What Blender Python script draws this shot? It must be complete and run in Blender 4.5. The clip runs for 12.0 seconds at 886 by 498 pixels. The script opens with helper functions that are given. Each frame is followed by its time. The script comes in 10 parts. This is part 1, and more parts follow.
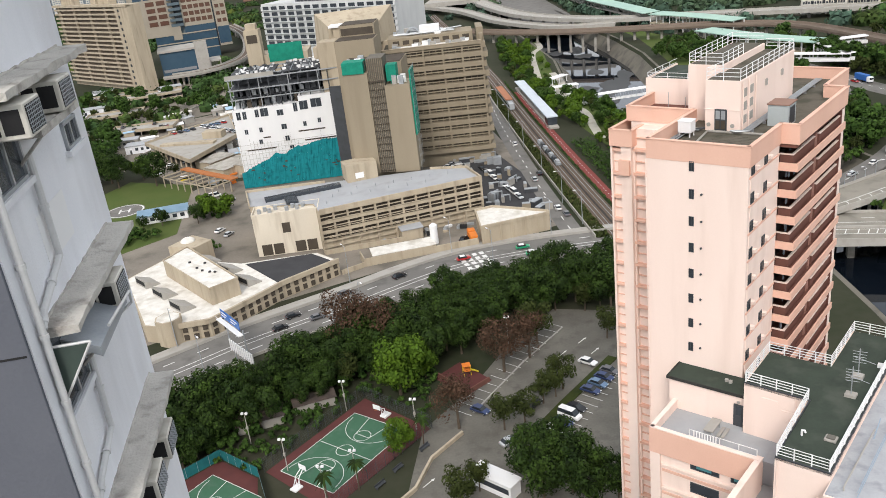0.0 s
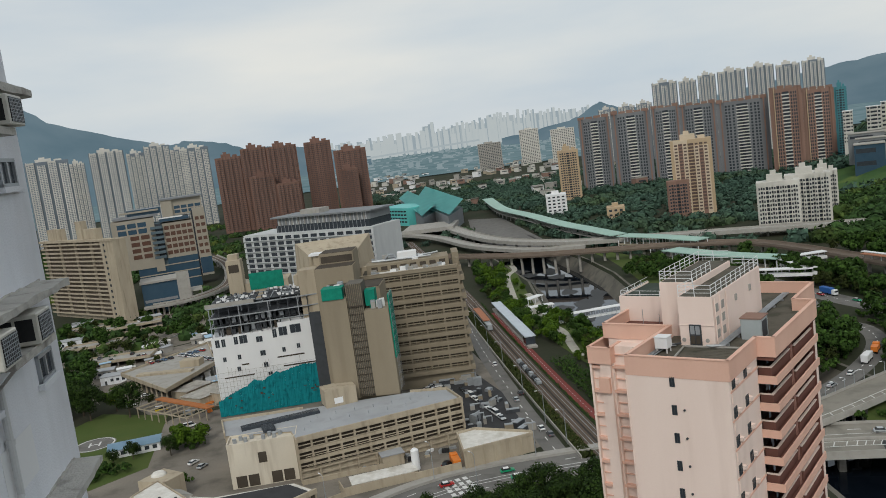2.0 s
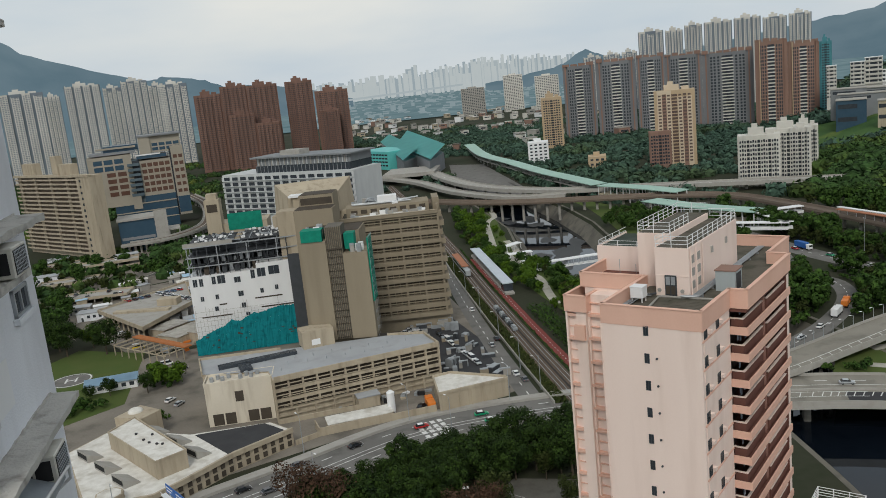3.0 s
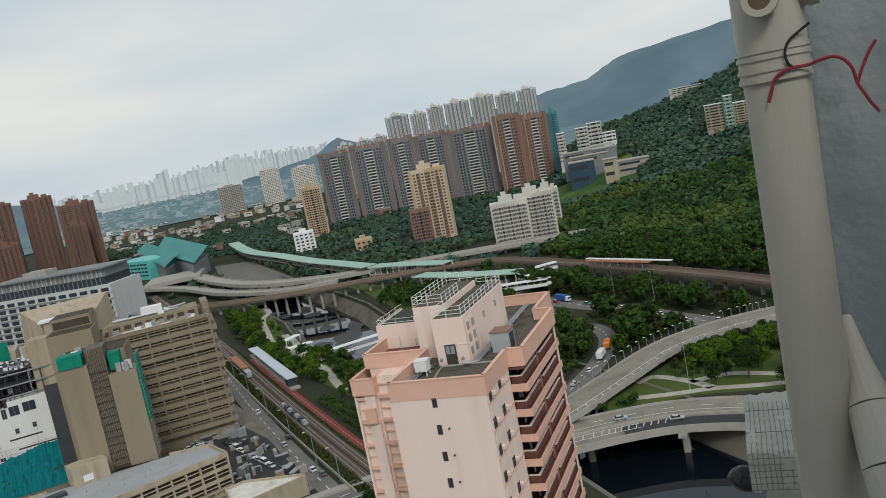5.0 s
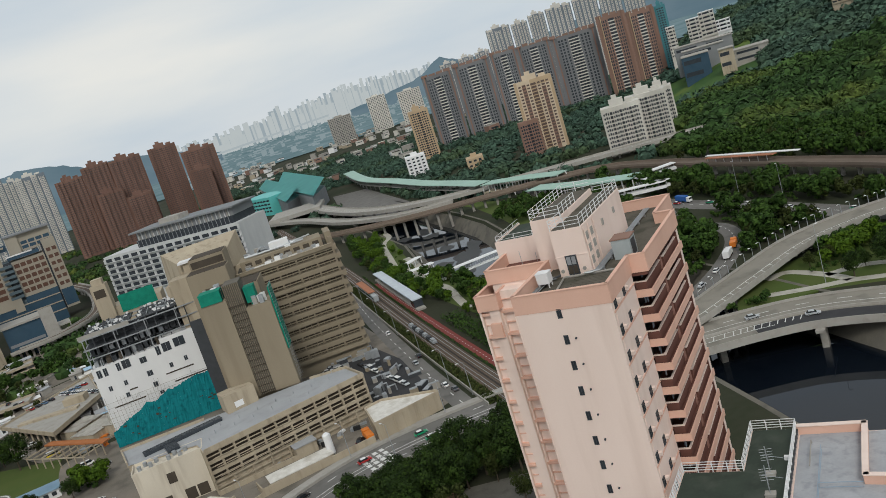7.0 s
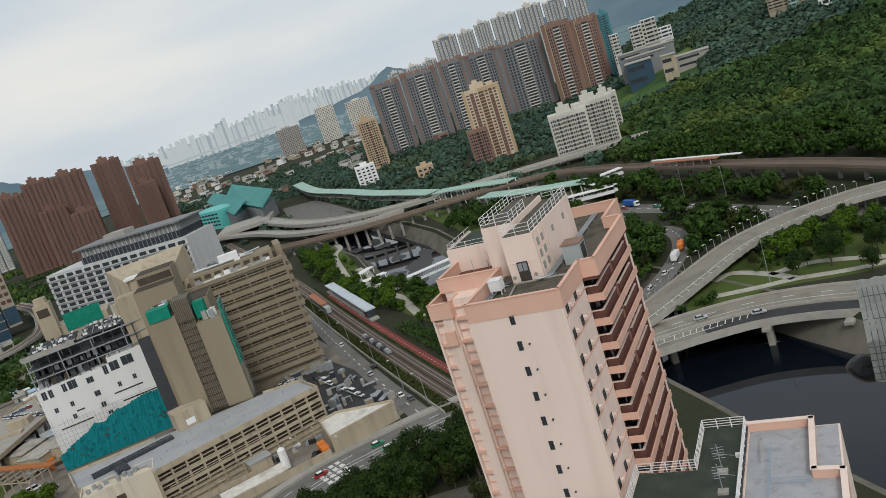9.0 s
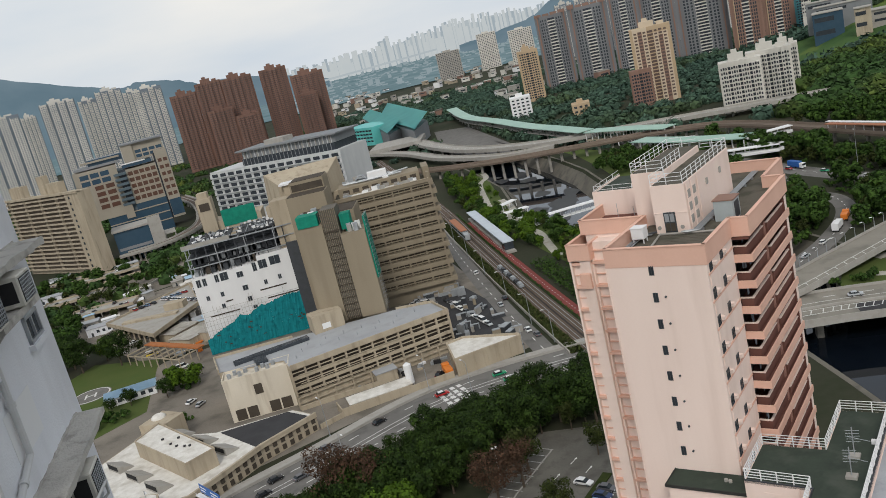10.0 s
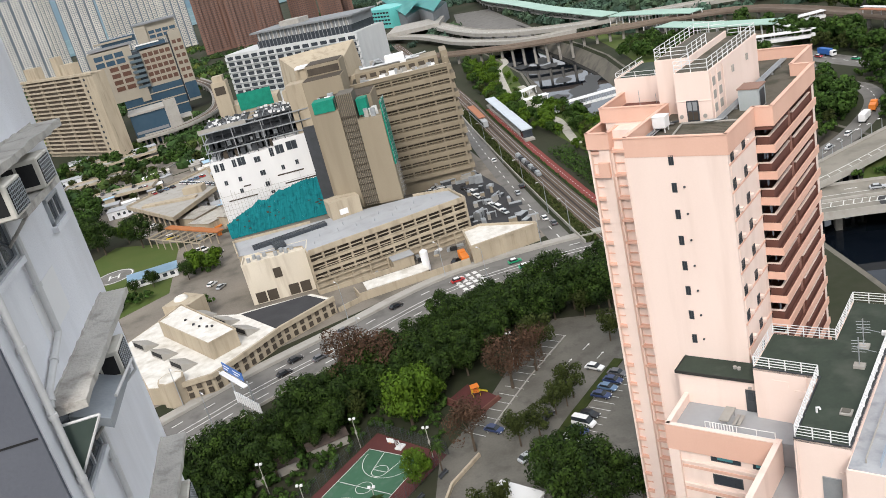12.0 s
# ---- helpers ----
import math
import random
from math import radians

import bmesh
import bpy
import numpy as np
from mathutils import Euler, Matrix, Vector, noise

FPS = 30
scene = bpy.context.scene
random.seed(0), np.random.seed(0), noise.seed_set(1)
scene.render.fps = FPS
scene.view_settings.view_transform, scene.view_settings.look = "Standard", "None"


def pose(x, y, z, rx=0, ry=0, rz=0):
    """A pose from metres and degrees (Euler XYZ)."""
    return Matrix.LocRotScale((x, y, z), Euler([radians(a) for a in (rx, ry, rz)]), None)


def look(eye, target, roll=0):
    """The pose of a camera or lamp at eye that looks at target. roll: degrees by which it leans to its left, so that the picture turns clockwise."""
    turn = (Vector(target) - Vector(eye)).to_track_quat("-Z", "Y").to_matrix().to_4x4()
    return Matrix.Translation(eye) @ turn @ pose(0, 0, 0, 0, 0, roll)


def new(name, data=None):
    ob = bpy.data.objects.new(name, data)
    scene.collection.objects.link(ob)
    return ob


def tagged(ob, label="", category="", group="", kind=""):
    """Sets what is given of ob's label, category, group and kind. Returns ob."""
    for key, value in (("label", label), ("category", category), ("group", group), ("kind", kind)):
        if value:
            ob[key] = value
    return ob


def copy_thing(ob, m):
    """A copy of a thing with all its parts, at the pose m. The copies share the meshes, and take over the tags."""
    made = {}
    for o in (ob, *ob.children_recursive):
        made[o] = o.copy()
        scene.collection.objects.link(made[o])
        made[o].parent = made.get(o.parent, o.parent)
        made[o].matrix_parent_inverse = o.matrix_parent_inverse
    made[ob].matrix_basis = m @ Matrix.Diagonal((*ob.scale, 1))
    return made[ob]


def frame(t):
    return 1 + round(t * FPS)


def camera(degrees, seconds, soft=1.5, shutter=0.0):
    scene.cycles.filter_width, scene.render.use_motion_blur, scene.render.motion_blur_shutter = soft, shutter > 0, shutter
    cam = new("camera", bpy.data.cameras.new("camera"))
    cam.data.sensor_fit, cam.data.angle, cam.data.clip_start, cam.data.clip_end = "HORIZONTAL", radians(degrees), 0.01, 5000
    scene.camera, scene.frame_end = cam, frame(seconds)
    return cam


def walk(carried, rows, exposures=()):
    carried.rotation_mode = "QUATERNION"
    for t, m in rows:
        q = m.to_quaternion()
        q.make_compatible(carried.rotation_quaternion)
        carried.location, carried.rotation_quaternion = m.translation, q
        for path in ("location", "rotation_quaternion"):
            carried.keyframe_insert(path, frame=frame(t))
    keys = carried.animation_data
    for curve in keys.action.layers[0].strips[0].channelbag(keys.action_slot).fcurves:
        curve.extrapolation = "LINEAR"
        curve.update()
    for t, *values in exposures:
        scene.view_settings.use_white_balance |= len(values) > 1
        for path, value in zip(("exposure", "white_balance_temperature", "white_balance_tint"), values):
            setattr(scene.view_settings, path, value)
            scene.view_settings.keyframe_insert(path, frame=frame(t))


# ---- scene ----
cam = camera(56.08, 12.0, 0.9)
EYE = 100.0
# seconds, yaw, pitch, roll, and the hand's small shifts
ROWS = [
    (0.0, 11.35, -22.44, -6.85, 0.022, -0.008, -0.020),
    (0.5, 11.01, -19.37, -9.31, 0.024, -0.009, -0.018),
    (1.0, 9.58, -14.28, -9.14, 0.016, 0.000, -0.015),
    (1.5, 8.44, -9.43, -8.15, 0.012, 0.012, -0.015),
    (2.0, 7.95, -7.54, -7.51, 0.020, 0.004, -0.013),
    (2.5, 7.88, -9.23, -6.66, 0.024, 0.000, -0.013),
    (2.7, 7.99, -11.43, -6.17, 0.028, -0.006, -0.014),
    (4.3, -4.35, -9.42, -9.37, 0.062, -0.026, -0.010),
    (4.5, -6.54, -8.73, -10.10, 0.052, -0.011, -0.004),
    (5.0, -9.38, -7.83, -11.13, 0.018, 0.020, 0.001),
    (5.5, -9.87, -7.41, -11.57, -0.005, 0.045, 0.000),
    (6.0, -7.62, -8.06, -13.26, -0.030, 0.050, 0.002),
    (6.5, -2.75, -10.01, -15.99, -0.043, 0.040, 0.006),
    (6.7, -0.75, -10.84, -16.93, -0.043, 0.036, 0.008),
    (8.3, -0.09, -12.29, -18.71, -0.026, 0.110, -0.010),
    (8.5, -1.83, -12.23, -18.67, -0.020, 0.130, -0.020),
    (9.0, -3.56, -11.89, -18.17, -0.006, 0.170, -0.035),
    (9.5, 1.44, -11.80, -15.64, -0.018, 0.080, 0.000),
    (10.0, 7.28, -13.68, -13.69, -0.024, -0.004, 0.027),
    (10.5, 9.16, -16.08, -13.70, -0.028, 0.005, 0.022),
    (11.0, 9.68, -18.27, -13.68, -0.029, 0.005, 0.019),
    (11.5, 10.23, -20.27, -13.78, -0.028, 0.001, 0.019),
    (12.0, 10.40, -20.92, -13.91, -0.029, 0.003, 0.018),
]


def held(yaw, pitch, roll, x, y, z):
    return pose(x, y, EYE + z, 90 + pitch, 0, yaw) @ pose(0, 0, 0, 0, 0, roll)


walk(cam, [(t, held(*r)) for t, *r in ROWS],
     [(0, 0.45, 6500, 11), (0.5, 0.38, 6500, 11), (1.0, 0.18, 6450, 10), (1.5, -0.4, 6380, 6), (2.0, -0.45, 6380, 6), (2.5, -0.45, 6380, 6), (4.5, -0.42, 6380, 5), (6.5, -0.4, 6400, 6),
      (8.5, -0.38, 6420, 8), (9.5, -0.38, 6380, 6), (10.0, -0.28, 6450, 9), (10.5, 0.05, 6500, 11), (11.0, 0.25, 6500, 11), (11.5, 0.38, 6500, 11), (12.0, 0.45, 6500, 11)])

# ---------------------------------------------------------------- light
world = bpy.data.worlds.new("overcast_sky")
scene.world = world
world.use_nodes = True
wn, wl = world.node_tree.nodes, world.node_tree.links
wn.clear()
sky = wn.new("ShaderNodeTexSky")
sky.sky_type = "NISHITA"
sky.sun_disc = False
sky.sun_elevation, sky.sun_rotation = radians(42), radians(180)
sky.air_density, sky.dust_density = 1.0, 4.0
clear = wn.new("ShaderNodeBackground")
clear.inputs[1].default_value = 0.09
wl.new(sky.outputs[0], clear.inputs[0])
coord = wn.new("ShaderNodeTexCoord")
stretch = wn.new("ShaderNodeMapping")
stretch.inputs["Scale"].default_value = (1.2, 1.2, 5.0)
wl.new(coord.outputs["Generated"], stretch.inputs[0])
cl = wn.new("ShaderNodeTexNoise")
cl.inputs["Scale"].default_value, cl.inputs["Detail"].default_value = 1.6, 5.0
wl.new(stretch.outputs[0], cl.inputs["Vector"])
ramp = wn.new("ShaderNodeValToRGB")
ramp.color_ramp.elements[0].position, ramp.color_ramp.elements[0].color = 0.35, (0.64, 0.71, 0.79, 1)
ramp.color_ramp.elements[1].position, ramp.color_ramp.elements[1].color = 0.72, (0.93, 0.90, 0.86, 1)
wl.new(cl.outputs[0], ramp.inputs[0])
cloud = wn.new("ShaderNodeBackground")
lift = wn.new("ShaderNodeSeparateXYZ")
wl.new(coord.outputs["Generated"], lift.inputs[0])
fall = wn.new("ShaderNodeMapRange")
fall.inputs[1].default_value, fall.inputs[2].default_value, fall.inputs[3].default_value, fall.inputs[4].default_value = 0.0, 0.7, 1.32, 1.08
wl.new(lift.outputs["Z"], fall.inputs[0])
wl.new(fall.outputs[0], cloud.inputs[1])
wl.new(ramp.outputs[0], cloud.inputs[0])
wmix = wn.new("ShaderNodeMixShader")
wmix.inputs[0].default_value = 0.85
wl.new(clear.outputs[0], wmix.inputs[1])
wl.new(cloud.outputs[0], wmix.inputs[2])
wout = wn.new("ShaderNodeOutputWorld")
wl.new(wmix.outputs[0], wout.inputs[0])

sun = new("sun", bpy.data.lights.new("sun", "SUN"))
sun.data.energy, sun.data.angle, sun.data.color = 1.9, radians(16), (1.0, 0.95, 0.88)
sun.matrix_world = look((0, -150, 190), (0, 60, 0))


# ---------------------------------------------------------------- materials
def mat(name, a, b=None, rough=0.85, scale=0.6, fine=14.0, bump=0.15, metal=0.0, streak=0.0, spread=0.0, island=False, stain=None):
    """A surface that wanders between two colours at two scales, with fine relief, rain streaks and a shift from piece to piece."""
    m = bpy.data.materials.new(name)
    m.use_nodes = True
    n, l = m.node_tree.nodes, m.node_tree.links
    bsdf = n["Principled BSDF"]
    bsdf.inputs["Roughness"].default_value, bsdf.inputs["Metallic"].default_value = rough, metal
    bsdf.inputs["Specular IOR Level"].default_value = 0.14 if rough >= 0.7 else 0.4
    b = b or tuple(c * 0.8 for c in a)
    geo = n.new("ShaderNodeNewGeometry")
    big, small = n.new("ShaderNodeTexNoise"), n.new("ShaderNodeTexNoise")
    big.inputs["Scale"].default_value, big.inputs["Detail"].default_value = scale, 4
    small.inputs["Scale"].default_value, small.inputs["Detail"].default_value = fine, 3
    if streak:
        mp = n.new("ShaderNodeMapping")
        mp.inputs["Scale"].default_value = (1, 1, streak)
        l.new(geo.outputs["Position"], mp.inputs[0])
        l.new(mp.outputs[0], big.inputs["Vector"])
    else:
        l.new(geo.outputs["Position"], big.inputs["Vector"])
    l.new(geo.outputs["Position"], small.inputs["Vector"])
    mix = n.new("ShaderNodeMix")
    mix.data_type = "RGBA"
    mix.inputs["A"].default_value, mix.inputs["B"].default_value = (*a, 1), (*b, 1)
    add = n.new("ShaderNodeMath")
    add.operation = "ADD"
    half = n.new("ShaderNodeMapRange")
    half.inputs[1].default_value, half.inputs[2].default_value, half.inputs[3].default_value, half.inputs[4].default_value = 0.3, 0.7, 0.0, 0.75
    l.new(big.outputs[0], half.inputs[0])
    part2 = n.new("ShaderNodeMapRange")
    part2.inputs[1].default_value, part2.inputs[2].default_value, part2.inputs[3].default_value, part2.inputs[4].default_value = 0.3, 0.7, 0.0, 0.25
    l.new(small.outputs[0], part2.inputs[0])
    l.new(half.outputs[0], add.inputs[0])
    l.new(part2.outputs[0], add.inputs[1])
    l.new(add.outputs[0], mix.inputs["Factor"])
    colour = mix.outputs["Result"]
    if stain:
        st = n.new("ShaderNodeTexNoise")
        st.inputs["Scale"].default_value, st.inputs["Detail"].default_value = stain[3], 6
        smp = n.new("ShaderNodeMapping")
        smp.inputs["Scale"].default_value = (1, 1, stain[4] if len(stain) > 4 else 1)
        l.new(geo.outputs["Position"], smp.inputs[0])
        l.new(smp.outputs[0], st.inputs["Vector"])
        sr = n.new("ShaderNodeMapRange")
        sr.inputs[1].default_value, sr.inputs[2].default_value, sr.inputs[3].default_value, sr.inputs[4].default_value = 0.52, 0.72, 0.0, 0.8
        l.new(st.outputs[0], sr.inputs[0])
        mx = n.new("ShaderNodeMix")
        mx.data_type = "RGBA"
        mx.inputs["B"].default_value = (*stain[:3], 1)
        l.new(colour, mx.inputs["A"])
        l.new(sr.outputs[0], mx.inputs["Factor"])
        colour = mx.outputs["Result"]
    if spread:
        hsv = n.new("ShaderNodeHueSaturation")
        vr = n.new("ShaderNodeMapRange")
        vr.inputs[3].default_value, vr.inputs[4].default_value = 1 - spread, 1 + spread
        if island:
            l.new(geo.outputs["Random Per Island"], vr.inputs[0])
        else:
            info = n.new("ShaderNodeObjectInfo")
            l.new(info.outputs["Random"], vr.inputs[0])
        l.new(vr.outputs[0], hsv.inputs["Value"])
        l.new(colour, hsv.inputs["Color"])
        colour = hsv.outputs[0]
    l.new(colour, bsdf.inputs["Base Color"])
    if bump:
        bp = n.new("ShaderNodeBump")
        bp.inputs["Strength"].default_value, bp.inputs["Distance"].default_value = bump, 0.05
        l.new(small.outputs[0], bp.inputs["Height"])
        l.new(bp.outputs[0], bsdf.inputs["Normal"])
    return m


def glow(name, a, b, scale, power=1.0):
    """Far distance as an emissive surface, its haze put into the colours."""
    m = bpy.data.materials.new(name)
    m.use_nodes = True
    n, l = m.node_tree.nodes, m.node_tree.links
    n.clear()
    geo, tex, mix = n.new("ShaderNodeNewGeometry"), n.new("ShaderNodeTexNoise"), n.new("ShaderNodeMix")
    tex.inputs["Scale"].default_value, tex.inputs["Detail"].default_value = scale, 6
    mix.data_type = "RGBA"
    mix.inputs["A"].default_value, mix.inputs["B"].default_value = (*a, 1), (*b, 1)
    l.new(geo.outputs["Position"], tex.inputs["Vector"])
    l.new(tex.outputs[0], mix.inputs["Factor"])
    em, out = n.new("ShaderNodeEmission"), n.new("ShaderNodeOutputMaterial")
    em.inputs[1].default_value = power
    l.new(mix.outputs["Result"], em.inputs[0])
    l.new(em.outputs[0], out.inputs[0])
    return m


PINK = mat("pink_render", (0.84, 0.69, 0.62), (0.79, 0.635, 0.565), 0.8, 0.25, 6, 0.05, streak=0.15, stain=(0.70, 0.55, 0.48, 0.4, 0.1))
SALMON = mat("salmon_render", (0.74, 0.475, 0.375), (0.67, 0.415, 0.325), 0.8, 0.3, 6, 0.05, streak=0.3)
# two darker salmons with the shade of recessed balcony walls put in
ROSE_M = mat("rose_wall_with_shade", (0.36, 0.195, 0.155), (0.29, 0.155, 0.125), 0.8, 0.3, 6, 0.05, streak=0.3)
SALMON_D = mat("dark_rose_with_shade", (0.17, 0.078, 0.062), (0.13, 0.06, 0.048), 0.8, 0.3, 6, 0.05)
BEIGE = mat("beige_tile_cladding", (0.295, 0.25, 0.183), (0.25, 0.21, 0.152), 0.75, 0.15, 3, 0.05, streak=0.2, stain=(0.24, 0.20, 0.145, 0.25, 0.1))
CREAM = mat("cream_render", (0.455, 0.39, 0.295), (0.36, 0.305, 0.228), 0.8, 0.2, 3, 0.05, streak=0.2, stain=(0.27, 0.225, 0.165, 0.5, 0.12))
# recess shade put into the colour; dark roofs and openings use it too
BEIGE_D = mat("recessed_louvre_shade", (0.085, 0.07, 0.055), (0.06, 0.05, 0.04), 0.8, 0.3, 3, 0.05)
WHITE = mat("white_paint", (0.78, 0.78, 0.78), (0.70, 0.70, 0.71), 0.7, 0.2, 4, 0.05, streak=0.2)
OLDWHITE = mat("weathered_white_masonry_paint", (0.78, 0.79, 0.82), (0.70, 0.71, 0.75), 0.85, 0.9, 30, 0.25, streak=0.3, stain=(0.58, 0.58, 0.60, 0.7, 0.25))
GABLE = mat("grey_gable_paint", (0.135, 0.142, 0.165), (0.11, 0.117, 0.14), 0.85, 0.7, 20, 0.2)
LEDGE = mat("stained_concrete", (0.55, 0.53, 0.49), (0.42, 0.40, 0.37), 0.9, 2.0, 25, 0.5, stain=(0.22, 0.20, 0.18, 3.0))
CONCRETE = mat("concrete", (0.36, 0.34, 0.31), (0.28, 0.265, 0.24), 0.9, 0.15, 3, 0.1, stain=(0.21, 0.195, 0.175, 0.3))
PALE_CREAM = mat("pale_cream_render", (0.66, 0.60, 0.50), (0.56, 0.505, 0.42), 0.8, 0.2, 3, 0.05, streak=0.2, stain=(0.45, 0.39, 0.31, 0.5, 0.12))
CONC_L = mat("pale_concrete", (0.38, 0.365, 0.335), (0.32, 0.305, 0.28), 0.9, 0.2, 3, 0.1, stain=(0.30, 0.28, 0.25, 0.4))
ASPHALT = mat("asphalt", (0.185, 0.177, 0.166), (0.14, 0.134, 0.126), 0.9, 0.08, 3, 0.1, stain=(0.105, 0.10, 0.094, 0.2))
ASPHALT_D = mat("fresh_asphalt", (0.058, 0.058, 0.061), (0.042, 0.042, 0.045), 0.9, 0.2, 3, 0.1)
PATH = mat("pale_park_paving", (0.46, 0.44, 0.39), (0.36, 0.345, 0.30), 0.9, 0.2, 3, 0.1, stain=(0.27, 0.25, 0.21, 0.3))
PAVING = mat("park_paving", (0.165, 0.155, 0.136), (0.10, 0.095, 0.083), 0.9, 0.12, 2, 0.1, stain=(0.085, 0.08, 0.07, 0.25))
GROUND = mat("mixed_ground", (0.019, 0.029, 0.012), (0.05, 0.047, 0.033), 0.95, 0.02, 0.4, 0.2)
FORECOURT = mat("dusty_concrete_paving", (0.25, 0.222, 0.188), (0.145, 0.13, 0.11), 0.9, 0.06, 1.5, 0.1, stain=(0.11, 0.10, 0.084, 0.12))
GRASS = mat("lawn", (0.06, 0.095, 0.022), (0.085, 0.105, 0.032), 0.95, 0.08, 3, 0.3)
WATER = mat("dark_river_water", (0.003, 0.005, 0.009), (0.006, 0.009, 0.014), 0.03, 0.05, 0.35, 0.02)
WATER.node_tree.nodes["Principled BSDF"].inputs["Specular IOR Level"].default_value = 0.5
WATER.node_tree.nodes["Principled BSDF"].inputs["IOR"].default_value = 1.42
WATER.node_tree.nodes["Principled BSDF"].inputs["Specular Tint"].default_value = (0.72, 0.84, 1.0, 1)
BANK = mat("stained_bank_concrete", (0.17, 0.155, 0.128), (0.11, 0.103, 0.088), 0.9, 0.12, 2, 0.2, stain=(0.05, 0.05, 0.045, 0.1))
SLAB_ROAD = mat("worn_concrete_road", (0.27, 0.25, 0.215), (0.21, 0.195, 0.165), 0.9, 0.08, 2, 0.1, stain=(0.15, 0.14, 0.12, 0.15))
MUD = mat("river_silt", (0.03, 0.032, 0.034), (0.05, 0.05, 0.05), 0.6, 0.06, 1.0, 0.3)
COURT = mat("green_court_paint", (0.045, 0.115, 0.07), (0.055, 0.13, 0.08), 0.8, 0.3, 5, 0.05, stain=(0.08, 0.14, 0.10, 0.5))
COURT_R = mat("red_court_paint", (0.115, 0.04, 0.037), (0.085, 0.032, 0.031), 0.85, 0.3, 5, 0.05)
LINE = mat("road_paint", (0.72, 0.72, 0.70), (0.55, 0.55, 0.53), 0.8, 1.5, 8, 0.05)
TEAL = mat("teal_net", (0.008, 0.17, 0.20), (0.012, 0.23, 0.26), 0.75, 0.35, 2.5, 0.6, stain=(0.004, 0.09, 0.115, 0.6, 1.0))
GREEN_NET = mat("green_mesh_sheet", (0.015, 0.25, 0.17), (0.01, 0.17, 0.12), 0.7, 0.5, 3, 0.3)
STEEL = mat("galvanised_steel", (0.42, 0.44, 0.46), (0.32, 0.34, 0.36), 0.5, 0.8, 6, 0.05, metal=0.5)
DARKSTEEL = mat("dark_steel", (0.07, 0.075, 0.085), (0.05, 0.055, 0.06), 0.6, 0.5, 4, 0.05, metal=0.3)
GLASS_D = mat("dark_window_glass", (0.035, 0.04, 0.05), (0.05, 0.06, 0.07), 0.15, 0.4, 2, 0.0)
ROOF_G = mat("green_roof_membrane", (0.05, 0.065, 0.05), (0.035, 0.045, 0.036), 0.8, 0.35, 3, 0.1, streak=1, stain=(0.075, 0.085, 0.07, 0.4))
ROOF_D = mat("mossy_roof_tiles", (0.13, 0.115, 0.095), (0.085, 0.08, 0.062), 0.9, 0.5, 4, 0.15, stain=(0.06, 0.06, 0.045, 0.5))
ROOF_L = mat("pale_roof_screed", (0.38, 0.39, 0.405), (0.32, 0.33, 0.345), 0.85, 0.12, 2, 0.05, stain=(0.30, 0.30, 0.30, 0.2))
ROOF_W = mat("white_roof_coating", (0.74, 0.72, 0.68), (0.54, 0.51, 0.46), 0.8, 0.45, 4, 0.08, stain=(0.40, 0.36, 0.30, 0.22))
TEALROOF = mat("teal_metal_roof", (0.13, 0.52, 0.49), (0.10, 0.43, 0.42), 0.5, 0.05, 0.6, 0.02)
PALEGREEN = mat("pale_green_canopy", (0.34, 0.50, 0.42), (0.28, 0.42, 0.36), 0.6, 0.05, 0.5, 0.02)
BROWN = mat("red_brown_tile", (0.215, 0.128, 0.102), (0.175, 0.105, 0.085), 0.85, 0.03, 0.5, 0.02, spread=0.08)
BROWN_W = mat("brown_tinted_window", (0.12, 0.078, 0.066), (0.095, 0.063, 0.055), 0.4, 0.2, 2, 0.0)
RUST = mat("russet_tower_tile", (0.27, 0.17, 0.135), (0.23, 0.145, 0.115), 0.85, 0.03, 0.5, 0.02, spread=0.08)
GREYT = mat("grey_tower_render", (0.20, 0.205, 0.215), (0.165, 0.17, 0.18), 0.85, 0.03, 0.5, 0.02, spread=0.08)
PALEW = mat("offwhite_tower_render", (0.62, 0.60, 0.55), (0.52, 0.50, 0.46), 0.85, 0.03, 0.5, 0.02, spread=0.05)
# haze tint put into the recess and window colour of far towers
BLUEGREY = mat("hazed_blue_grey_render", (0.20, 0.235, 0.27), (0.165, 0.195, 0.23), 0.8, 0.03, 0.5, 0.02)
PALETAN = mat("pale_tan_tower_render", (0.60, 0.50, 0.38), (0.53, 0.44, 0.33), 0.85, 0.04, 0.5, 0.02)
TANT = mat("tan_tower_tile", (0.50, 0.38, 0.25), (0.43, 0.33, 0.22), 0.85, 0.04, 0.5, 0.02)
TEALT = mat("teal_tower_cladding", (0.06, 0.22, 0.25), (0.05, 0.18, 0.21), 0.6, 0.04, 0.5, 0.02)
LEAF = mat("green_foliage", (0.036, 0.066, 0.010), (0.006, 0.015, 0.004), 0.8, 0.25, 2, 0, spread=0.6, island=True)
LEAF_L = mat("light_green_foliage", (0.07, 0.125, 0.008), (0.04, 0.08, 0.008), 0.8, 0.3, 2, 0, spread=0.3, island=True)
LEAF_F = mat("riverside_foliage", (0.050, 0.095, 0.016), (0.014, 0.036, 0.007), 0.8, 0.2, 2, 0, spread=0.5, island=True)
LEAF_R = mat("russet_winter_foliage", (0.092, 0.05, 0.032), (0.05, 0.032, 0.02), 0.85, 0.3, 2, 0, spread=0.3, island=True)
LEAF_O = mat("olive_foliage", (0.045, 0.058, 0.014), (0.022, 0.031, 0.008), 0.85, 0.3, 2, 0, spread=0.3, island=True)
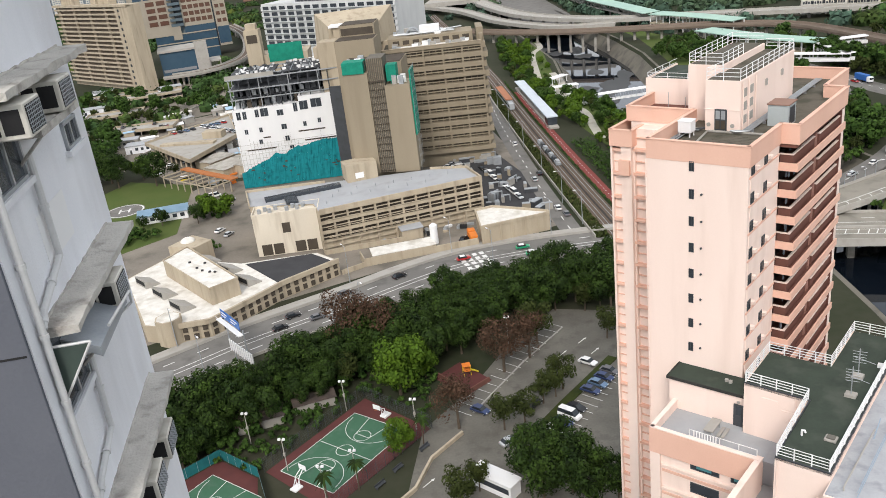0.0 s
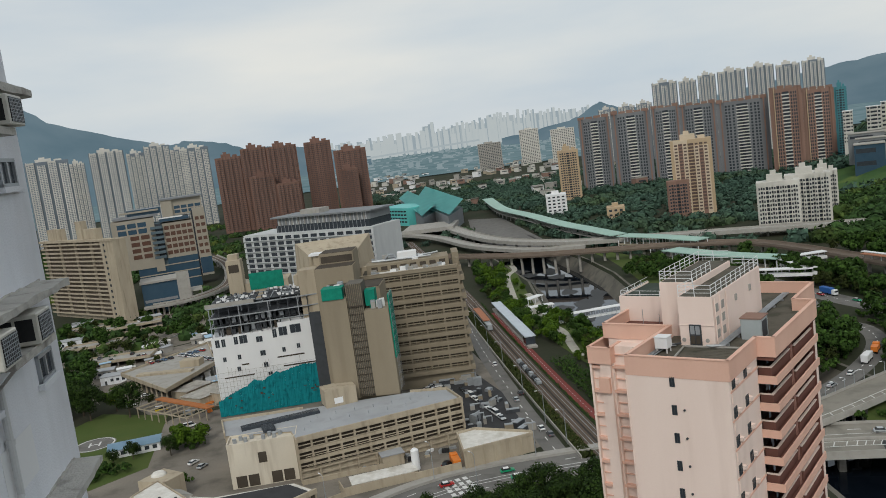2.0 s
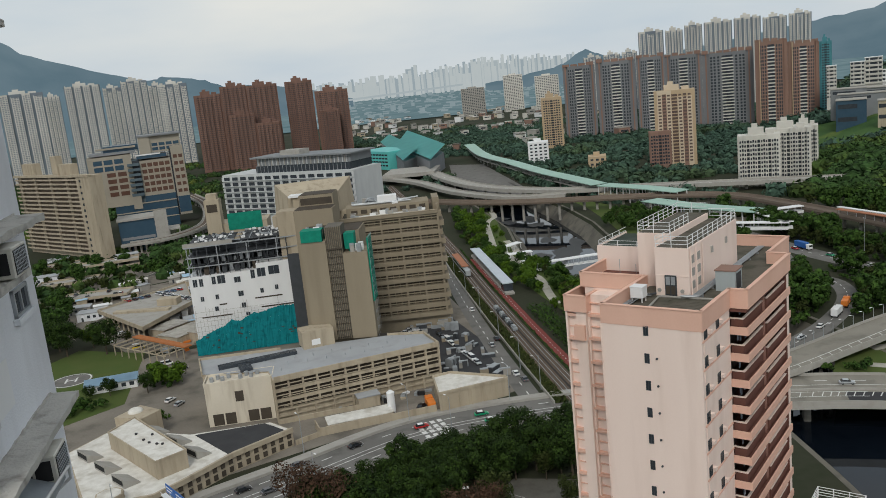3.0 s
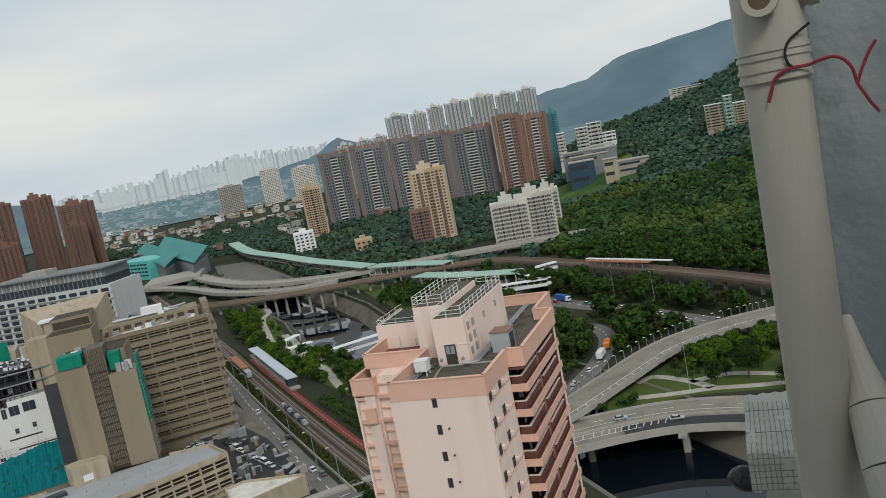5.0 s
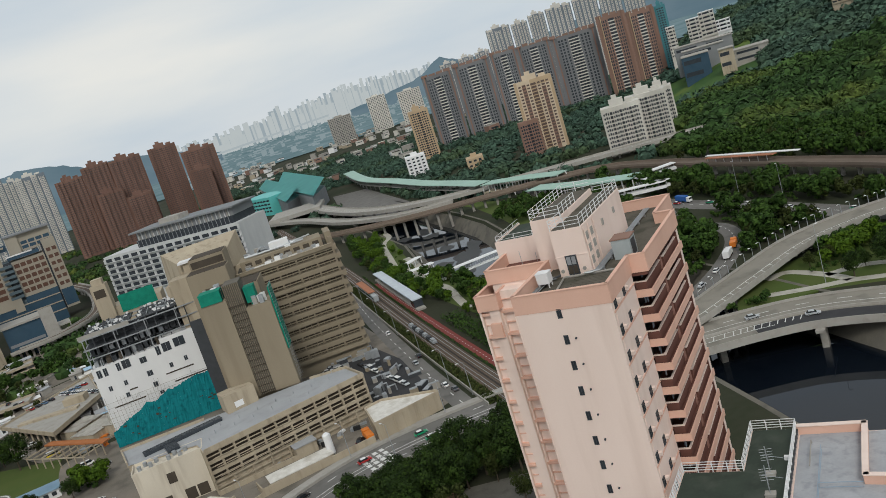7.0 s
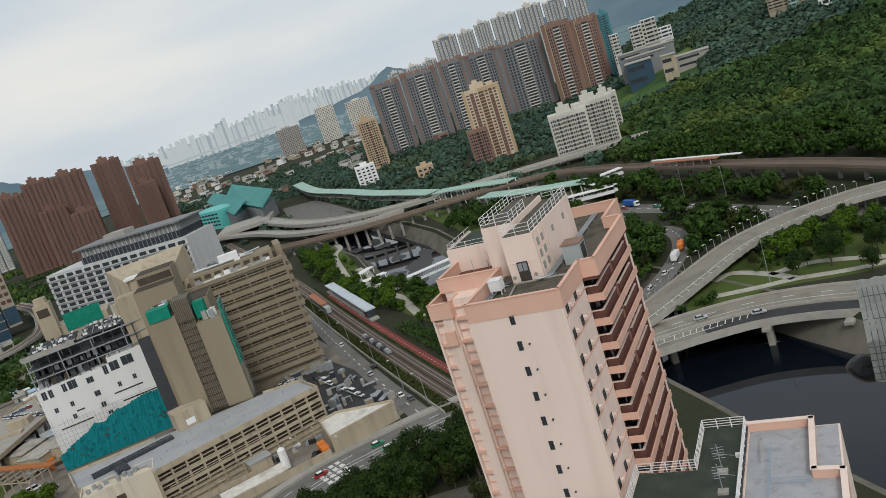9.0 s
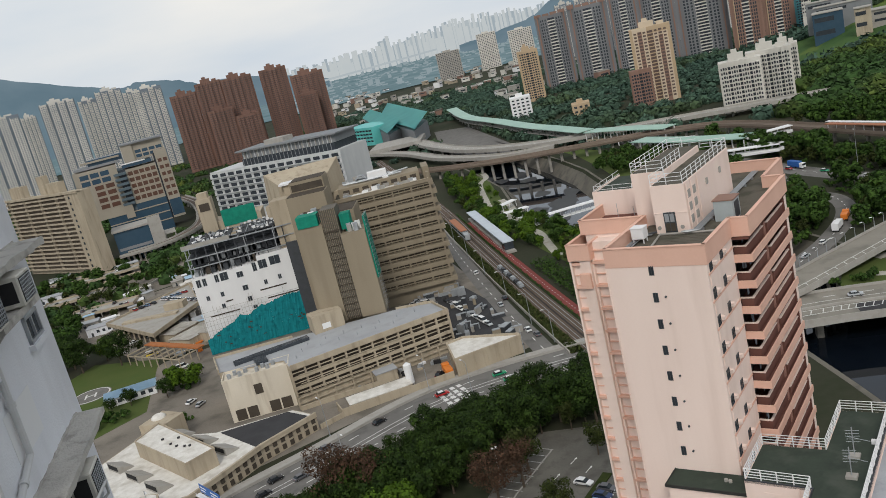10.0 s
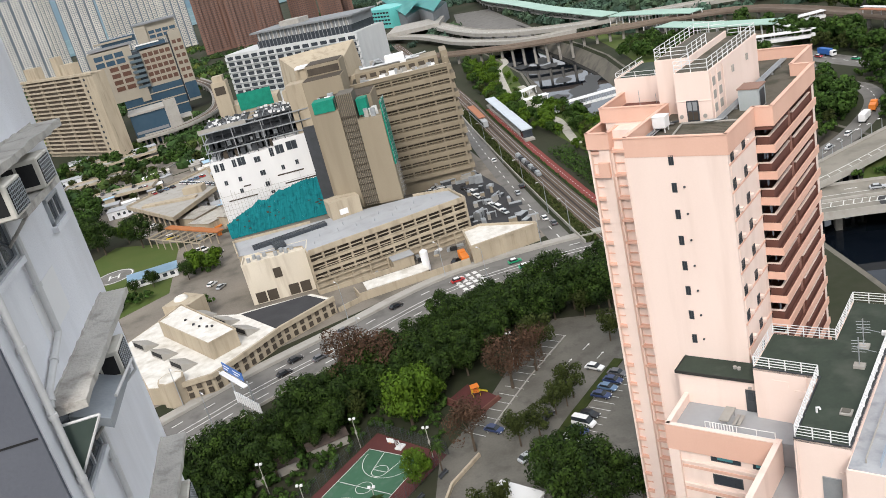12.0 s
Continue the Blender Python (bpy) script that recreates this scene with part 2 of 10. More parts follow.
WOODS = mat("woodland_canopy", (0.050, 0.092, 0.024), (0.022, 0.050, 0.017), 0.9, 0.012, 0.3, 0, spread=0.6, island=True, stain=(0.125, 0.15, 0.03, 0.014))
BARK = mat("bark", (0.11, 0.085, 0.065), (0.07, 0.055, 0.04), 0.95, 1.0, 8, 0.4)
PVC = mat("grey_plastic_pipe", (0.50, 0.475, 0.415), (0.44, 0.415, 0.36), 0.4, 1.5, 30, 0.02, streak=0.1, stain=(0.36, 0.33, 0.27, 6.0, 0.12))
RAIL_B = mat("ballast_and_rust", (0.135, 0.10, 0.078), (0.10, 0.078, 0.062), 0.95, 0.3, 4, 0.3)
BLACK_SOIL = mat("dark_wet_gravel", (0.05, 0.045, 0.04), (0.035, 0.03, 0.028), 0.9, 0.5, 4, 0.3)
VERGE = mat("mossy_verge_soil", (0.11, 0.10, 0.035), (0.07, 0.07, 0.03), 0.95, 0.3, 3, 0.3)
RED_PATH = mat("red_cycle_track", (0.22, 0.055, 0.05), (0.17, 0.05, 0.045), 0.9, 0.2, 3, 0.1)
SHAFT = mat("grey_brown_grille", (0.15, 0.135, 0.11), (0.11, 0.10, 0.085), 0.7, 0.3, 4, 0.1)
ORANGE = mat("orange_paint", (0.75, 0.22, 0.03), (0.62, 0.18, 0.03), 0.5, 1, 6, 0.02)
BLUE = mat("blue_paint", (0.03, 0.13, 0.42), (0.025, 0.11, 0.36), 0.5, 1, 6, 0.02)
LBLUE = mat("light_blue_sheet_roof", (0.36, 0.52, 0.66), (0.30, 0.45, 0.58), 0.6, 0.4, 4, 0.02)
RED = mat("red_paint", (0.42, 0.02, 0.02), (0.36, 0.02, 0.02), 0.35, 1, 6, 0.0)
# emissive distance colours with the haze mixed in
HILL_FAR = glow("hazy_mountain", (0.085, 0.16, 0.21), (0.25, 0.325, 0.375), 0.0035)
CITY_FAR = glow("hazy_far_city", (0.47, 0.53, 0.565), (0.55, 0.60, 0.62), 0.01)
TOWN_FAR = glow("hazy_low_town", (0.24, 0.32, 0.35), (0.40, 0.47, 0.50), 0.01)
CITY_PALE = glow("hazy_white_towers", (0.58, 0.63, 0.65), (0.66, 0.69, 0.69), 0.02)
# darker copy for the shaded sides of the white far towers
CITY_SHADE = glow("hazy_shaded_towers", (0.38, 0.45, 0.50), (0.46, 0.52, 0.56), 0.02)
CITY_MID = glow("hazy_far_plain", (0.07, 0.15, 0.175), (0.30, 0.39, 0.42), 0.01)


# ---------------------------------------------------------------- mesh helpers
def box(bm, x0, x1, y0, y1, z0, z1):
    v = [bm.verts.new((x, y, z)) for z in (z0, z1) for x, y in ((x0, y0), (x1, y0), (x1, y1), (x0, y1))]
    for f in ((3, 2, 1, 0), (4, 5, 6, 7), (0, 1, 5, 4), (1, 2, 6, 5), (2, 3, 7, 6), (3, 0, 4, 7)):
        bm.faces.new([v[i] for i in f])
    return v


def prism(bm, pts, z0, z1):
    low, high = [bm.verts.new((x, y, z0)) for x, y in pts], [bm.verts.new((x, y, z1)) for x, y in pts]
    n = len(pts)
    for i in range(n):
        bm.faces.new((low[i], low[(i + 1) % n], high[(i + 1) % n], high[i]))
    bm.faces.new(high)
    bm.faces.new(low[::-1])


def rod(bm, a, b, r, n=6, r2=None):
    a, b = Vector(a), Vector(b)
    r2 = r if r2 is None else r2
    q = (b - a).to_track_quat("Z", "Y")
    rings = []
    for p, rr in ((a, r), (b, r2)):
        rings.append([bm.verts.new(p + q @ Vector((rr * math.cos(2 * math.pi * i / n), rr * math.sin(2 * math.pi * i / n), 0))) for i in range(n)])
    for i in range(n):
        bm.faces.new((rings[0][i], rings[0][(i + 1) % n], rings[1][(i + 1) % n], rings[1][i]))
    bm.faces.new(rings[0][::-1])
    bm.faces.new(rings[1])


def tube(bm, pts, r, n=6):
    """One round tube through the points."""
    pts = [Vector(p) for p in pts]
    prev = first = None
    q = None
    for i, p in enumerate(pts):
        d = (pts[min(i + 1, len(pts) - 1)] - pts[max(i - 1, 0)]).normalized()
        q = d.to_track_quat("Z", "Y") if q is None else (q @ Vector((0, 0, 1))).rotation_difference(d) @ q
        ring = [bm.verts.new(p + q @ Vector((r * math.cos(2 * math.pi * k / n), r * math.sin(2 * math.pi * k / n), 0))) for k in range(n)]
        if prev:
            for k in range(n):
                bm.faces.new((prev[k], prev[(k + 1) % n], ring[(k + 1) % n], ring[k]))
        else:
            first = ring
        prev = ring
    bm.faces.new(first[::-1])
    bm.faces.new(prev)


def mesh_of(name, bm, material):
    bmesh.ops.recalc_face_normals(bm, faces=bm.faces)
    me = bpy.data.meshes.new(name)
    bm.to_mesh(me)
    bm.free()
    if material:
        me.materials.append(material)
    return me


def part(name, bm, material, parent=None, label="", kind=""):
    ob = new(name, mesh_of(name, bm, material))
    if parent:
        ob.parent = parent
    return tagged(ob, label, kind=kind)


def boxes(name, rows, material, parent=None, label="", kind=""):
    """Many boxes (x0, x1, y0, y1, z0, z1) joined in one mesh."""
    r = np.array(rows, float).reshape(-1, 6)
    n = len(r)
    idx = np.array([[0, 2, 4], [1, 2, 4], [1, 3, 4], [0, 3, 4], [0, 2, 5], [1, 2, 5], [1, 3, 5], [0, 3, 5]])
    v = r[:, idx].reshape(-1, 3)
    f = np.array([[3, 2, 1, 0], [4, 5, 6, 7], [0, 1, 5, 4], [1, 2, 6, 5], [2, 3, 7, 6], [3, 0, 4, 7]])
    faces = (f[None] + 8 * np.arange(n)[:, None, None]).reshape(-1, 4)
    me = bpy.data.meshes.new(name)
    me.from_pydata(v.tolist(), [], faces.tolist())
    me.materials.append(material)
    ob = new(name, me)
    if parent:
        ob.parent = parent
    return tagged(ob, label, kind=kind)


def one(name, x0, x1, y0, y1, z0, z1, material, parent=None, label="", bevel=0.0):
    bm = bmesh.new()
    box(bm, x0, x1, y0, y1, z0, z1)
    if bevel:
        bmesh.ops.bevel(bm, geom=bm.edges[:], offset=bevel, segments=1, affect="EDGES")
    return part(name, bm, material, parent, label)


def thing(name, x, y, z=0.0, yaw=0.0, label="", category="", group="", kind=""):
    e = new(name)
    e.empty_display_size = 0.5
    e.location, e.rotation_euler = (x, y, z), (0, 0, radians(yaw))
    return tagged(e, label, category, group, kind)


def resample(pts, step):
    out = []
    for a, b in zip(pts, pts[1:]):
        a, b = Vector(a), Vector(b)
        k = max(1, int((b - a).length / step))
        out += [a.lerp(b, i / k) for i in range(k)]
    return out + [Vector(pts[-1])]


def smooth(pts, n=6):
    """A soft line through the given points."""
    p = [Vector(q) for q in pts]
    p = [2 * p[0] - p[1]] + p + [2 * p[-1] - p[-2]]
    out = []
    for i in range(1, len(p) - 2):
        for k in range(n):
            t = k / n
            a, b, c, d = p[i - 1], p[i], p[i + 1], p[i + 2]
            out.append(0.5 * (2 * b + (c - a) * t + (2 * a - 5 * b + 4 * c - d) * t * t + (3 * b - a - 3 * c + d) * t ** 3))
    return out + [p[-2]]


def sides(line):
    out = []
    for i, p in enumerate(line):
        d = line[min(i + 1, len(line) - 1)] - line[max(i - 1, 0)]
        out.append(Vector((d.y, -d.x, 0)).normalized())
    return out


def strip(bm, line, left, right, low, high):
    """A slab along a line from left to right of it (right is +), its underside low and its top high above the line."""
    prev = None
    for p, s in zip(line, sides(line)):
        v = [bm.verts.new(p + s * a + Vector((0, 0, b))) for a, b in ((left, high), (right, high), (right, low), (left, low))]
        if prev:
            for i in range(4):
                bm.faces.new((prev[i], prev[(i + 1) % 4], v[(i + 1) % 4], v[i]))
        else:
            bm.faces.new(v)
        prev = v
    bm.faces.new(prev[::-1])


def dashes(bm, line, at, dash, gap, wide=0.15, up=0.02):
    pts = resample(line, 1.0)
    s = sides(pts)
    step = dash + gap
    i = 0
    while i + dash < len(pts):
        seg, ss = pts[i:i + dash + 1], s[i:i + dash + 1]
        v = []
        for p, q in zip(seg, ss):
            v.append((bm.verts.new(p + q * (at - wide) + Vector((0, 0, up))), bm.verts.new(p + q * (at + wide) + Vector((0, 0, up)))))
        for a, b in zip(v, v[1:]):
            bm.faces.new((a[0], a[1], b[1], b[0]))
        i += step


# ---------------------------------------------------------------- ground, river, roads
def build_ground():
    # y, middle of the river, half width of the water, depth
    cross = [(-900, 190, 24, 9.4), (60, 118, 22, 9.4), (160, 98, 21, 9.4), (190, 94, 21, 9.4), (225, 87.5, 20, 9.4), (245, 84, 19.5, 9.4), (300, 71, 20, 9.4), (380, 45, 20, 9.4), (470, 14, 19, 9.4),
             (540, 6, 19, 9.4), (600, -8, 20, 9.4), (680, -30, 20, 9.4), (780, -55, 18, 6), (900, -75, 16, 0.1), (7000, -75, 16, 0.0)]
    bm, wm = bmesh.new(), bmesh.new()
    prev = wprev = None
    for y, c, w, d in cross:
        v = [bm.verts.new(p) for p in ((c - 7000, y, 0), (c - w - 8, y, 0), (c - w, y, -d), (c + w, y, -d), (c + w + 8, y, 0), (c + 7000, y, 0))]
        if prev:
            for i in range(5):
                bm.faces.new((prev[i], prev[i + 1], v[i + 1], v[i]))
        prev = v
        if d > 5:
            u = [wm.verts.new((c - w - 1, y, -9.05)), wm.verts.new((c + w + 1, y, -9.05))]
            if wprev:
                wm.faces.new((wprev[0], wprev[1], u[1], u[0]))
            wprev = u
    tagged(part("ground", bm, GROUND), "mixed ground of grass, soil and worn paving", "ground", kind="structure")
    tagged(part("water", wm, WATER), "still black water of a channelled river", "water", kind="structure")
    for side in (-1, 1):
        bm = bmesh.new()
        prev = None
        for y, c, w, d in cross[:13]:
            v = [bm.verts.new((c + side * (w + 1.2 * k), y, z)) for k, z in ((-0.3, -d - 0.1), (6.75, 0.05), (8.0, 0.05))]
            if prev:
                for i in range(2):
                    bm.faces.new((prev[i], prev[i + 1], v[i + 1], v[i]))
            prev = v
        tagged(part("river_bank", bm, BANK), "sloped stained concrete bank of the river channel", "river bank", kind="structure")
    bm = bmesh.new()
    rng = random.Random(4)
    for k in range(14):
        y = rng.uniform(430, 640)
        c = np.interp(y, [470, 540, 600, 680], [14, 6, -8, -30])
        x = c + rng.uniform(-17, 17)
        pts = [(x + rng.uniform(3, 8) * math.cos(a), y + rng.uniform(6, 18) * math.sin(a)) for a in np.linspace(0, 2 * math.pi, 10)[:-1]]
        bm.faces.new([bm.verts.new((px, py, -9.0 + 0.004 * k)) for px, py in pts])
    tagged(part("silt_bank", bm, MUD), "dark silt islands lying in the shallow river", "silt", kind="stuff")


build_ground()

MAIN = smooth([(-190, 75, 0), (-140, 128, 0), (-105.3, 164.7, 0), (-90, 181, 0), (-68, 200, 0), (-37, 226, 0), (4.5, 238, 0), (40, 242, 0), (71, 241, 0), (86, 239.5, 0), (100, 236.3, 0), (113, 229.5, 0), (124, 220.5, 0), (141, 203, 0), (165, 172, 0)])


def build_road(name, line, half, label, marks=(), low=-0.6, high=0.06, material=None, rail=None):
    bm = bmesh.new()
    strip(bm, line, -half, half, low, high)
    road = tagged(part(name, bm, material or ASPHALT), label, "road", kind="structure")
    for at, dash, gap in marks:
        bm = bmesh.new()
        dashes(bm, line, at, dash, gap, 0.16 if gap else 0.13, high + 0.02)
        part("lane_marking", bm, LINE, road, "white painted lane line")
    if rail:
        for s in (-1, 1):
            bm = bmesh.new()
            strip(bm, line, s * half - 0.22 * (s < 0) - 0.0, s * half + 0.22 * (s > 0), low, high + rail)
            part("parapet", bm, CONC_L, road, "pale concrete parapet of the road")
    return road


build_road("road", [p for p in MAIN if p.x < 67], 8.6, "grey asphalt dual carriageway with worn lane lines", [(-5.2, 3, 6), (-1.0, 12, 0), (1.0, 12, 0), (4.6, 3, 6)], low=-1.0, rail=0.8)
BRIDGE = [p for p in MAIN if p.x > 63]
build_road("road_bridge", BRIDGE, 10.9, "wide worn concrete road bridge curving over the river", [(-6.6, 3, 6), (-3.2, 12, 0)], low=-1.5, high=0.085, rail=0.85, material=SLAB_ROAD)


def hatch(name, line, left, right, every, parent, up):
    """Painted bars across a closed lane edge."""
    pts = resample(line, every)
    bm = bmesh.new()
    for p, q in zip(pts, sides(pts)):
        d = Vector((-q.y, q.x, 0))
        a, b = p + q * left + d * 0.5, p + q * right - d * 0.5
        bm.faces.new([bm.verts.new(v + Vector((0, 0, up))) for v in (a - d * 0.14, b - d * 0.14, b + d * 0.14, a + d * 0.14)])
    part(name, bm, LINE, parent, "white hatched lane marking", kind="stuff")


east = [p for p in MAIN if p.x > 82]
bm = bmesh.new()
strip(bm, east, 2.4, 8.6, 0.0, 0.1)
lane = tagged(part("lane_surface", bm, ASPHALT_D), "dark fresh asphalt lane on the bridge", "road", kind="structure")
bm = bmesh.new()
strip(bm, BRIDGE, 0.9, 1.3, 0.0, 0.8)
part("barrier", bm, CONC_L, lane, "pale concrete barrier between the lanes")
hatch("hatching", [p for p in MAIN if 60 < p.x < 100], 2.4, 5.4, 3.0, lane, 0.125)
bm = bmesh.new()
dashes(bm, [p for p in MAIN if 60 < p.x < 100], 2.2, 12, 0, 0.13, 0.115)
dashes(bm, [p for p in MAIN if 60 < p.x < 100], 5.6, 12, 0, 0.13, 0.12)
part("lane_marking", bm, LINE, lane, "white painted lane line")
SIDE = smooth([(-8, 249, 0), (-22.5, 303, 0), (-42, 385, 0), (-62, 480, 0), (-95, 620, 0), (-150, 780, 0)])
build_road("road_side", SIDE, 3.4, "grey service road running beside the railway", [(0, 3, 5)])
RURAL = smooth([(62, 262, 0.3), (82, 281, 0.1), (101, 303, 0), (117, 330, 0), (121, 355, 0), (112, 380, 0), (118, 430, 0)])
build_road("road_slip", RURAL, 4.0, "narrow curving slip road lined with trees", [(0, 2, 3)])
FLY = smooth([(50, 247, 0.3), (74, 257.5, 2.4), (96.6, 271, 4), (122, 287, 5), (144, 294, 5.3), (166, 295, 5.6), (186, 289, 6), (240, 255, 7)])
build_road("road_flyover", FLY, 6.2, "elevated concrete flyover ramp curving over trees", [(2.6, 12, 0), (5.2, 12, 0)], low=-1.2, rail=0.9, material=SLAB_ROAD)
hatch("hatching", FLY, 2.8, 5.0, 3.4, bpy.data.objects["road_flyover"], 0.09)
HWY = smooth([(60, 660, 0), (95, 520, 0), (125, 420, 0), (143, 376, 0), (156, 335, 0), (174, 283, 0), (210, 200, 0)])
build_road("road_highway", HWY, 6.5, "busy asphalt road behind a belt of trees", [(0, 3, 4)])
UPPER = smooth([(-130, 1000, 7), (-114, 877, 7), (-56, 725, 7), (9, 655, 7), (70, 636, 7), (150, 620, 6), (260, 600, 4)])
build_road("road_interchange", UPPER, 7, "elevated concrete highway curving past the station", [(0, 3, 4)], low=-1.8, rail=1.0, material=CONC_L)
UPPER2 = smooth([(-200, 900, 6), (-120, 800, 6), (-70, 700, 6), (-20, 640, 6), (20, 632, 6)])
build_road("road_interchange_ramp", UPPER2, 5, "elevated concrete ramp joining the highway", low=-1.6, rail=1.0, material=CONC_L)


def piers(line, every, r, top, foot, label):
    first = None
    for i, p in enumerate(resample(line, every)[1:-1]):
        bm = bmesh.new()
        rod(bm, (0, 0, foot), (0, 0, 0), r, 10)
        e = thing("viaduct_pier", p.x, p.y, p.z + top, 0, label, "bridge pier", "viaduct piers")
        part("column", bm, CONCRETE, e)
        one("crosshead", -r * 2.2, r * 2.2, -r, r, -0.9, 0, CONCRETE, e)


piers([p for p in FLY if p.z > 2], 24, 0.6, -1.2, -9, "round grey concrete pier under a road deck")
piers(UPPER, 45, 1.0, -1.8, -10, "stout concrete pier under the far highway")
for x, y, yaw in ((73.4, 240.2, -8), (100.5, 229.0, -32), (119, 214, -45)):
    e = thing("viaduct_pier", x, y, 0, yaw, "square concrete pier of the road bridge in the river", "bridge pier", "viaduct piers")
    one("column", -1.0, 1.0, -1.6, 1.6, -10.5, -2.4, CONCRETE, e, "", 0.15)
    one("crosshead", -1.3, 1.3, -6.5, 6.5, -2.4, -1.5, CONCRETE, e)

# raised railway on a long brown viaduct
VIA = smooth([(-120, 668, 8), (-60, 624, 8), (-12, 600, 8), (40, 587, 8), (92, 574, 8), (128, 546, 8), (158, 474, 7.6), (181, 405, 7.2), (198, 342, 7), (214, 240, 7)])
bm = bmesh.new()
strip(bm, VIA, -4.5, 4.5, -1.6, 0)
via = tagged(part("rail_viaduct", bm, mat("brown_viaduct_concrete", (0.16, 0.125, 0.10), (0.12, 0.095, 0.075), 0.9, 0.1, 2, 0.05)), "long brown railway viaduct crossing the river", "viaduct", kind="structure")
for s in (-1, 1):
    bm = bmesh.new()
    strip(bm, VIA, s * 4.5 - 0.15, s * 4.5 + 0.15, -0.4, 1.1)
    part("parapet", bm, mat("viaduct_parapet", (0.24, 0.19, 0.155), (0.19, 0.15, 0.12), 0.9, 0.1, 2, 0.05), via)
piers(VIA, 34, 1.0, -1.6, -13, "brown concrete pier carrying the railway viaduct")

# light rail tracks
TRACK = smooth([(8, 243, 0), (3, 261, 0), (-5.5, 292, 0), (-19, 343, 0), (-38, 418, 0), (-58, 500, 0), (-100, 655, 0), (-150, 830, 0)])
bm = bmesh.new()
strip(bm, TRACK, -3.9, 3.9, -0.5, 0.1)
bed = tagged(part("railway_bed", bm, RAIL_B), "rust-brown ballast bed of a light railway", "railway track", kind="structure")
for at in (-2.9, -1.45, 1.45, 2.9):
    bm = bmesh.new()
    strip(bm, TRACK, at - 0.06, at + 0.06, 0.1, 0.25)
    part("rail", bm, STEEL, bed, "worn steel rail")
bm = bmesh.new()
strip(bm, TRACK[:30], -0.35, 0.35, 0.1, 0.16)
part("drain_strip", bm, BLACK_SOIL, bed)
bm = bmesh.new()
strip(bm, TRACK[:28], 5.4, 8.8, -0.5, 0.08)
cycle = tagged(part("cycle_track", bm, RED_PATH), "dark red surfaced cycle track beside the railway", "cycle track", kind="structure")
bm = bmesh.new()
dashes(bm, TRACK[:28], 7.1, 1, 2, 0.12, 0.1)
part("lane_marking", bm, LINE, cycle, "white dashed line of the cycle track")


def shaggy(name, line, left, right, low, high, material, label, category, seed, leaf=0.5, every=0.5):
    """A planted strip: small tufts of leaves crowded along a line."""
    rng = random.Random(seed)
    pts = resample(line, every)
    v, f = [], []
    for p, q in zip(pts, sides(pts)):
        for _ in range(max(2, int((right - left) * 3))):
            c = p + q * rng.uniform(left, right)
            c.z = rng.uniform(low, high)
            a = rng.uniform(0, 6.28)
            t = Vector((math.cos(a), math.sin(a), rng.uniform(-0.5, 0.5))) * leaf
            b = Vector((-math.sin(a), math.cos(a), rng.uniform(0.2, 1.0))) * leaf
            k = len(v)
            v += [tuple(c - t * 0.5), tuple(c + t * 0.5), tuple(c + b)]
            f.append((k, k + 1, k + 2))
    me = bpy.data.meshes.new(name)
    me.from_pydata(v, [], f)
    me.materials.append(material)
    return tagged(new(name, me), label, category, kind="stuff")


shaggy("hedge", TRACK[:30], 4.0, 5.2, 0.0, 0.9, LEAF_F, "clipped green hedge along the tracks", "hedge", 3)
shaggy("verge", TRACK[:30], -8.0, -4.1, 0.0, 0.35, LEAF_O, "yellowish planted verge along the tracks", "planting", 4, 0.7)
bm = bmesh.new()
strip(bm, TRACK[:34], -8.1, -3.9, -0.4, 0.06)
tagged(part("verge_soil", bm, VERGE), "mossy soil strip along the tracks", "verge", kind="structure")
bm = bmesh.new()
strip(bm, TRACK[:34], -8.75, -8.4, -0.3, 1.1)
tagged(part("low_wall", bm, CONC_L), "pale concrete wall between service road and railway", "wall", kind="structure")


shaggy("riverside_bushes", TRACK[7:19], 10.5, 19.0, 0.0, 2.8, LEAF_F, "dense uneven green bushes between cycle track and river", "bushes", 57, 0.7, 0.8)


# paved areas
def slab(name, pts, material, label, category, z=0.05):
    bm = bmesh.new()
    prism(bm, pts, -0.5, z)
    return tagged(part(name, bm, material), label, category, kind="structure")


slab("pavement_hospital", [(-128, 172), (-95, 200), (-62, 224), (-20, 247), (-10, 255), (-35, 345), (-60, 420), (-130, 330), (-165, 315), (-185, 260), (-150, 190)], FORECOURT, "worn grey paving round the hospital blocks", "pavement", 0.045)
slab("pavement_town", [(-350, 544), (-313, 564), (-272, 596), (-192, 484), (-272, 418), (-215, 345), (-250, 380), (-310, 460)], FORECOURT, "dusty grey paving between low town buildings", "pavement", 0.036)
slab("pavement_site", [(-175, 318), (-130, 335), (-110, 420), (-190, 480), (-275, 415)], FORECOURT, "dusty paving of a building site and car park", "pavement", 0.042)
bm = bmesh.new()
strip(bm, [p for p in MAIN if -150 < p.x < 30], -13.5, -8.9, -0.05, 0.16)
tagged(part("footway", bm, CONC_L), "pale concrete footway along the main road", "pavement", kind="structure")
slab("lawn", [(-166, 240), (-150, 262), (-170, 320), (-205, 330), (-215, 290), (-200, 240)], GRASS, "green lawn with a painted helicopter pad", "lawn", 0.08)
slab("car_park", [(-36, 110), (6, 104), (6, 192), (-12, 194), (-22, 176), (-29, 156), (-37, 141)], PAVING, "grey car park with worn bay lines", "car park", 0.05)
slab("yard", [(-48, 275), (-33, 260), (-14, 256), (-28, 312), (-46, 352), (-62, 345), (-60, 300)], ASPHALT_D, "dark asphalt service yard behind the hospital", "yard", 0.07)
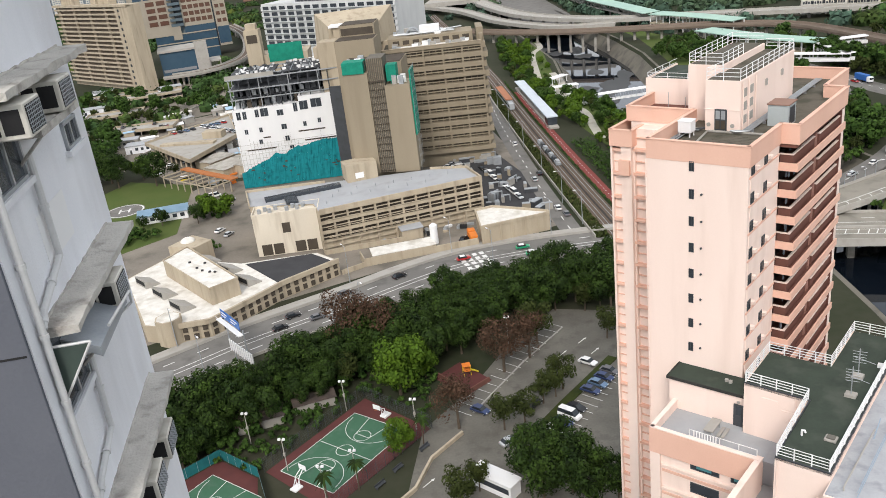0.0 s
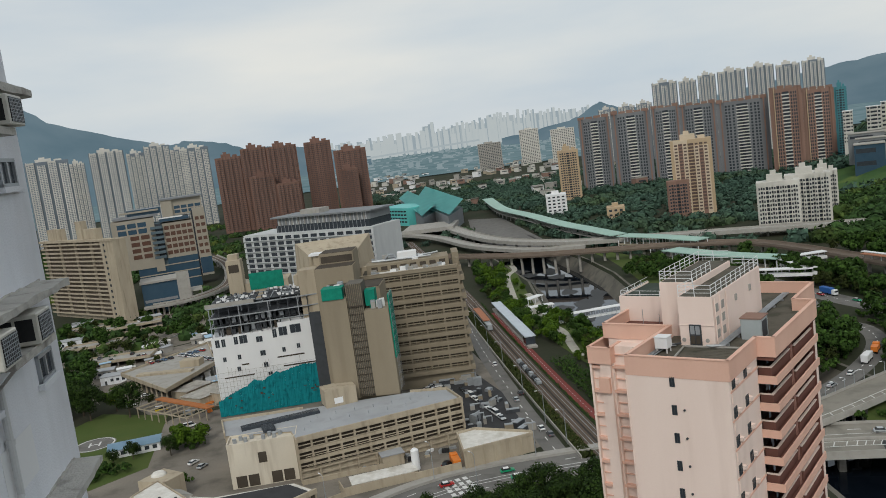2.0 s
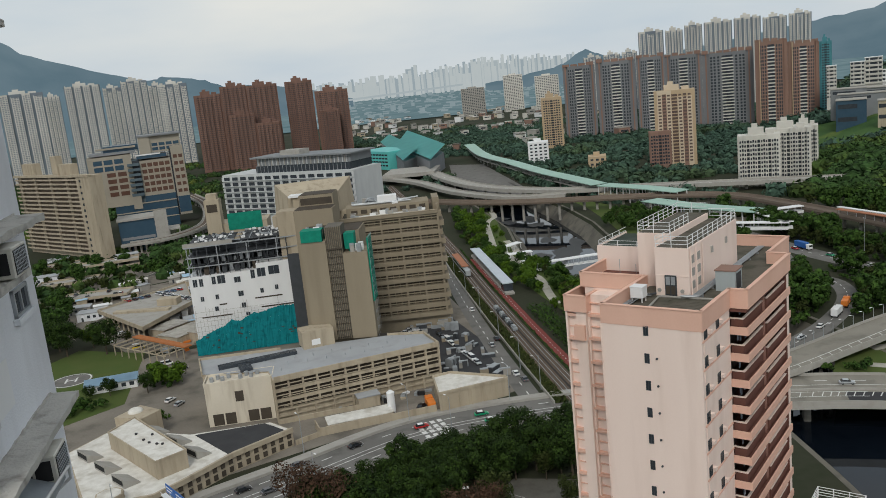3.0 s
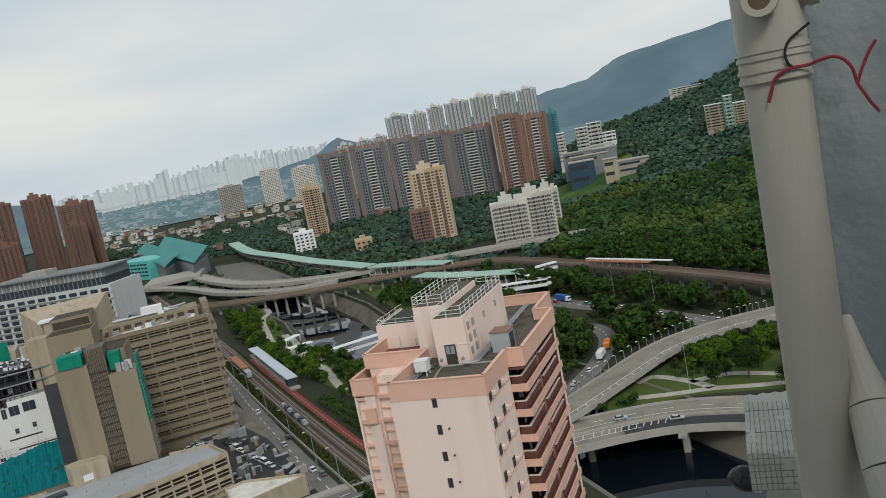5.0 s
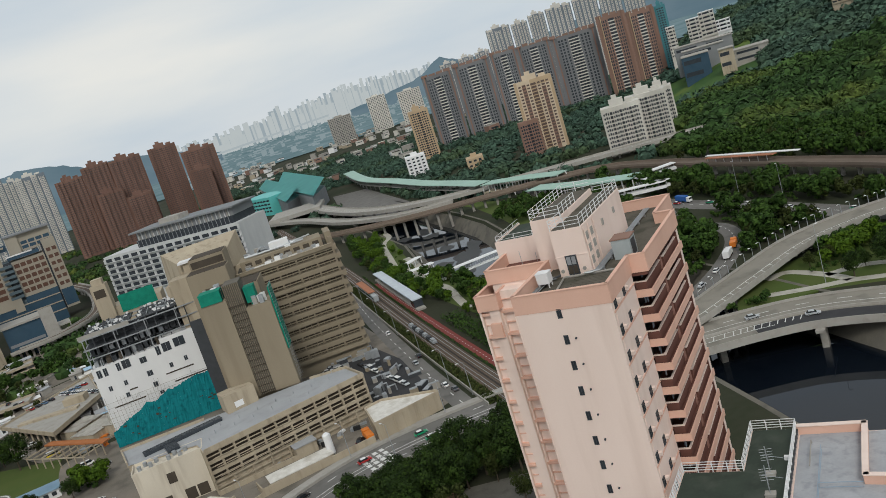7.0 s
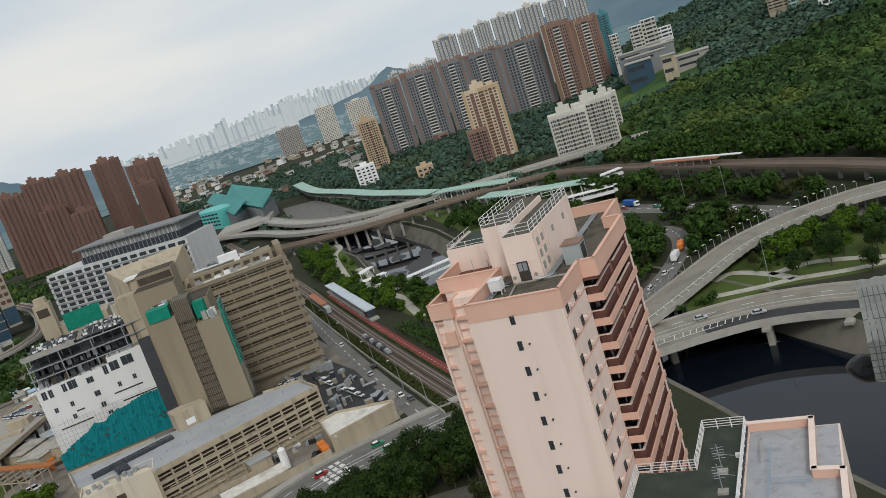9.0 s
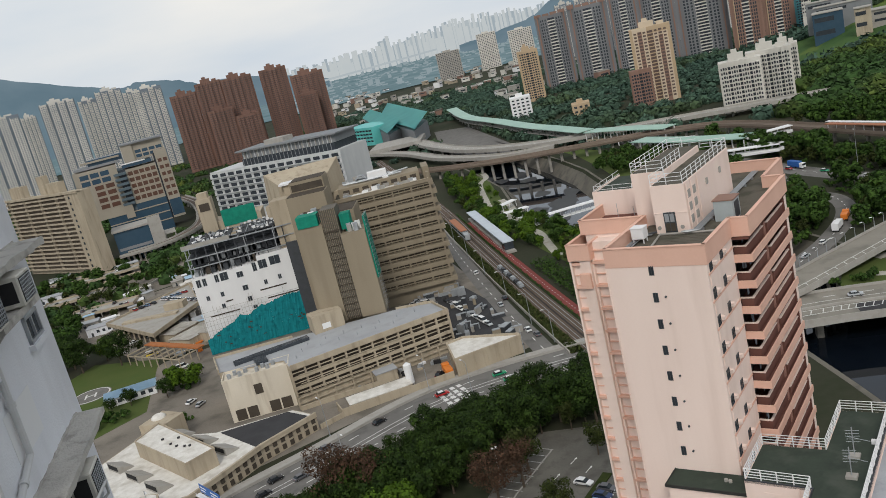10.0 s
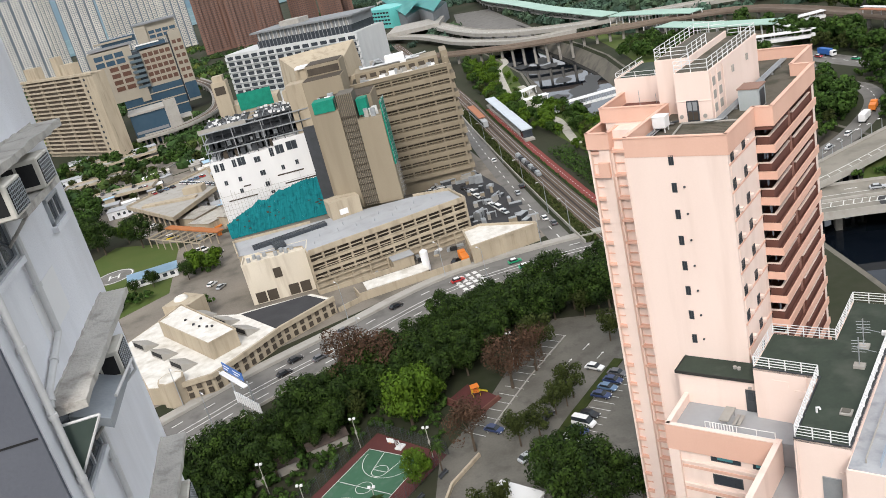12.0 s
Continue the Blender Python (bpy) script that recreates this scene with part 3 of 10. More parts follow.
slab("court_surround", [(-66.5, 127), (-52.5, 153), (-35.5, 141.5), (-50, 116)], COURT_R, "dark red painted surround of a basketball court", "court", 0.06)
slab("court_surround", [(-92, 112), (-77.5, 130.5), (-67.5, 125), (-60, 105), (-75, 96)], COURT_R, "dark red painted surround of a second court", "court", 0.06)


def court(x, y, yaw, w, l):
    e = thing("basketball_court", x, y, 0.06, yaw, "green painted basketball court with white lines", "court", kind="structure")
    one("surface", -w / 2, w / 2, -l / 2, l / 2, 0, 0.012, COURT, e)
    bm = bmesh.new()

    def bar(x0, x1, y0, y1):
        bm.faces.new([bm.verts.new((a, b, 0.02)) for a, b in ((x0, y0), (x1, y0), (x1, y1), (x0, y1))])

    def arc(cx, cy, r, a0, a1, n=24):
        pr = None
        for i in range(n + 1):
            a = radians(a0 + (a1 - a0) * i / n)
            q = [bm.verts.new((cx + k * math.cos(a), cy + k * math.sin(a), 0.024)) for k in (r - 0.06, r + 0.06)]
            if pr:
                bm.faces.new((pr[0], pr[1], q[1], q[0]))
            pr = q

    t = 0.07
    bar(-w / 2, w / 2, -l / 2, -l / 2 + 2 * t), bar(-w / 2, w / 2, l / 2 - 2 * t, l / 2)
    bar(-w / 2, -w / 2 + 2 * t, -l / 2, l / 2), bar(w / 2 - 2 * t, w / 2, -l / 2, l / 2)
    bar(-w / 2, w / 2, -t, t)
    arc(0, 0, 1.8, 0, 360, 30)
    for s in (-1, 1):
        arc(0, s * (l / 2 - 1.6), 6.3, 180 if s > 0 else 0, 360 if s > 0 else 180)
        arc(0, s * (l / 2 - 5.8), 1.8, 0, 360)
        bar(-1.8, 1.8, s * (l / 2 - 5.8) - t, s * (l / 2 - 5.8) + t)
        for k in (-1, 1):
            a, b = sorted((s * (l / 2 - 5.8), s * l / 2))
            v = [bm.verts.new(p) for p in ((k * 1.8 - t, s * (l / 2 - 5.8), 0.022), (k * 1.8 + t, s * (l / 2 - 5.8), 0.022), (k * 2.9 + t, s * l / 2, 0.022), (k * 2.9 - t, s * l / 2, 0.022))]
            bm.faces.new(v)
    part("court_marking", bm, LINE, e, "white painted court lines")
    return e


court(-52.1, 134.1, -27, 14.4, 22.6)
court(-76, 113, -27, 14.4, 22)


# ---------------------------------------------------------------- pink block
def railing(name, pts, h, parent, bars=3, every=1.6, r=0.035, material=None, post_r=0.045):
    """Posts and rails along a line; each post and each rail run is a part."""
    pts = [Vector(p) for p in pts]
    m = material or WHITE
    for k in range(bars):
        bm = bmesh.new()
        tube(bm, [p + Vector((0, 0, h * (k + 1) / bars)) for p in pts], r, 5)
        part("rail", bm, m, parent)
    for a, b in zip(pts, pts[1:]):
        n = max(1, round((b - a).length / every))
        for i in range(n):
            p = a.lerp(b, i / n)
            bm = bmesh.new()
            rod(bm, p, p + Vector((0, 0, h)), post_r, 5)
            part("post", bm, m, parent)


def window_unit(parent, x, y, z, w, h, face, material=None, frame=0.06, deep=0.12):
    """A glazed opening with a frame and a middle bar, in a face that looks to -y ('f'), +x ('r') or -x ('l')."""
    e = bmesh.new()
    g = bmesh.new()

    def put(bm, a0, a1, d0, d1, z0, z1):
        if face == "f":
            box(bm, x + a0, x + a1, y + d0, y + d1, z0, z1)
        elif face == "r":
            box(bm, x - d1, x - d0, y + a0, y + a1, z0, z1)
        else:
            box(bm, x + d0, x + d1, y + a0, y + a1, z0, z1)

    put(g, -w / 2, w / 2, -0.02, deep, z, z + h)
    for a0, a1, z0, z1 in ((-w / 2 - frame, w / 2 + frame, z - frame, z), (-w / 2 - frame, w / 2 + frame, z + h, z + h + frame),
                           (-w / 2 - frame, -w / 2, z, z + h), (w / 2, w / 2 + frame, z, z + h), (-frame / 2, frame / 2, z, z + h)):
        put(e, a0, a1, -0.06, 0.05, z0, z1)
    win = part("window", g, GLASS_D, parent)
    part("window_frame", e, material or STEEL, win)
    return win


def wall_run(e, pts, z0, z1, material, coping=None, thick=0.14, name="parapet", label=""):
    """A low wall along corners, with a coping that oversails it."""
    for a, b in zip(pts, pts[1:]):
        d = Vector((b[0] - a[0], b[1] - a[1], 0)).normalized()
        p, q = Vector((*a, 0)) - d * thick * 0.9, Vector((*b, 0)) + d * thick * 0.9
        for m, w, lo, hi, nm in ((material, thick, z0, z1, name), (coping, thick * 1.5, z1, z1 + 0.1, "coping")):
            if m is None:
                continue
            nn = Vector((d.y, -d.x, 0)) * w
            bm = bmesh.new()
            prism(bm, [(p + nn).to_2d(), (q + nn).to_2d(), (q - nn).to_2d(), (p - nn).to_2d()], lo, hi)
            part(nm, bm, m, e, label if nm == name else "")


# shade of the deep balconies put into a near-black colour
RECESS = mat("shade_dark_back_wall", (0.045, 0.032, 0.03), (0.075, 0.05, 0.044), 0.6, 0.5, 3)
LAUNDRY = mat("hung_laundry", (0.30, 0.32, 0.36), (0.12, 0.13, 0.16), 0.9, 2.0, 6, 0.1, spread=0.6)
PLOT = (5.32, 83.18)
TURN = -30.0


def pipe_run(name, pts, r, material, parent, label="", n=6):
    bm = bmesh.new()
    tube(bm, pts, r, n)
    return part(name, bm, material, parent, label)


PALE_SHEET = mat("pale_blue_grey_sheet", (0.42, 0.46, 0.47), (0.35, 0.39, 0.40), 0.6, 0.5, 5, 0.05, streak=0.3)


def pink_block():
    e = thing("apartment_block", *PLOT, 0, TURN, "pink rendered apartment block with salmon parapets and balconies", "apartment building")
    top, roof, fl = 76.0, 74.6, 2.89
    for x0, x1, y0, y1, z in ((0, 10.4, 0, 8.5, roof), (0, 9.2, 8.5, 34.6, roof), (-7.6, 0, 11.7, 34.6, roof), (-8.8, -6.1, 9.4, 26, 72.6), (-6.1, 0, 9.9, 11.7, 73.9)):
        one("wall", x0, x1, y0, y1, 0, z, PINK, e, "pink rendered wall")
    one("pilaster", -7.6, -6.3, 8.9, 9.4, 0, 72.2, PINK, e)
    one("pilaster", -8.95, -8.7, 8.9, 9.4, 0, 72.2, PINK, e)
    wall_run(e, [(0.1, 11.8), (0.1, 0.1), (10.4, 0.1), (10.4, 8.6), (12.2, 8.6), (12.2, 25.2), (9.8, 25.3), (9.8, 34.5), (0.0, 34.5)], 74.0, top, SALMON, SALMON, label="salmon painted parapet band")
    wall_run(e, [(-8.0, 26), (-8.0, 11.7), (-0.1, 11.7)], 74.3, top, SALMON, SALMON, label="salmon painted parapet band")
    wall_run(e, [(-8.85, 20), (-8.85, 8.85), (-6.2, 8.85), (-6.2, 11.6)], 72.0, 73.9, SALMON, SALMON, label="salmon painted parapet band")
    bm = bmesh.new()
    prism(bm, [(0.2, 0.2), (10.3, 0.2), (10.3, 8.7), (12.1, 8.7), (12.1, 25.1), (9.7, 25.2), (9.7, 34.4), (0.2, 34.4)], roof, roof + 0.05)
    part("roof", bm, ROOF_D, e, "weathered dark roof tiles")
    one("roof", -7.9, 0.0, 11.8, 34.4, roof, roof + 0.045, SALMON_D, e)
    one("roof", -8.7, -6.3, 9.0, 26, 72.6, 72.65, ROOF_D, e)
    one("roof_slab", 9.2, 12.1, 8.6, 25.2, 73.6, roof, SALMON_D, e)
    # tile rows on the roof in front of the stair house
    rng = random.Random(6)
    for k in range(15):
        y = 0.6 + k * 0.52
        one("roof_strip", 4.4, 10.1, y, y + 0.42 + rng.uniform(-0.05, 0.03), roof + 0.05, roof + 0.08 + rng.uniform(0, 0.02), ROOF_D, e)
    for k in range(24):
        z = 73.15 - fl * k
        window_unit(e, 4.8, 0, z, 0.42, 0.92, "f", DARKSTEEL, 0.05)
        if k:
            bm = bmesh.new()
            rod(bm, (5.85, -0.16, z + 0.55), (5.85, 0.05, z + 0.55), 0.11, 8)
            part("vent", bm, DARKSTEEL, e)
    pipe_run("drain_pipe", [(-0.05, -0.06, 73.9), (-0.05, -0.06, 1)], 0.06, PINK, e)
    for k in range(24):
        z = 73.1 - fl * k
        for y in (1.1, 4.6):
            window_unit(e, 10.4, y, z, 0.75, 0.95, "r", DARKSTEEL, 0.07)
            one("cooler_hood", 10.4, 10.75, y + 0.55, y + 1.1, z + 0.25, z + 0.6, PINK, e)
        one("sill_band", 10.38, 10.5, 0.2, 8.4, z - 0.3, z - 0.12, SALMON, e)
        one("spandrel", 10.38, 10.48, 0.5, 8.2, z - 1.55, z - 0.3, PINK, e, "pale pink spandrel panel")
    # balconies: an outer salmon band, a recessed parapet with a pale coping, dark rooms behind
    for k in range(24):
        z = 71.15 - fl * k
        if z < 3:
            break
        rng = random.Random(k)
        # back, slab, parapet and fin colours carry the shade of the recess
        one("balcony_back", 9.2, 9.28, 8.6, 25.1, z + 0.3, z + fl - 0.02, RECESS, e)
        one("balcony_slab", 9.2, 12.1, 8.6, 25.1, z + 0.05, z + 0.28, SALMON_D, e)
        bm = bmesh.new()
        prism(bm, [(10.4, 8.45), (12.3, 8.45), (12.3, 25.25), (12.12, 25.25), (12.12, 8.63), (10.4, 8.63)], z, z + 0.84)
        part("balcony_band", bm, SALMON, e, "salmon painted balcony band")
        for a, b in ((8.95, 16.2), (17.2, 25.0)):
            wide = 11.55 if a < 10 else 11.7
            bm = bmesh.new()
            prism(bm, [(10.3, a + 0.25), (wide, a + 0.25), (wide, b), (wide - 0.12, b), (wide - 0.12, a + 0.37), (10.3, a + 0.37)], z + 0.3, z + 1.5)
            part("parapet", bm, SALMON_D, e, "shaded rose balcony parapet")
            bm = bmesh.new()
            prism(bm, [(10.2, a + 0.18), (wide + 0.07, a + 0.18), (wide + 0.07, b), (wide - 0.2, b), (wide - 0.2, a + 0.44), (10.2, a + 0.44)], z + 1.5, z + 1.6)
            part("coping", bm, PINK, e)
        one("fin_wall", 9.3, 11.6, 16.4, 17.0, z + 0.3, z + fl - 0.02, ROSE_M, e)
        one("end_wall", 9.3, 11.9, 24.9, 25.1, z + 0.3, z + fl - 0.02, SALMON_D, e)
        for q in range(3):
            y = rng.uniform(9.4, 12.5)
            one("laundry", 10.7 + 0.15 * q, 10.74 + 0.15 * q, y, y + rng.uniform(0.3, 0.6), z + rng.uniform(1.5, 1.8), z + 2.5, LAUNDRY, e, "washing hung on the balcony")
    for k in range(24):
        z = 71.15 - fl * k
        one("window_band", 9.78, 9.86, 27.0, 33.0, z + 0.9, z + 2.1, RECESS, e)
        one("cooler", 9.8, 10.2, 28.5, 29.2, z + 0.2, z + 0.7, CONC_L, e, "small box air conditioner")
    one("wall", 9.2, 9.8, 25.2, 34.5, 0, 74.0, PINK, e)
    # ladder-like air-conditioner ledges on the recessed side
    for k in range(25):
        z = 72.6 - fl * k
        for x0, x1, y in ((-6.28, -2.4, 9.35), (-8.68, -7.62, 8.95)):
            one("ledge", x0, x1, y, y + 0.55, z - 1.25, z - 0.92, SALMON, e)
            one("ledge", x0, x1, y + 0.33, y + 0.55, z + 0.25, z + 0.36, SALMON, e)
    one("meter_box", -7.75, -6.4, 8.5, 8.9, 68.6, 70.4, SALMON, e)
    # roof houses
    one("stair_house", 2.4, 6.15, 9.0, 25.5, roof, 80.0, PINK, e, "pink roof house with rooftop railings")
    one("stair_house", -1.0, 2.9, 12.5, 25.0, roof, 80.8, PINK, e)
    one("stair_house", -9.0, -1.0, 18.4, 27.0, roof, 77.5, PINK, e)
    one("house_roof", 2.6, 5.95, 9.2, 25.3, 80.0, 80.06, ROOF_D, e)
    one("house_roof", -0.8, 2.7, 12.7, 24.8, 80.8, 80.86, ROOF_D, e)
    one("house_roof", -8.8, -1.2, 18.6, 26.8, 77.5, 77.56, ROOF_G, e)
    one("eaves_line", 2.3, 6.22, 8.93, 9.0, 76.9, 76.98, PINK, e)
    wall_run(e, [(-8.9, 27), (-8.9, 18.5), (-1.1, 18.5)], 77.5, 77.75, PINK, None, 0.1)
    railing("roof_rail", [(2.95, 12.4, 80), (2.5, 9.1, 80), (6.05, 9.1, 80), (6.05, 25.4, 80), (2.9, 25.4, 80)], 1.25, e)
    railing("roof_rail", [(2.8, 18.5, 80.8), (2.8, 12.6, 80.8), (-0.9, 12.6, 80.8), (-0.9, 24.9, 80.8), (2.8, 24.9, 80.8)], 1.25, e)
    railing("roof_rail", [(-1.2, 18.6, 77.5), (-8.8, 18.6, 77.5), (-8.8, 26.8, 77.5)], 0.9, e, 2, 2.2, 0.03)
    d = one("door", 3.45, 4.75, 8.9, 9.02, roof + 0.15, 77.0, DARKSTEEL, e, "dark glazed roof door")
    for x in (3.58, 4.15):
        one("pane", x, x + 0.45, 8.86, 8.92, roof + 1.35, 76.85, STEEL, d)
        one("kick_panel", x, x + 0.45, 8.86, 8.92, roof + 0.3, roof + 1.2, BEIGE_D, d)
    one("door", -3.0, -2.1, 18.3, 18.42, roof + 0.1, roof + 2.1, DARKSTEEL, e)
    for x, z in ((2.8, roof + 0.7), (5.35, roof + 0.7)):
        bm = bmesh.new()
        rod(bm, (x, 8.9, z), (x, 9.02, z), 0.22, 10)
        part("vent", bm, CONC_L, e)
    for z in (75.4, 76.8, 78.2):
        for y in (9.8, 11.6):
            one("side_window", 6.13, 6.22, y, y + 0.8, z, z + 0.85, CONC_L, e)
    for y in (9.4, 11.0, 13.0):
        pipe_run("drain_pipe", [(6.27, y, roof + 0.2), (6.27, y, 79.8)], 0.06, PINK, e)
    for y in (16.0, 21.0):
        one("wall_fitting", 6.13, 6.3, y, y + 0.5, 78.0, 78.7, CONC_L, e)
    tank = one("water_tank", 0.85, 2.25, 5.6, 6.9, roof + 0.55, roof + 1.75, WHITE, e, "white square roof tank", 0.04)
    one("tank_lid", 0.8, 2.3, 5.55, 6.95, roof + 1.75, roof + 1.82, WHITE, tank)
    for x in (0.95, 2.05):
        for y in (5.7, 6.7):
            one("tank_leg", x, x + 0.1, y, y + 0.1, roof, roof + 0.55, WHITE, tank)
    box_house = one("plant_box", 7.85, 9.95, 12.2, 14.6, roof, roof + 2.3, PALE_SHEET, e, "pale blue-grey metal plant enclosure")
    one("plant_roof", 7.75, 10.05, 12.1, 14.7, roof + 2.3, roof + 2.42, RUST, box_house, "rusty sheet roof")
    one("plant_door", 9.94, 9.99, 12.6, 14.2, roof + 0.2, roof + 2.0, DARKSTEEL, box_house)
    for k in range(4):
        dx = k * 0.22
        pipe_run("pipe", [(0.7 + dx, 3.0, roof + 0.3), (0.7 + dx, 8.6 - dx, roof + 0.3), (2.2, 8.6 - dx, roof + 0.3)], 0.06, STEEL, e)
        pipe_run("pipe", [(5.4 + dx, 8.2 - dx * 0.4, roof + 0.4), (6.6 + dx, 8.6, roof + 0.4), (6.6 + dx, 33.0, roof + 0.4)], 0.08, STEEL, e)
    for k in range(7):
        one("pipe_rack", 6.45, 7.4, 9.5 + k * 3.4, 9.65 + k * 3.4, roof, roof + 0.32, STEEL, e)
    pipe_run("gutter_kerb", [(3.7, 2.6, roof + 0.2), (3.0, 8.2, roof + 0.2), (9.4, 8.5, roof + 0.2)], 0.13, CONC_L, e)
    pipe_run("pipe", [(1.2, 2.2, roof + 0.25), (1.3, 7.9, roof + 0.25), (2.7, 8.3, roof + 0.5)], 0.12, DARKSTEEL, e)
    for x, y, h in ((-4.5, 15, 2.4), (-3.6, 17.6, 1.2), (-6.5, 14, 1.0)):
        pipe_run("aerial", [(x, y, roof), (x, y, roof + h)], 0.035, STEEL, e)
    return e


pink_block()


def annex():
    e = thing("annex_block", *PLOT, 0, TURN, "pink rendered annex with dark green flat roofs and white railings", "building")
    big = [(12.0, -3.9), (18.2, -4.1), (18.35, -13.9), (22.9, -13.9), (22.9, 11.2), (18.1, 11.2), (18.1, 3.0), (12.0, 3.0)]
    r = 53.2
    bm = bmesh.new()
    prism(bm, big, 0, r - 0.08)
    part("wall", bm, PINK, e, "pink rendered wall")
    bm = bmesh.new()
    prism(bm, [(12.15, -3.75), (18.35, -3.95), (18.5, -13.75), (22.75, -13.75), (22.75, 11.05), (18.25, 11.05), (18.25, 2.85), (12.15, 2.85)], r - 0.08, r)
    part("roof", bm, ROOF_G, e, "dark green waterproof roof")
    bm = bmesh.new()
    prism(bm, [(12.0, -3.9), (18.2, -4.1), (18.35, -13.9), (22.9, -13.9), (22.9, 11.2), (22.78, 11.2), (22.78, -13.78), (18.47, -13.78), (18.32, -3.98), (12.0, -3.78)], r - 0.3, r + 0.06)
    part("roof_edge", bm, DARKSTEEL, e, "dark roof edge flashing")
    one("wall", 3.75, 12.0, -3.1, -0.02, 0, 51.0, PINK, e)
    bm = bmesh.new()
    prism(bm, [(3.6, -3.25), (12.0, -3.25), (12.0, -0.05), (3.6, -0.05)], 51.0, 51.14)
    part("roof", bm, ROOF_G, e)
    bm = bmesh.new()
    prism(bm, [(3.5, -3.35), (12.0, -3.35), (12.0, -3.25), (3.6, -3.25), (3.6, -0.05), (3.5, -0.05)], 50.9, 51.22)
    part("roof_edge", bm, BLACK_EDGE, e)
    for x, y in ((9.3, -1.4), (9.75, -1.5)):
        bm = bmesh.new()
        rod(bm, (x, y, 51.14), (x, y, 51.4), 0.2, 10)
        part("roof_vent", bm, CONC_L, e)
    one("wall", 6.6, 10.4, 0.02, 2.6, 50.2, 51.9, PINK, e)
    one("wall", 4.4, 15.3, -8.7, -3.1, 0, 47.2, PINK, e)
    one("terrace", 4.5, 15.3, -8.6, -3.1, 47.2, 47.3, ROOF_L, e, "pale grey terrace floor")
    one("wall", 15.3, 18.3, -17.5, -4.0, 0, 44.5, CONC_L, e)
    one("deck", 15.4, 18.3, -17.4, -4.1, 44.5, 44.56, ROOF_L, e)
    one("terrace", 15.3, 18.3, -7.4, -4.05, 44.6, 47.28, ROOF_L, e)
    wall_run(e, [(4.45, -3.1), (4.45, -8.75), (15.2, -8.75)], 47.2, 48.35, PINK, PINK, 0.16)
    one("parapet_band", 4.2, 15.3, -8.98, -8.9, 45.4, 48.3, SALMON, e, "salmon parapet of the annex")
    one("parapet_band", 4.2, 4.28, -8.9, -3.1, 45.4, 48.3, SALMON, e)
    wall_run(e, [(15.3, -8.4), (15.1, -17.6)], 40, 48.3, PINK, PINK, 0.2)
    one("wall", 22.9, 32.0, -16, 11, 0, 52.5, PINK, e)
    one("roof", 23.0, 31.8, -15.8, 10.8, 52.5, 52.56, ROOF_S, e, "pale grey roof screed")
    wall_run(e, [(22.95, 11), (29.4, 11), (29.4, 1.1), (32, 0.9), (32, -16)], 51.2, 53.5, SALMON, PINK, 0.2, label="salmon parapet of the annex")
    for x, y in ((24.2, -15), (24.3, 8.5)):
        pipe_run("roof_pipe", [(x, y, 52.8), (x, y - 0.1, 53.2), (x + 0.1, y * 0.4, 53.2)], 0.07, CONC_L, e)
    for x0, x1, y0, y1 in ((25.3, 25.36, -15.5, 7.0), (25.3, 29.2, 0.0, 0.06)):
        for z in (52.9, 53.4):
            one("roof_rail", x0, x1, y0, y1, z, z + 0.06, BLUEST, e)
    for k in range(5):
        z = 44.75 - k * 2.89
        for x, w in ((10.05, 2.8), (13.4, 1.2)):
            window_unit(e, x, -8.7, z, w, 1.05, "f", DARKSTEEL, 0.1)
            one("blind", x - w * 0.3, x + w * 0.25, -8.78, -8.74, z + 0.15, z + 0.95, TEALT if k == 0 else GLASS_D, e)
        one("band", 5.5, 15.2, -8.98, -8.72, z - 0.75, z - 0.55, PINK, e)
        one("band", 5.5, 15.2, -8.82, -8.72, z - 1.5, z - 1.2, SALMON, e)
    one("corner_pier", 4.3, 5.4, -9.0, -8.5, 0, 45.4, PINK, e)
    railing("rail", [(12.1, -3.8, r), (18.1, -4.0, r), (18.45, -13.75, r), (22.75, -13.75, r), (22.75, 11.05, r), (18.2, 11.05, r), (18.2, 2.9, r), (12.1, 2.9, r), (12.1, -3.8, r)], 1.2, e, 4, 1.5, 0.045, None, 0.06)
    d = one("door", 10.75, 11.75, -3.22, -3.08, 47.35, 49.9, DARKSTEEL, e, "dark steel terrace door")
    one("pane", 11.0, 11.5, -3.26, -3.2, 48.7, 49.7, GLASS_D, d)
    one("lamp", 11.1, 11.4, -3.3, -3.1, 50.1, 50.3, CONC_L, e)
    one("door", 20.5, 22.0, -14.02, -13.88, 47.2, 49.7, STEEL, e, "grey steel door")
    for pts in (((17.6, -4.2, 53), (17.6, -4.2, 47.3)), ((23.0, -12, 52.9), (23.0, -12, 40)), ((18.6, -14.0, 52.9), (18.6, -14.0, 40)), ((14.2, -8.85, 45.3), (14.2, -8.85, 30)), ((17.0, -4.15, 53), (17.0, -4.15, 50.5), (16.2, -4.15, 50.2)), ((21.9, -14.05, 50.5), (22.7, -14.05, 50.5), (22.7, -14.05, 40))):
        pipe_run("drain_pipe", pts, 0.06, PINK, e)
    for x, y, z in ((15.8, -4.12, 50.4), (13.8, -4.0, 51.2)):
        one("wall_patch", x, x + 1.5, y - 0.02, y + 0.05, z, z + 0.9, PINK, e)
    h = one("hatch", 21.1, 22.1, -9.7, -8.8, r, r + 0.25, CONC_L, e, "pale roof hatch", 0.05)
    one("hatch_lid", 21.25, 21.95, -9.55, -8.95, r + 0.25, r + 0.34, PAVING, h)
    pipe_run("vent", [(19.3, -9.8, r), (19.3, -9.8, r + 0.55), (19.55, -9.8, r + 0.6), (19.6, -9.8, r + 0.4)], 0.1, WHITE, e)
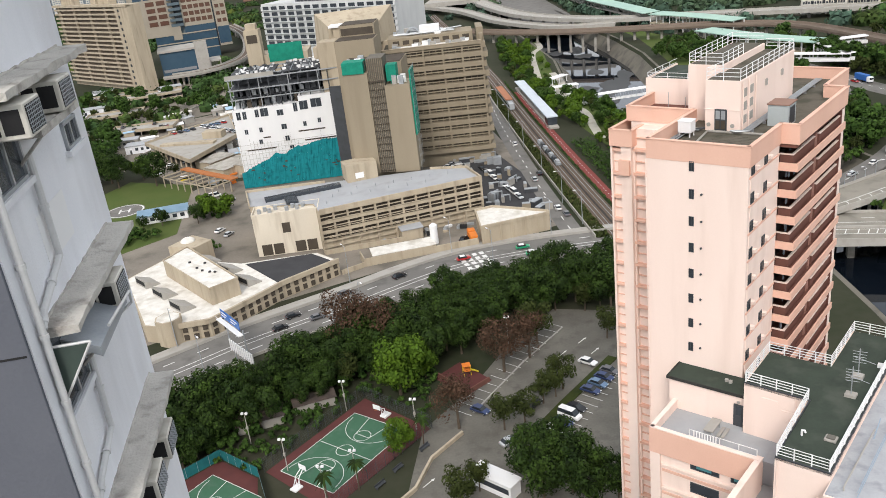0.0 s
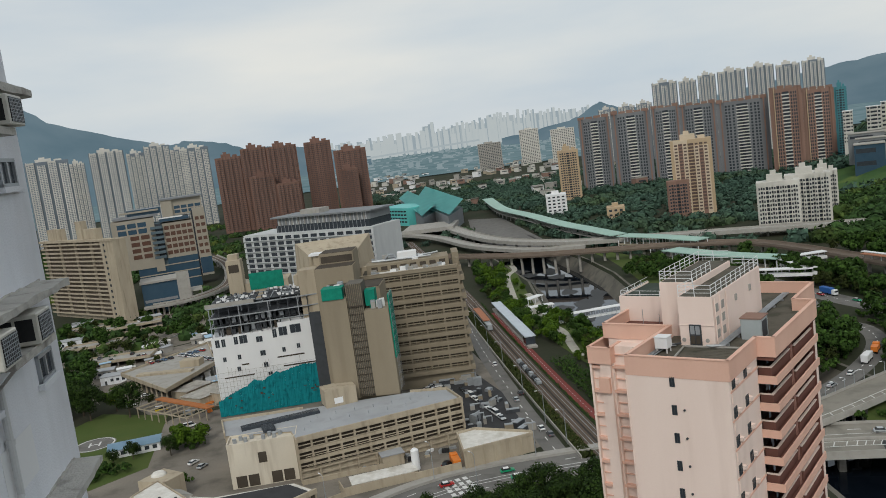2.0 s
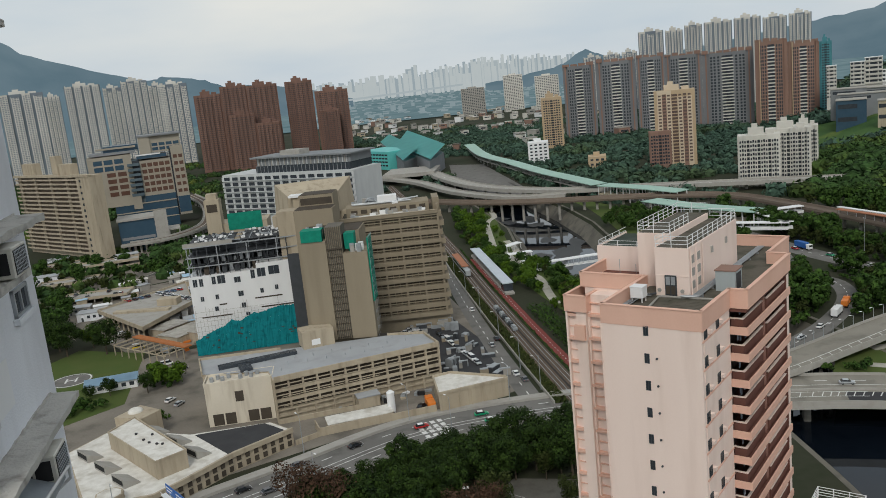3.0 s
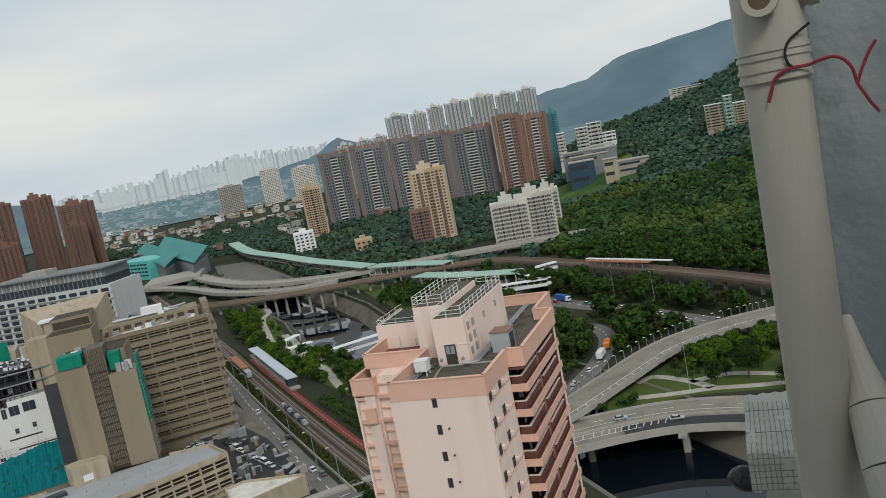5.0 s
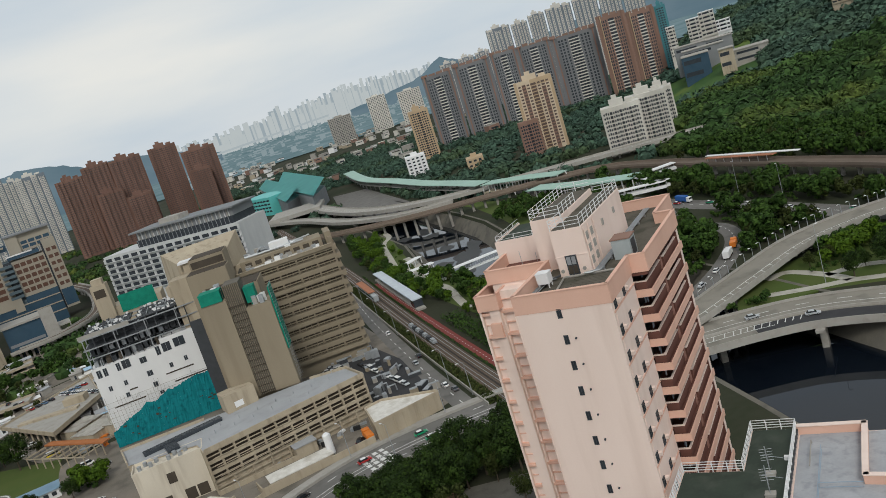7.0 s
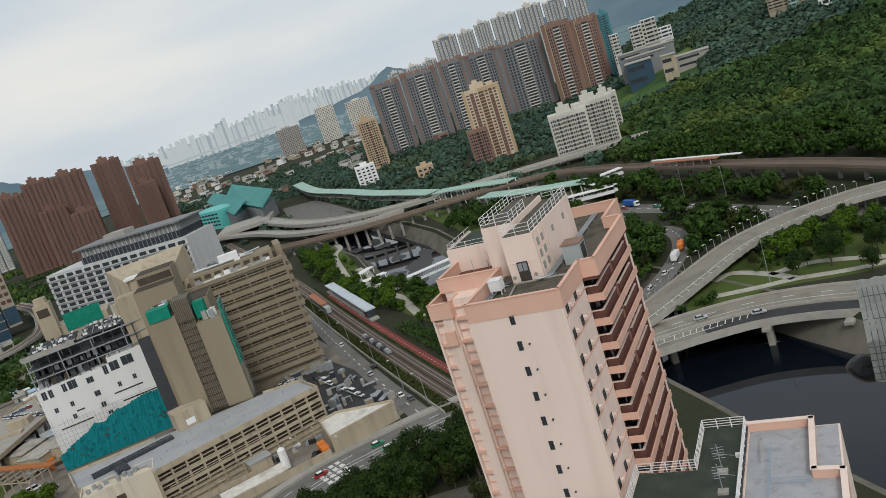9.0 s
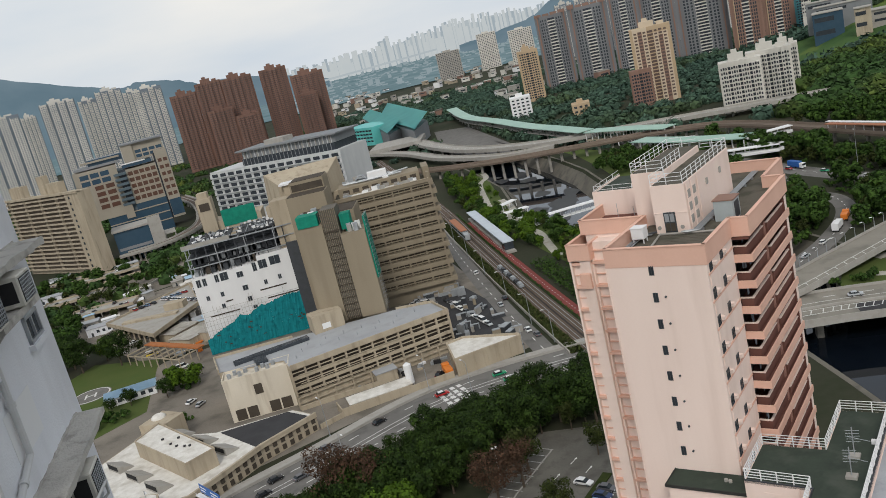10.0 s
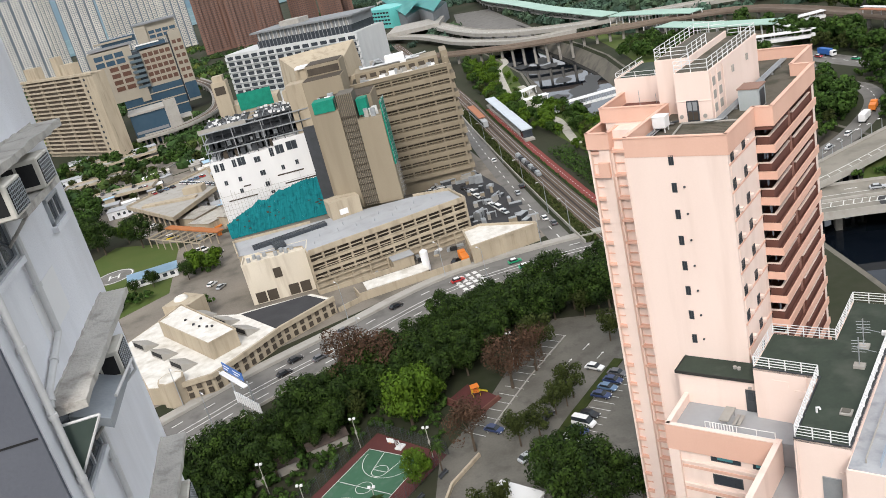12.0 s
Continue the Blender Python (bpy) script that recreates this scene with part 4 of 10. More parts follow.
    one("junction_box", 22.0, 22.7, 4.6, 5.0, r, r + 0.4, WHITE, e)
    a = thing("aerial_mast", *PLOT, 0, TURN, "grey television aerials on the annex roof", "aerial")
    for x, y in ((21.2, -1.6), (20.9, 2.0)):
        one("foot", x - 0.5, x + 0.5, y - 0.4, y + 0.4, r, r + 0.3, CONC_L, a)
        bm = bmesh.new()
        rod(bm, (x, y, r), (x, y, r + 3.2), 0.05, 6)
        for k in range(5):
            rod(bm, (x - 0.6, y, r + 1.6 + k * 0.3), (x + 0.6, y + 0.2, r + 1.6 + k * 0.3), 0.025, 4)
        rod(bm, (x - 0.5, y, r + 2.2), (x + 1.6, y - 0.6, r + 2.2), 0.03, 4)
        part("mast", bm, STEEL, a)
    t = thing("terrace_table", *PLOT, 47.3, TURN, "grey table with benches on the terrace", "table")
    one("tabletop", 8.9, 9.9, -6.5, -4.0, 0.75, 0.83, CONC_L, t)
    for x, y in ((9.0, -6.3), (9.7, -6.3), (9.0, -4.3), (9.7, -4.3)):
        one("leg", x, x + 0.08, y, y + 0.08, 0, 0.75, STEEL, t)
    for x in (10.2, 10.65):
        one("bench_seat", x, x + 0.35, -6.4, -4.6, 0.42, 0.48, CONC_L, t)
        one("bench_leg", x + 0.1, x + 0.2, -5.6, -5.4, 0, 0.42, STEEL, t)
    g = thing("terrace_fence", *PLOT, 47.3, TURN, "white slatted fence panel along the parapet", "fence")
    for k in range(9):
        one("slat", 8.7 + k * 0.28, 8.8 + k * 0.28, -8.35, -8.3, 0.9, 1.75, WHITE, g)
    for z in (0.95, 1.7):
        one("rail", 8.2, 15.0, -8.3, -8.26, z, z + 0.06, WHITE, g)
    for x in (8.2, 11.3, 13.2, 14.95):
        one("post", x, x + 0.06, -8.3, -8.24, 0, 1.76, WHITE, g)
    s = thing("fire_stair", *PLOT, 0, TURN, "blue-grey steel grating stair beside the annex", "stair")
    for k in range(24):
        one("tread", 24.4, 26.2, -5.0 - k * 0.42, -4.7 - k * 0.42, 52.3 - k * 0.2, 52.36 - k * 0.2, BLUEST, s)
    for x in (24.4, 26.2):
        bm = bmesh.new()
        tube(bm, [(x, -4.4, 53.5), (x, -14.8, 48.7)], 0.05, 5)
        tube(bm, [(x, -4.4, 52.3), (x, -14.8, 47.5)], 0.07, 5)
        part("stringer", bm, BLUEST, s)


BLUEST = mat("blue_grey_steel_paint", (0.30, 0.38, 0.46), (0.24, 0.31, 0.39), 0.5, 1, 8, 0.05)
BLACK_EDGE = mat("bitumen_flashing", (0.045, 0.045, 0.042), (0.03, 0.03, 0.028), 0.8, 1, 8, 0.1)
ROOF_S = mat("stained_roof_screed", (0.42, 0.43, 0.45), (0.33, 0.34, 0.365), 0.8, 0.5, 4, 0.1, stain=(0.26, 0.27, 0.29, 0.9))
annex()


# ---------------------------------------------------------------- hospital
def facade_bands(e, x0, x1, y, z0, z1, floors, beam, material, rib=6.0, deep=1.2):
    """Open louvred storeys: a back coloured dark for shade, a spandrel beam per storey, ribs between."""
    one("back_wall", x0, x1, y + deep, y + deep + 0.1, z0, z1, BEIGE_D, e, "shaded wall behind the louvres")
    h = (z1 - z0) / floors
    for k in range(floors):
        zz = z0 + k * h
        one("spandrel", x0, x1, y, y + 0.5, zz + h - beam, zz + h, material, e)
        one("louvre", x0, x1, y + 0.25, y + 0.45, zz + (h - beam) * 0.45, zz + (h - beam) * 0.58, material, e)
    n = max(1, round((x1 - x0) / rib))
    for i in range(n + 1):
        x = x0 + (x1 - x0) * i / n
        one("rib", x - 0.3, x + 0.3, y + 0.08, y + deep, z0, z1, material, e)


def inside(x, y, poly):
    hit = False
    for (x0, y0), (x1, y1) in zip(poly, poly[1:] + poly[:1]):
        if (y0 > y) != (y1 > y) and x < (x1 - x0) * (y - y0) / (y1 - y0) + x0:
            hit = not hit
    return hit


def clinic():
    # long low block on the street
    e = thing("clinic_block", -86, 237, 0, 27.5, "long low beige hospital block with louvred storeys and pale roof", "hospital building")
    one("body", 0, 55.2, 1.3, 19.5, 0, 14.3, CREAM, e)
    facade_bands(e, 0, 55.2, 0, 4.5, 14.5, 3, 1.1, CREAM, 4.6)
    facade_bands(e, 0, 55.2, 0.4, 0, 4.3, 1, 0.6, CREAM, 6.0)
    bm = bmesh.new()
    prism(bm, [(-19.5, 21), (0.3, 10), (0.3, 0.3), (54.9, 0.3), (54.9, 14), (44, 20.5), (8, 30), (-18.8, 37)], 14.3, 14.5)
    part("roof", bm, ROOF_L, e, "pale grey flat roof")
    bm = bmesh.new()
    prism(bm, [(-19.4, 21.2), (0, 10.4), (8, 29.8), (-18.7, 36.8)], 0, 14.3)
    part("body", bm, CREAM, e)
    for a, b in (((-19.5, 21), (-18.8, 37)), ((-18.8, 37), (8, 30)), ((0.2, 0.1), (55.2, 0.1)), ((55.2, 0.1), (55.2, 14.0)), ((55.2, 14), (44, 20.6))):
        bm = bmesh.new()
        d = Vector((b[0] - a[0], b[1] - a[1], 0)).normalized()
        nn = Vector((d.y, -d.x, 0)) * 0.25
        p, q = Vector((*a, 0)), Vector((*b, 0))
        prism(bm, [(p + nn).to_2d(), (q + nn).to_2d(), (q - nn).to_2d(), (p - nn).to_2d()], 13.6, 15.3)
        part("parapet", bm, CREAM, e)
    one("roof_house", 15, 26, 24, 32, 14.4, 20.5, CREAM, e)
    one("white_door", 18, 21, 23.9, 24.05, 15.5, 17.5, WHITE, e)
    one("skylight", -14, 12, 21, 24, 14.5, 15.6, GLASS_D, e, "long dark roof light")
    one("skylight", -8, -4, 14, 21, 14.5, 15.4, GLASS_D, e)
    for i in range(16):
        x, y = 4 + i * 3.1, 7 + (i * 5) % 11
        bm = bmesh.new()
        rod(bm, (x, y, 14.4), (x, y, 15.6), 0.09, 6)
        part("vent_pipe", bm, STEEL, e)
    for k in range(3):
        bm = bmesh.new()
        tube(bm, [(2, -0.3, 5.5 + k * 3.0), (26 + 8 * k, -0.3, 5.5 + k * 3.0)], 0.12, 6)
        part("service_pipe", bm, CREAM, e)
    # boxy annexe at the street corner
    e = thing("plant_annexe", -108.8, 237, 0, 13.5, "cream two-storey plant block with roof fans", "building")
    one("body", 0, 21.5, 0, 8.6, 0, 13.8, PALE_CREAM, e)
    for x in (1.5, 5.3, 12.5, 16.3):
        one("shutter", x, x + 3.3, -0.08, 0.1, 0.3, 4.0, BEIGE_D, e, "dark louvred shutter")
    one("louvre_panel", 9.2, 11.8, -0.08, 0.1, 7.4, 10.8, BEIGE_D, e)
    for p in ((0, 21.5, -0.1, 0.2), (0, 21.5, 8.4, 8.7), (-0.1, 0.2, 0, 8.6), (21.3, 21.6, 0, 8.6)):
        one("parapet", *p, 13.6, 14.6, PALE_CREAM, e)
    for i in range(8):
        bm = bmesh.new()
        x, y = 2.2 + 1.7 * (i % 4) + (9 if i > 3 else 0), 3.2 + (i % 2) * 2
        rod(bm, (x, y, 13.8), (x, y, 15.2), 0.65, 12)
        part("fan", bm, STEEL, e, "round grey roof fan")
    # tan lift tower with dark grille
    e = thing("lift_tower", -82.5, 274, 0, 4, "tall beige tower with a dark grille shaft under construction", "tower")
    one("body", 0, 8.5, 0, 11, 14.4, 50.0, BEIGE, e)
    one("body", 14, 22.5, 0, 11, 14.4, 45.0, BEIGE, e)
    one("shaft", 8.5, 14, 1.2, 10.5, 14.4, 54.5, SHAFT, e, "dark ventilated shaft")
    one("shaft_joint", 8.5, 14, 0.45, 0.6, 46.6, 47.0, BEIGE_D, e)
    for i in range(9):
        one("fin", 8.6 + i * 0.65, 8.72 + i * 0.65, 0.8, 1.3, 14.4, 54.5, BEIGE, e)
    for k in range(13):
        one("transom", 8.5, 14, 0.75, 1.1, 15 + k * 2.4, 15.16 + k * 2.4, BEIGE_D, e)
    one("green_sheet", 0.2, 7.5, -0.4, 5.5, 50, 54, GREEN_NET, e, "green site sheeting on the tower top")
    one("green_sheet", 14.5, 18.0, 3, 8, 46, 51.5, GREEN_NET, e)
    sheet = one("green_sheet", 22.55, 23.1, 1.0, 9.5, 27, 49.5, GREEN_NET, e, "green mesh hung on scaffolding")
    for y in (1.0, 3.8, 6.6, 9.4):
        one("scaffold_pole", 23.1, 23.18, y, y + 0.08, 14.5, 50.5, STEEL, sheet)
    for z in (30, 34, 38, 42, 46, 49.8):
        one("scaffold_rail", 23.18, 23.26, 0.8, 9.7, z, z + 0.08, STEEL, sheet)
    rng = random.Random(41)
    for i in range(16):
        x, y = rng.uniform(0.5, 6.5), rng.uniform(0.3, 9.5)
        one("site_crate", x, x + rng.uniform(0.6, 2.2), y, y + rng.uniform(0.5, 1.6), 50, 50 + rng.uniform(0.5, 5.0), rng.choice([WHITE, STEEL, GREEN_NET, CONC_L]), e)
        x, y = rng.uniform(14.5, 20), rng.uniform(0.3, 9.0)
        one("site_crate", x, x + rng.uniform(0.6, 2.0), y, y + rng.uniform(0.5, 1.6), 45, 45 + rng.uniform(0.5, 3.0), rng.choice([WHITE, STEEL, GREEN_NET, CONC_L]), e)
    for k in range(12):
        window_unit(e, 0, 3.0, 17 + k * 2.7, 1.2, 1.2, "l", STEEL)
    # louvred ward block behind
    e = thing("ward_block", -79.5, 322.7, 0, 9, "tall beige hospital ward block with stacked louvre bands", "hospital building")
    one("body", 0, 39, 1.4, 22, 0, 48, BEIGE, e)
    rows = 11
    h = 42.0 / rows
    for k in range(rows):
        z = 5.5 + k * h
        # dark slab stands in for the shade inside the open storey
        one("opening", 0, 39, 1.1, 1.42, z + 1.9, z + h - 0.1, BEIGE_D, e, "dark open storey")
        one("spandrel", -0.3, 39.3, 0.2 if k % 4 else -0.6, 1.3, z, z + 1.55, BEIGE, e)
        one("louvre", 0, 39, 0.5, 0.7, z + 2.3, z + 2.75, BEIGE, e)
        one("soffit", 0, 39, 0.1, 1.3, z + h - 0.35, z + h, BEIGE, e)
    for i in range(6):
        x = 0.4 + i * 7.7
        one("rib", x - 0.35, x + 0.35, -0.1, 1.3, 5.5, 48, BEIGE, e)
        for j in (1, 2):
            one("mullion", x + j * 2.5, x + j * 2.5 + 0.2, 0.4, 1.2, 5.5, 48, BEIGE, e) if i < 5 else None
    for k in range(12):
        one("end_louvre", 39, 41.2 - (k % 2) * 0.7, 1.0, 16, 5 + k * 3.75, 7.2 + k * 3.75, BEIGE, e)
    one("end_wall", 38.4, 39.6, 2, 22, 0, 51.5, BEIGE, e)
    one("end_pier", 37.5, 40.2, 6, 20, 48, 53.5, BEIGE, e)
    one("roof", 0, 38.4, 0.5, 22, 48, 48.3, ROOF_D, e)
    wall_run(e, [(-0.2, 0.2), (38.6, 0.2)], 48, 49.4, BEIGE, CREAM, 0.3)
    one("roof_storey", 2, 36, 8, 21, 48.3, 52.2, BEIGE, e)
    for i in range(8):
        one("roof_opening", 4 + i * 4, 6.6 + i * 4, 7.9, 8.1, 49.6, 51.2, BEIGE_D, e)
    one("roof_terrace", 6, 34, 2.5, 7.5, 48.3, 49.0, ROOF_W, e)
    rng = random.Random(12)
    for i in range(26):
        x, y, zz = rng.uniform(3, 34), rng.choice([rng.uniform(9, 20), rng.uniform(1.5, 7)]), 0
        zz = 52.2 if y > 8 else 48.9
        w, dd, hh = rng.uniform(0.8, 3.2), rng.uniform(0.8, 2.2), rng.uniform(0.6, 2.2)
        one("roof_unit", x, x + w, y, y + dd, zz, zz + hh, rng.choice([STEEL, CONC_L, WHITE, CONCRETE]), e, "grey rooftop machine")
    for i in range(6):
        bm = bmesh.new()
        y = rng.uniform(9, 20)
        tube(bm, [(rng.uniform(2, 10), y, 52.8), (rng.uniform(20, 35), y, 52.8), (rng.uniform(20, 35), y + 1, 53.4)], 0.3, 6)
        part("duct", bm, STEEL, e)
    bm = bmesh.new()
    for i in range(13):
        a = math.pi * i / 12
        rod(bm, (12 + 2.4 * math.cos(a), 14, 52.2 + 2.4 * math.sin(a)), (12 + 2.4 * math.cos(a), 18, 52.2 + 2.4 * math.sin(a)), 0.35, 5)
    part("barrel_cover", bm, STEEL, e, "rounded grey plant cover")
    one("white_canopy", 15, 23, 13, 18, 52.2, 55.4, WHITE, e, "white roof canopy")
    one("green_sheet", -1.5, -0.4, -2.5, 2.5, 20, 46, GREEN_NET, e, "green sheeting on a hoist")
    # cooling plant in the yard
    c = thing("cooling_tower", -50, 329, 0, 9, "beige cooling tower with three round fans", "cooling plant")
    one("casing", 0, 10, 0, 7, 1.0, 6.5, BEIGE, c)
    one("plinth", -1, 11, -1, 8, 0, 1.0, CONCRETE, c)
    for i in range(3):
        bm = bmesh.new()
        rod(bm, (2 + i * 3, 3.5, 6.5), (2 + i * 3, 3.5, 7.4), 1.4, 16)
        f = part("fan_ring", bm, CONC_L, c)
        bm = bmesh.new()
        rod(bm, (2 + i * 3, 3.5, 7.4), (2 + i * 3, 3.5, 7.45), 1.1, 12)
        part("fan_mouth", bm, BEIGE_D, f)
    one("casing", 1, 8, 10, 16, 0, 9.0, CONC_L, c, "grey louvred casing")
    one("louvre", 1, 8, 9.9, 10.05, 1.5, 7.5, BEIGE_D, c)
    rng = random.Random(9)
    for i in range(90):
        x, y = rng.uniform(-58, -16), rng.uniform(262, 345)
        if not inside(x, y, [(-44, 276), (-36, 268), (-16, 262), (-30, 312), (-46, 345), (-62, 340), (-52, 300)]):
            continue
        t = thing("yard_unit", x, y, 0.07, rng.choice([9, 9, 60]), "grey machine and pipework in the service yard", "machinery", "yard machines")
        w, dd, hh = rng.uniform(1, 5), rng.uniform(1, 3), rng.uniform(0.8, 3.0)
        m = rng.choice([STEEL, DARKSTEEL, CONC_L, CONCRETE, DARKSTEEL, BEIGE, DARKSTEEL])
        one("casing", 0, w, 0, dd, 0, hh, m, t)
        one("cap", 0.1, w - 0.1, 0.1, dd - 0.1, hh, hh + 0.25, STEEL, t)
        if i % 3 == 0:
            bm = bmesh.new()
            tube(bm, [(0, dd / 2, hh + 0.4), (w + 2, dd / 2, hh + 0.4), (w + 2, dd / 2, 0.2)], 0.3, 7)
            part("duct", bm, STEEL, t)
    # stepped block with a wide sloping hood
    e = thing("operating_block", -90, 300, 0, 4, "stepped beige hospital block with a wide sloping roof hood", "hospital building")
    one("body", 2, 24, -12, 4, 0, 50.5, BEIGE, e)
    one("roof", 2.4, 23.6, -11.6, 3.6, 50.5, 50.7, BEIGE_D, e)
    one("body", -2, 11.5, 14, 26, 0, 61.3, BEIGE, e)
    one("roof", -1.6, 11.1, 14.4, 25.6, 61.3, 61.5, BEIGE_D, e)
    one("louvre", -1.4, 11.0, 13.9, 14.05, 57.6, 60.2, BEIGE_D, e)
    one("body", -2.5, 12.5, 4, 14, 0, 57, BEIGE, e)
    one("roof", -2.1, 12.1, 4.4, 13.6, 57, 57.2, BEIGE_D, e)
    one("body", -21, 12, 44, 60, 0, 50, CREAM, e)
    one("wing", -12, 2, 26, 36, 0, 45, CREAM, e)
    # made-up dark sheet for the shaded gap beside the tower
    one("gap_sheet", -8, 6, 8, 9, 0, 40, DARKSTEEL, e, "dark sheet filling the gap beside the hoist")
    bm = bmesh.new()
    v = [bm.verts.new(p) for p in ((-19.5, 49.6, 63), (12.5, 56.1, 63.2), (7.8, 40.9, 57.3), (-11.4, 37.0, 58.8), (13.5, 56.1, 50), (-20.5, 49.6, 50), (8.3, 40.9, 50), (-12, 37.0, 50))]
    for f in ((0, 1, 2, 3), (1, 4, 6, 2), (0, 3, 7, 5), (3, 2, 6, 7), (0, 5, 4, 1)):
        bm.faces.new([v[i] for i in f])
    part("roof_hood", bm, CREAM, e, "sloping cream roof hood")
    one("hood_house", -9, -1, 34, 39, 44, 58.6, CREAM, e)
    one("hood_canopy", -10.5, 0, 33, 39.5, 58.6, 59.4, WHITE, e)
    one("side_house", -14, -7, 24, 33, 30, 54.5, CREAM, e)
    for i in range(22):
        x, y = rng.uniform(-11.5, 0), rng.uniform(26, 34)
        one("roof_unit", x, x + rng.uniform(0.8, 3), y, y + rng.uniform(0.8, 2.4), 45, 45 + rng.uniform(0.8, 3.4), rng.choice([WHITE, CREAM, STEEL, WHITE, CONC_L]), e)
    e = thing("plant_house", -147, 352, 0, 12, "cream plant house with green sheeting along its edge", "building")
    one("body", 0, 26, 0, 16, 0, 47, CREAM, e)
    one("green_sheet", 9, 24, -0.3, -0.1, 44, 51.5, GREEN_NET, e, "green sheeting along a roof edge")
    one("stair_tower", 0, 6.5, -2, 5, 0, 58.5, CREAM, e)
    one("stair_tower_cap", 1, 5.5, -1, 4, 58.5, 61, CREAM, e)
    one("louvre", 1, 5.5, -2.1, -1.9, 53, 56.5, BEIGE_D, e)
    # white block in scaffolding
    e = thing("white_block", -142, 312, 0, 14, "white clad block under construction with steel frame on top", "building")
    one("body", 0, 45, 0.3, 30, 0, 32.5, WHITE, e)
    one("stepped_top", 27, 41, 0.3, 8, 32.5, 35, WHITE, e)
    for k, (x, z, w, h) in enumerate(((1.5, 28.5, 1.6, 3), (4, 28.5, 1.4, 3), (9, 28.8, 1.4, 3.0), (11.2, 28.8, 3.0, 3.2), (17.8, 28.4, 2.4, 2.2), (24.6, 29.2, 1.5, 3.4), (27.2, 29.6, 3.2, 3.4), (31.8, 30, 4.2, 3.4), (9.5, 22.5, 1.2, 1.8), (3.6, 22.3, 1.2, 1.8), (18.6, 22.6, 2, 2), (27.5, 22.8, 1.2, 1.8), (33.5, 23.5, 1.2, 1.8), (19.3, 17.6, 1.6, 2), (8.6, 17.6, 1.3, 1.8), (20.5, 14.2, 1.6, 1.2), (40.6, 25.8, 3.0, 0.8))):
        window_unit(e, x + w / 2, 0.3, z, w, h, "f", STEEL, 0.1)
    for x0, x1, z in ((25, 36, 20.6), (27, 44, 16.6), (10.5, 13.5, 19.8), (3, 15, 15.2)):
        one("slot", x0, x1, 0.22, 0.32, z, z + 0.55, BEIGE_D, e)
    for k in range(5):
        one("side_opening", -0.08, 0.05, 3, 5.2, 6 + k * 5.2, 9.2 + k * 5.2, BEIGE_D, e)
    # scaffold: uprights, ledgers and ragged net
    rng = random.Random(2)
    for i in range(34):
        x = -0.6 + i * 1.38
        one("standard", x, x + 0.09, -1.1, -1.0, 0, rng.uniform(14.5, 21.5), CONC_L, e)
    for k in range(9):
        one("ledger", -0.6, 45.4, -1.06, -1.0, 2 + k * 2.0, 2.09 + k * 2.0, CONC_L, e)
    tops = [6.5, 8, 9.5, 10.5, 11.5, 13.8, 12.5, 14.2, 15.4, 15.0, 16.2, 16.6, 17.0, 16.6, 18.0, 18.6]
    for i in range(15):
        x0, x1 = -0.8 + i * 3.08, -0.8 + (i + 1) * 3.08
        bm = bmesh.new()
        n = 7
        grid = []
        for j in range(n + 1):
            u = j / n
            tz = tops[i] + (tops[i + 1] - tops[i]) * u + rng.uniform(-0.3, 0.3)
            grid.append([bm.verts.new((x0 + (x1 - x0) * u, -1.25 - 0.35 * math.sin(u * math.pi) * rng.uniform(0.2, 1.0) - rng.uniform(0, 0.12), 0.2 + (tz - 0.2) * q / 9)) for q in range(10)])
        for g0, g1 in zip(grid, grid[1:]):
            for q in range(9):
                bm.faces.new((g0[q], g1[q], g1[q + 1], g0[q + 1]))
        part("net", bm, TEAL, e, "teal safety netting on the scaffold")
    for i in range(15):
        x, z = rng.uniform(3, 41), rng.uniform(1.5, 10)
        one("net_patch", x, x + rng.uniform(0.5, 1.6), -1.72, -1.66, z, z + rng.uniform(0.2, 0.9), BEIGE_D, e)
    # open steel storeys on top
    for i in range(12):
        x = 0.6 + i * 3.95
        for y in (0.8, 9, 18, 27):
            one("column", x, x + 0.35, y, y + 0.35, 32.5, 44.5, STEEL if i % 3 == 0 else DARKSTEEL, e)
    for z in (36.2, 40.0, 44.2):
        for y in (0.7, 9, 18, 27.2):
            one("beam", 0, 44.6, y, y + 0.4, z, z + 0.45, STEEL, e)
        for i in range(7):
            one("cross_beam", 0.6 + i * 7.2, 0.95 + i * 7.2, 0.7, 27.4, z, z + 0.4, STEEL, e)
    one("steel_deck", 1, 44, 4, 27, 36.6, 36.8, DARKSTEEL, e)
    one("steel_deck", 1, 44, 2, 27, 40.4, 40.6, DARKSTEEL, e)
    # added backing whose dark colour stands for shade inside the frame
    one("dark_backing", 1, 44, 12, 12.2, 32.6, 44.2, DARKSTEEL, e, "dark backing put in for the shaded inside of the steel storeys")
    for i in range(18):
        x = 1.5 + i * 2.4
        one("plant_unit", x, x + rng.uniform(0.8, 2.0), rng.uniform(2, 6), 8.5, 32.6, 32.6 + rng.uniform(1.5, 3.4), rng.choice([DARKSTEEL, BEIGE_D, STEEL, DARKSTEEL]), e)
        one("plant_unit", x, x + rng.uniform(0.8, 2.0), 5, 12, 36.9, 36.9 + rng.uniform(1.5, 3.0), rng.choice([DARKSTEEL, DARKSTEEL, STEEL]), e)
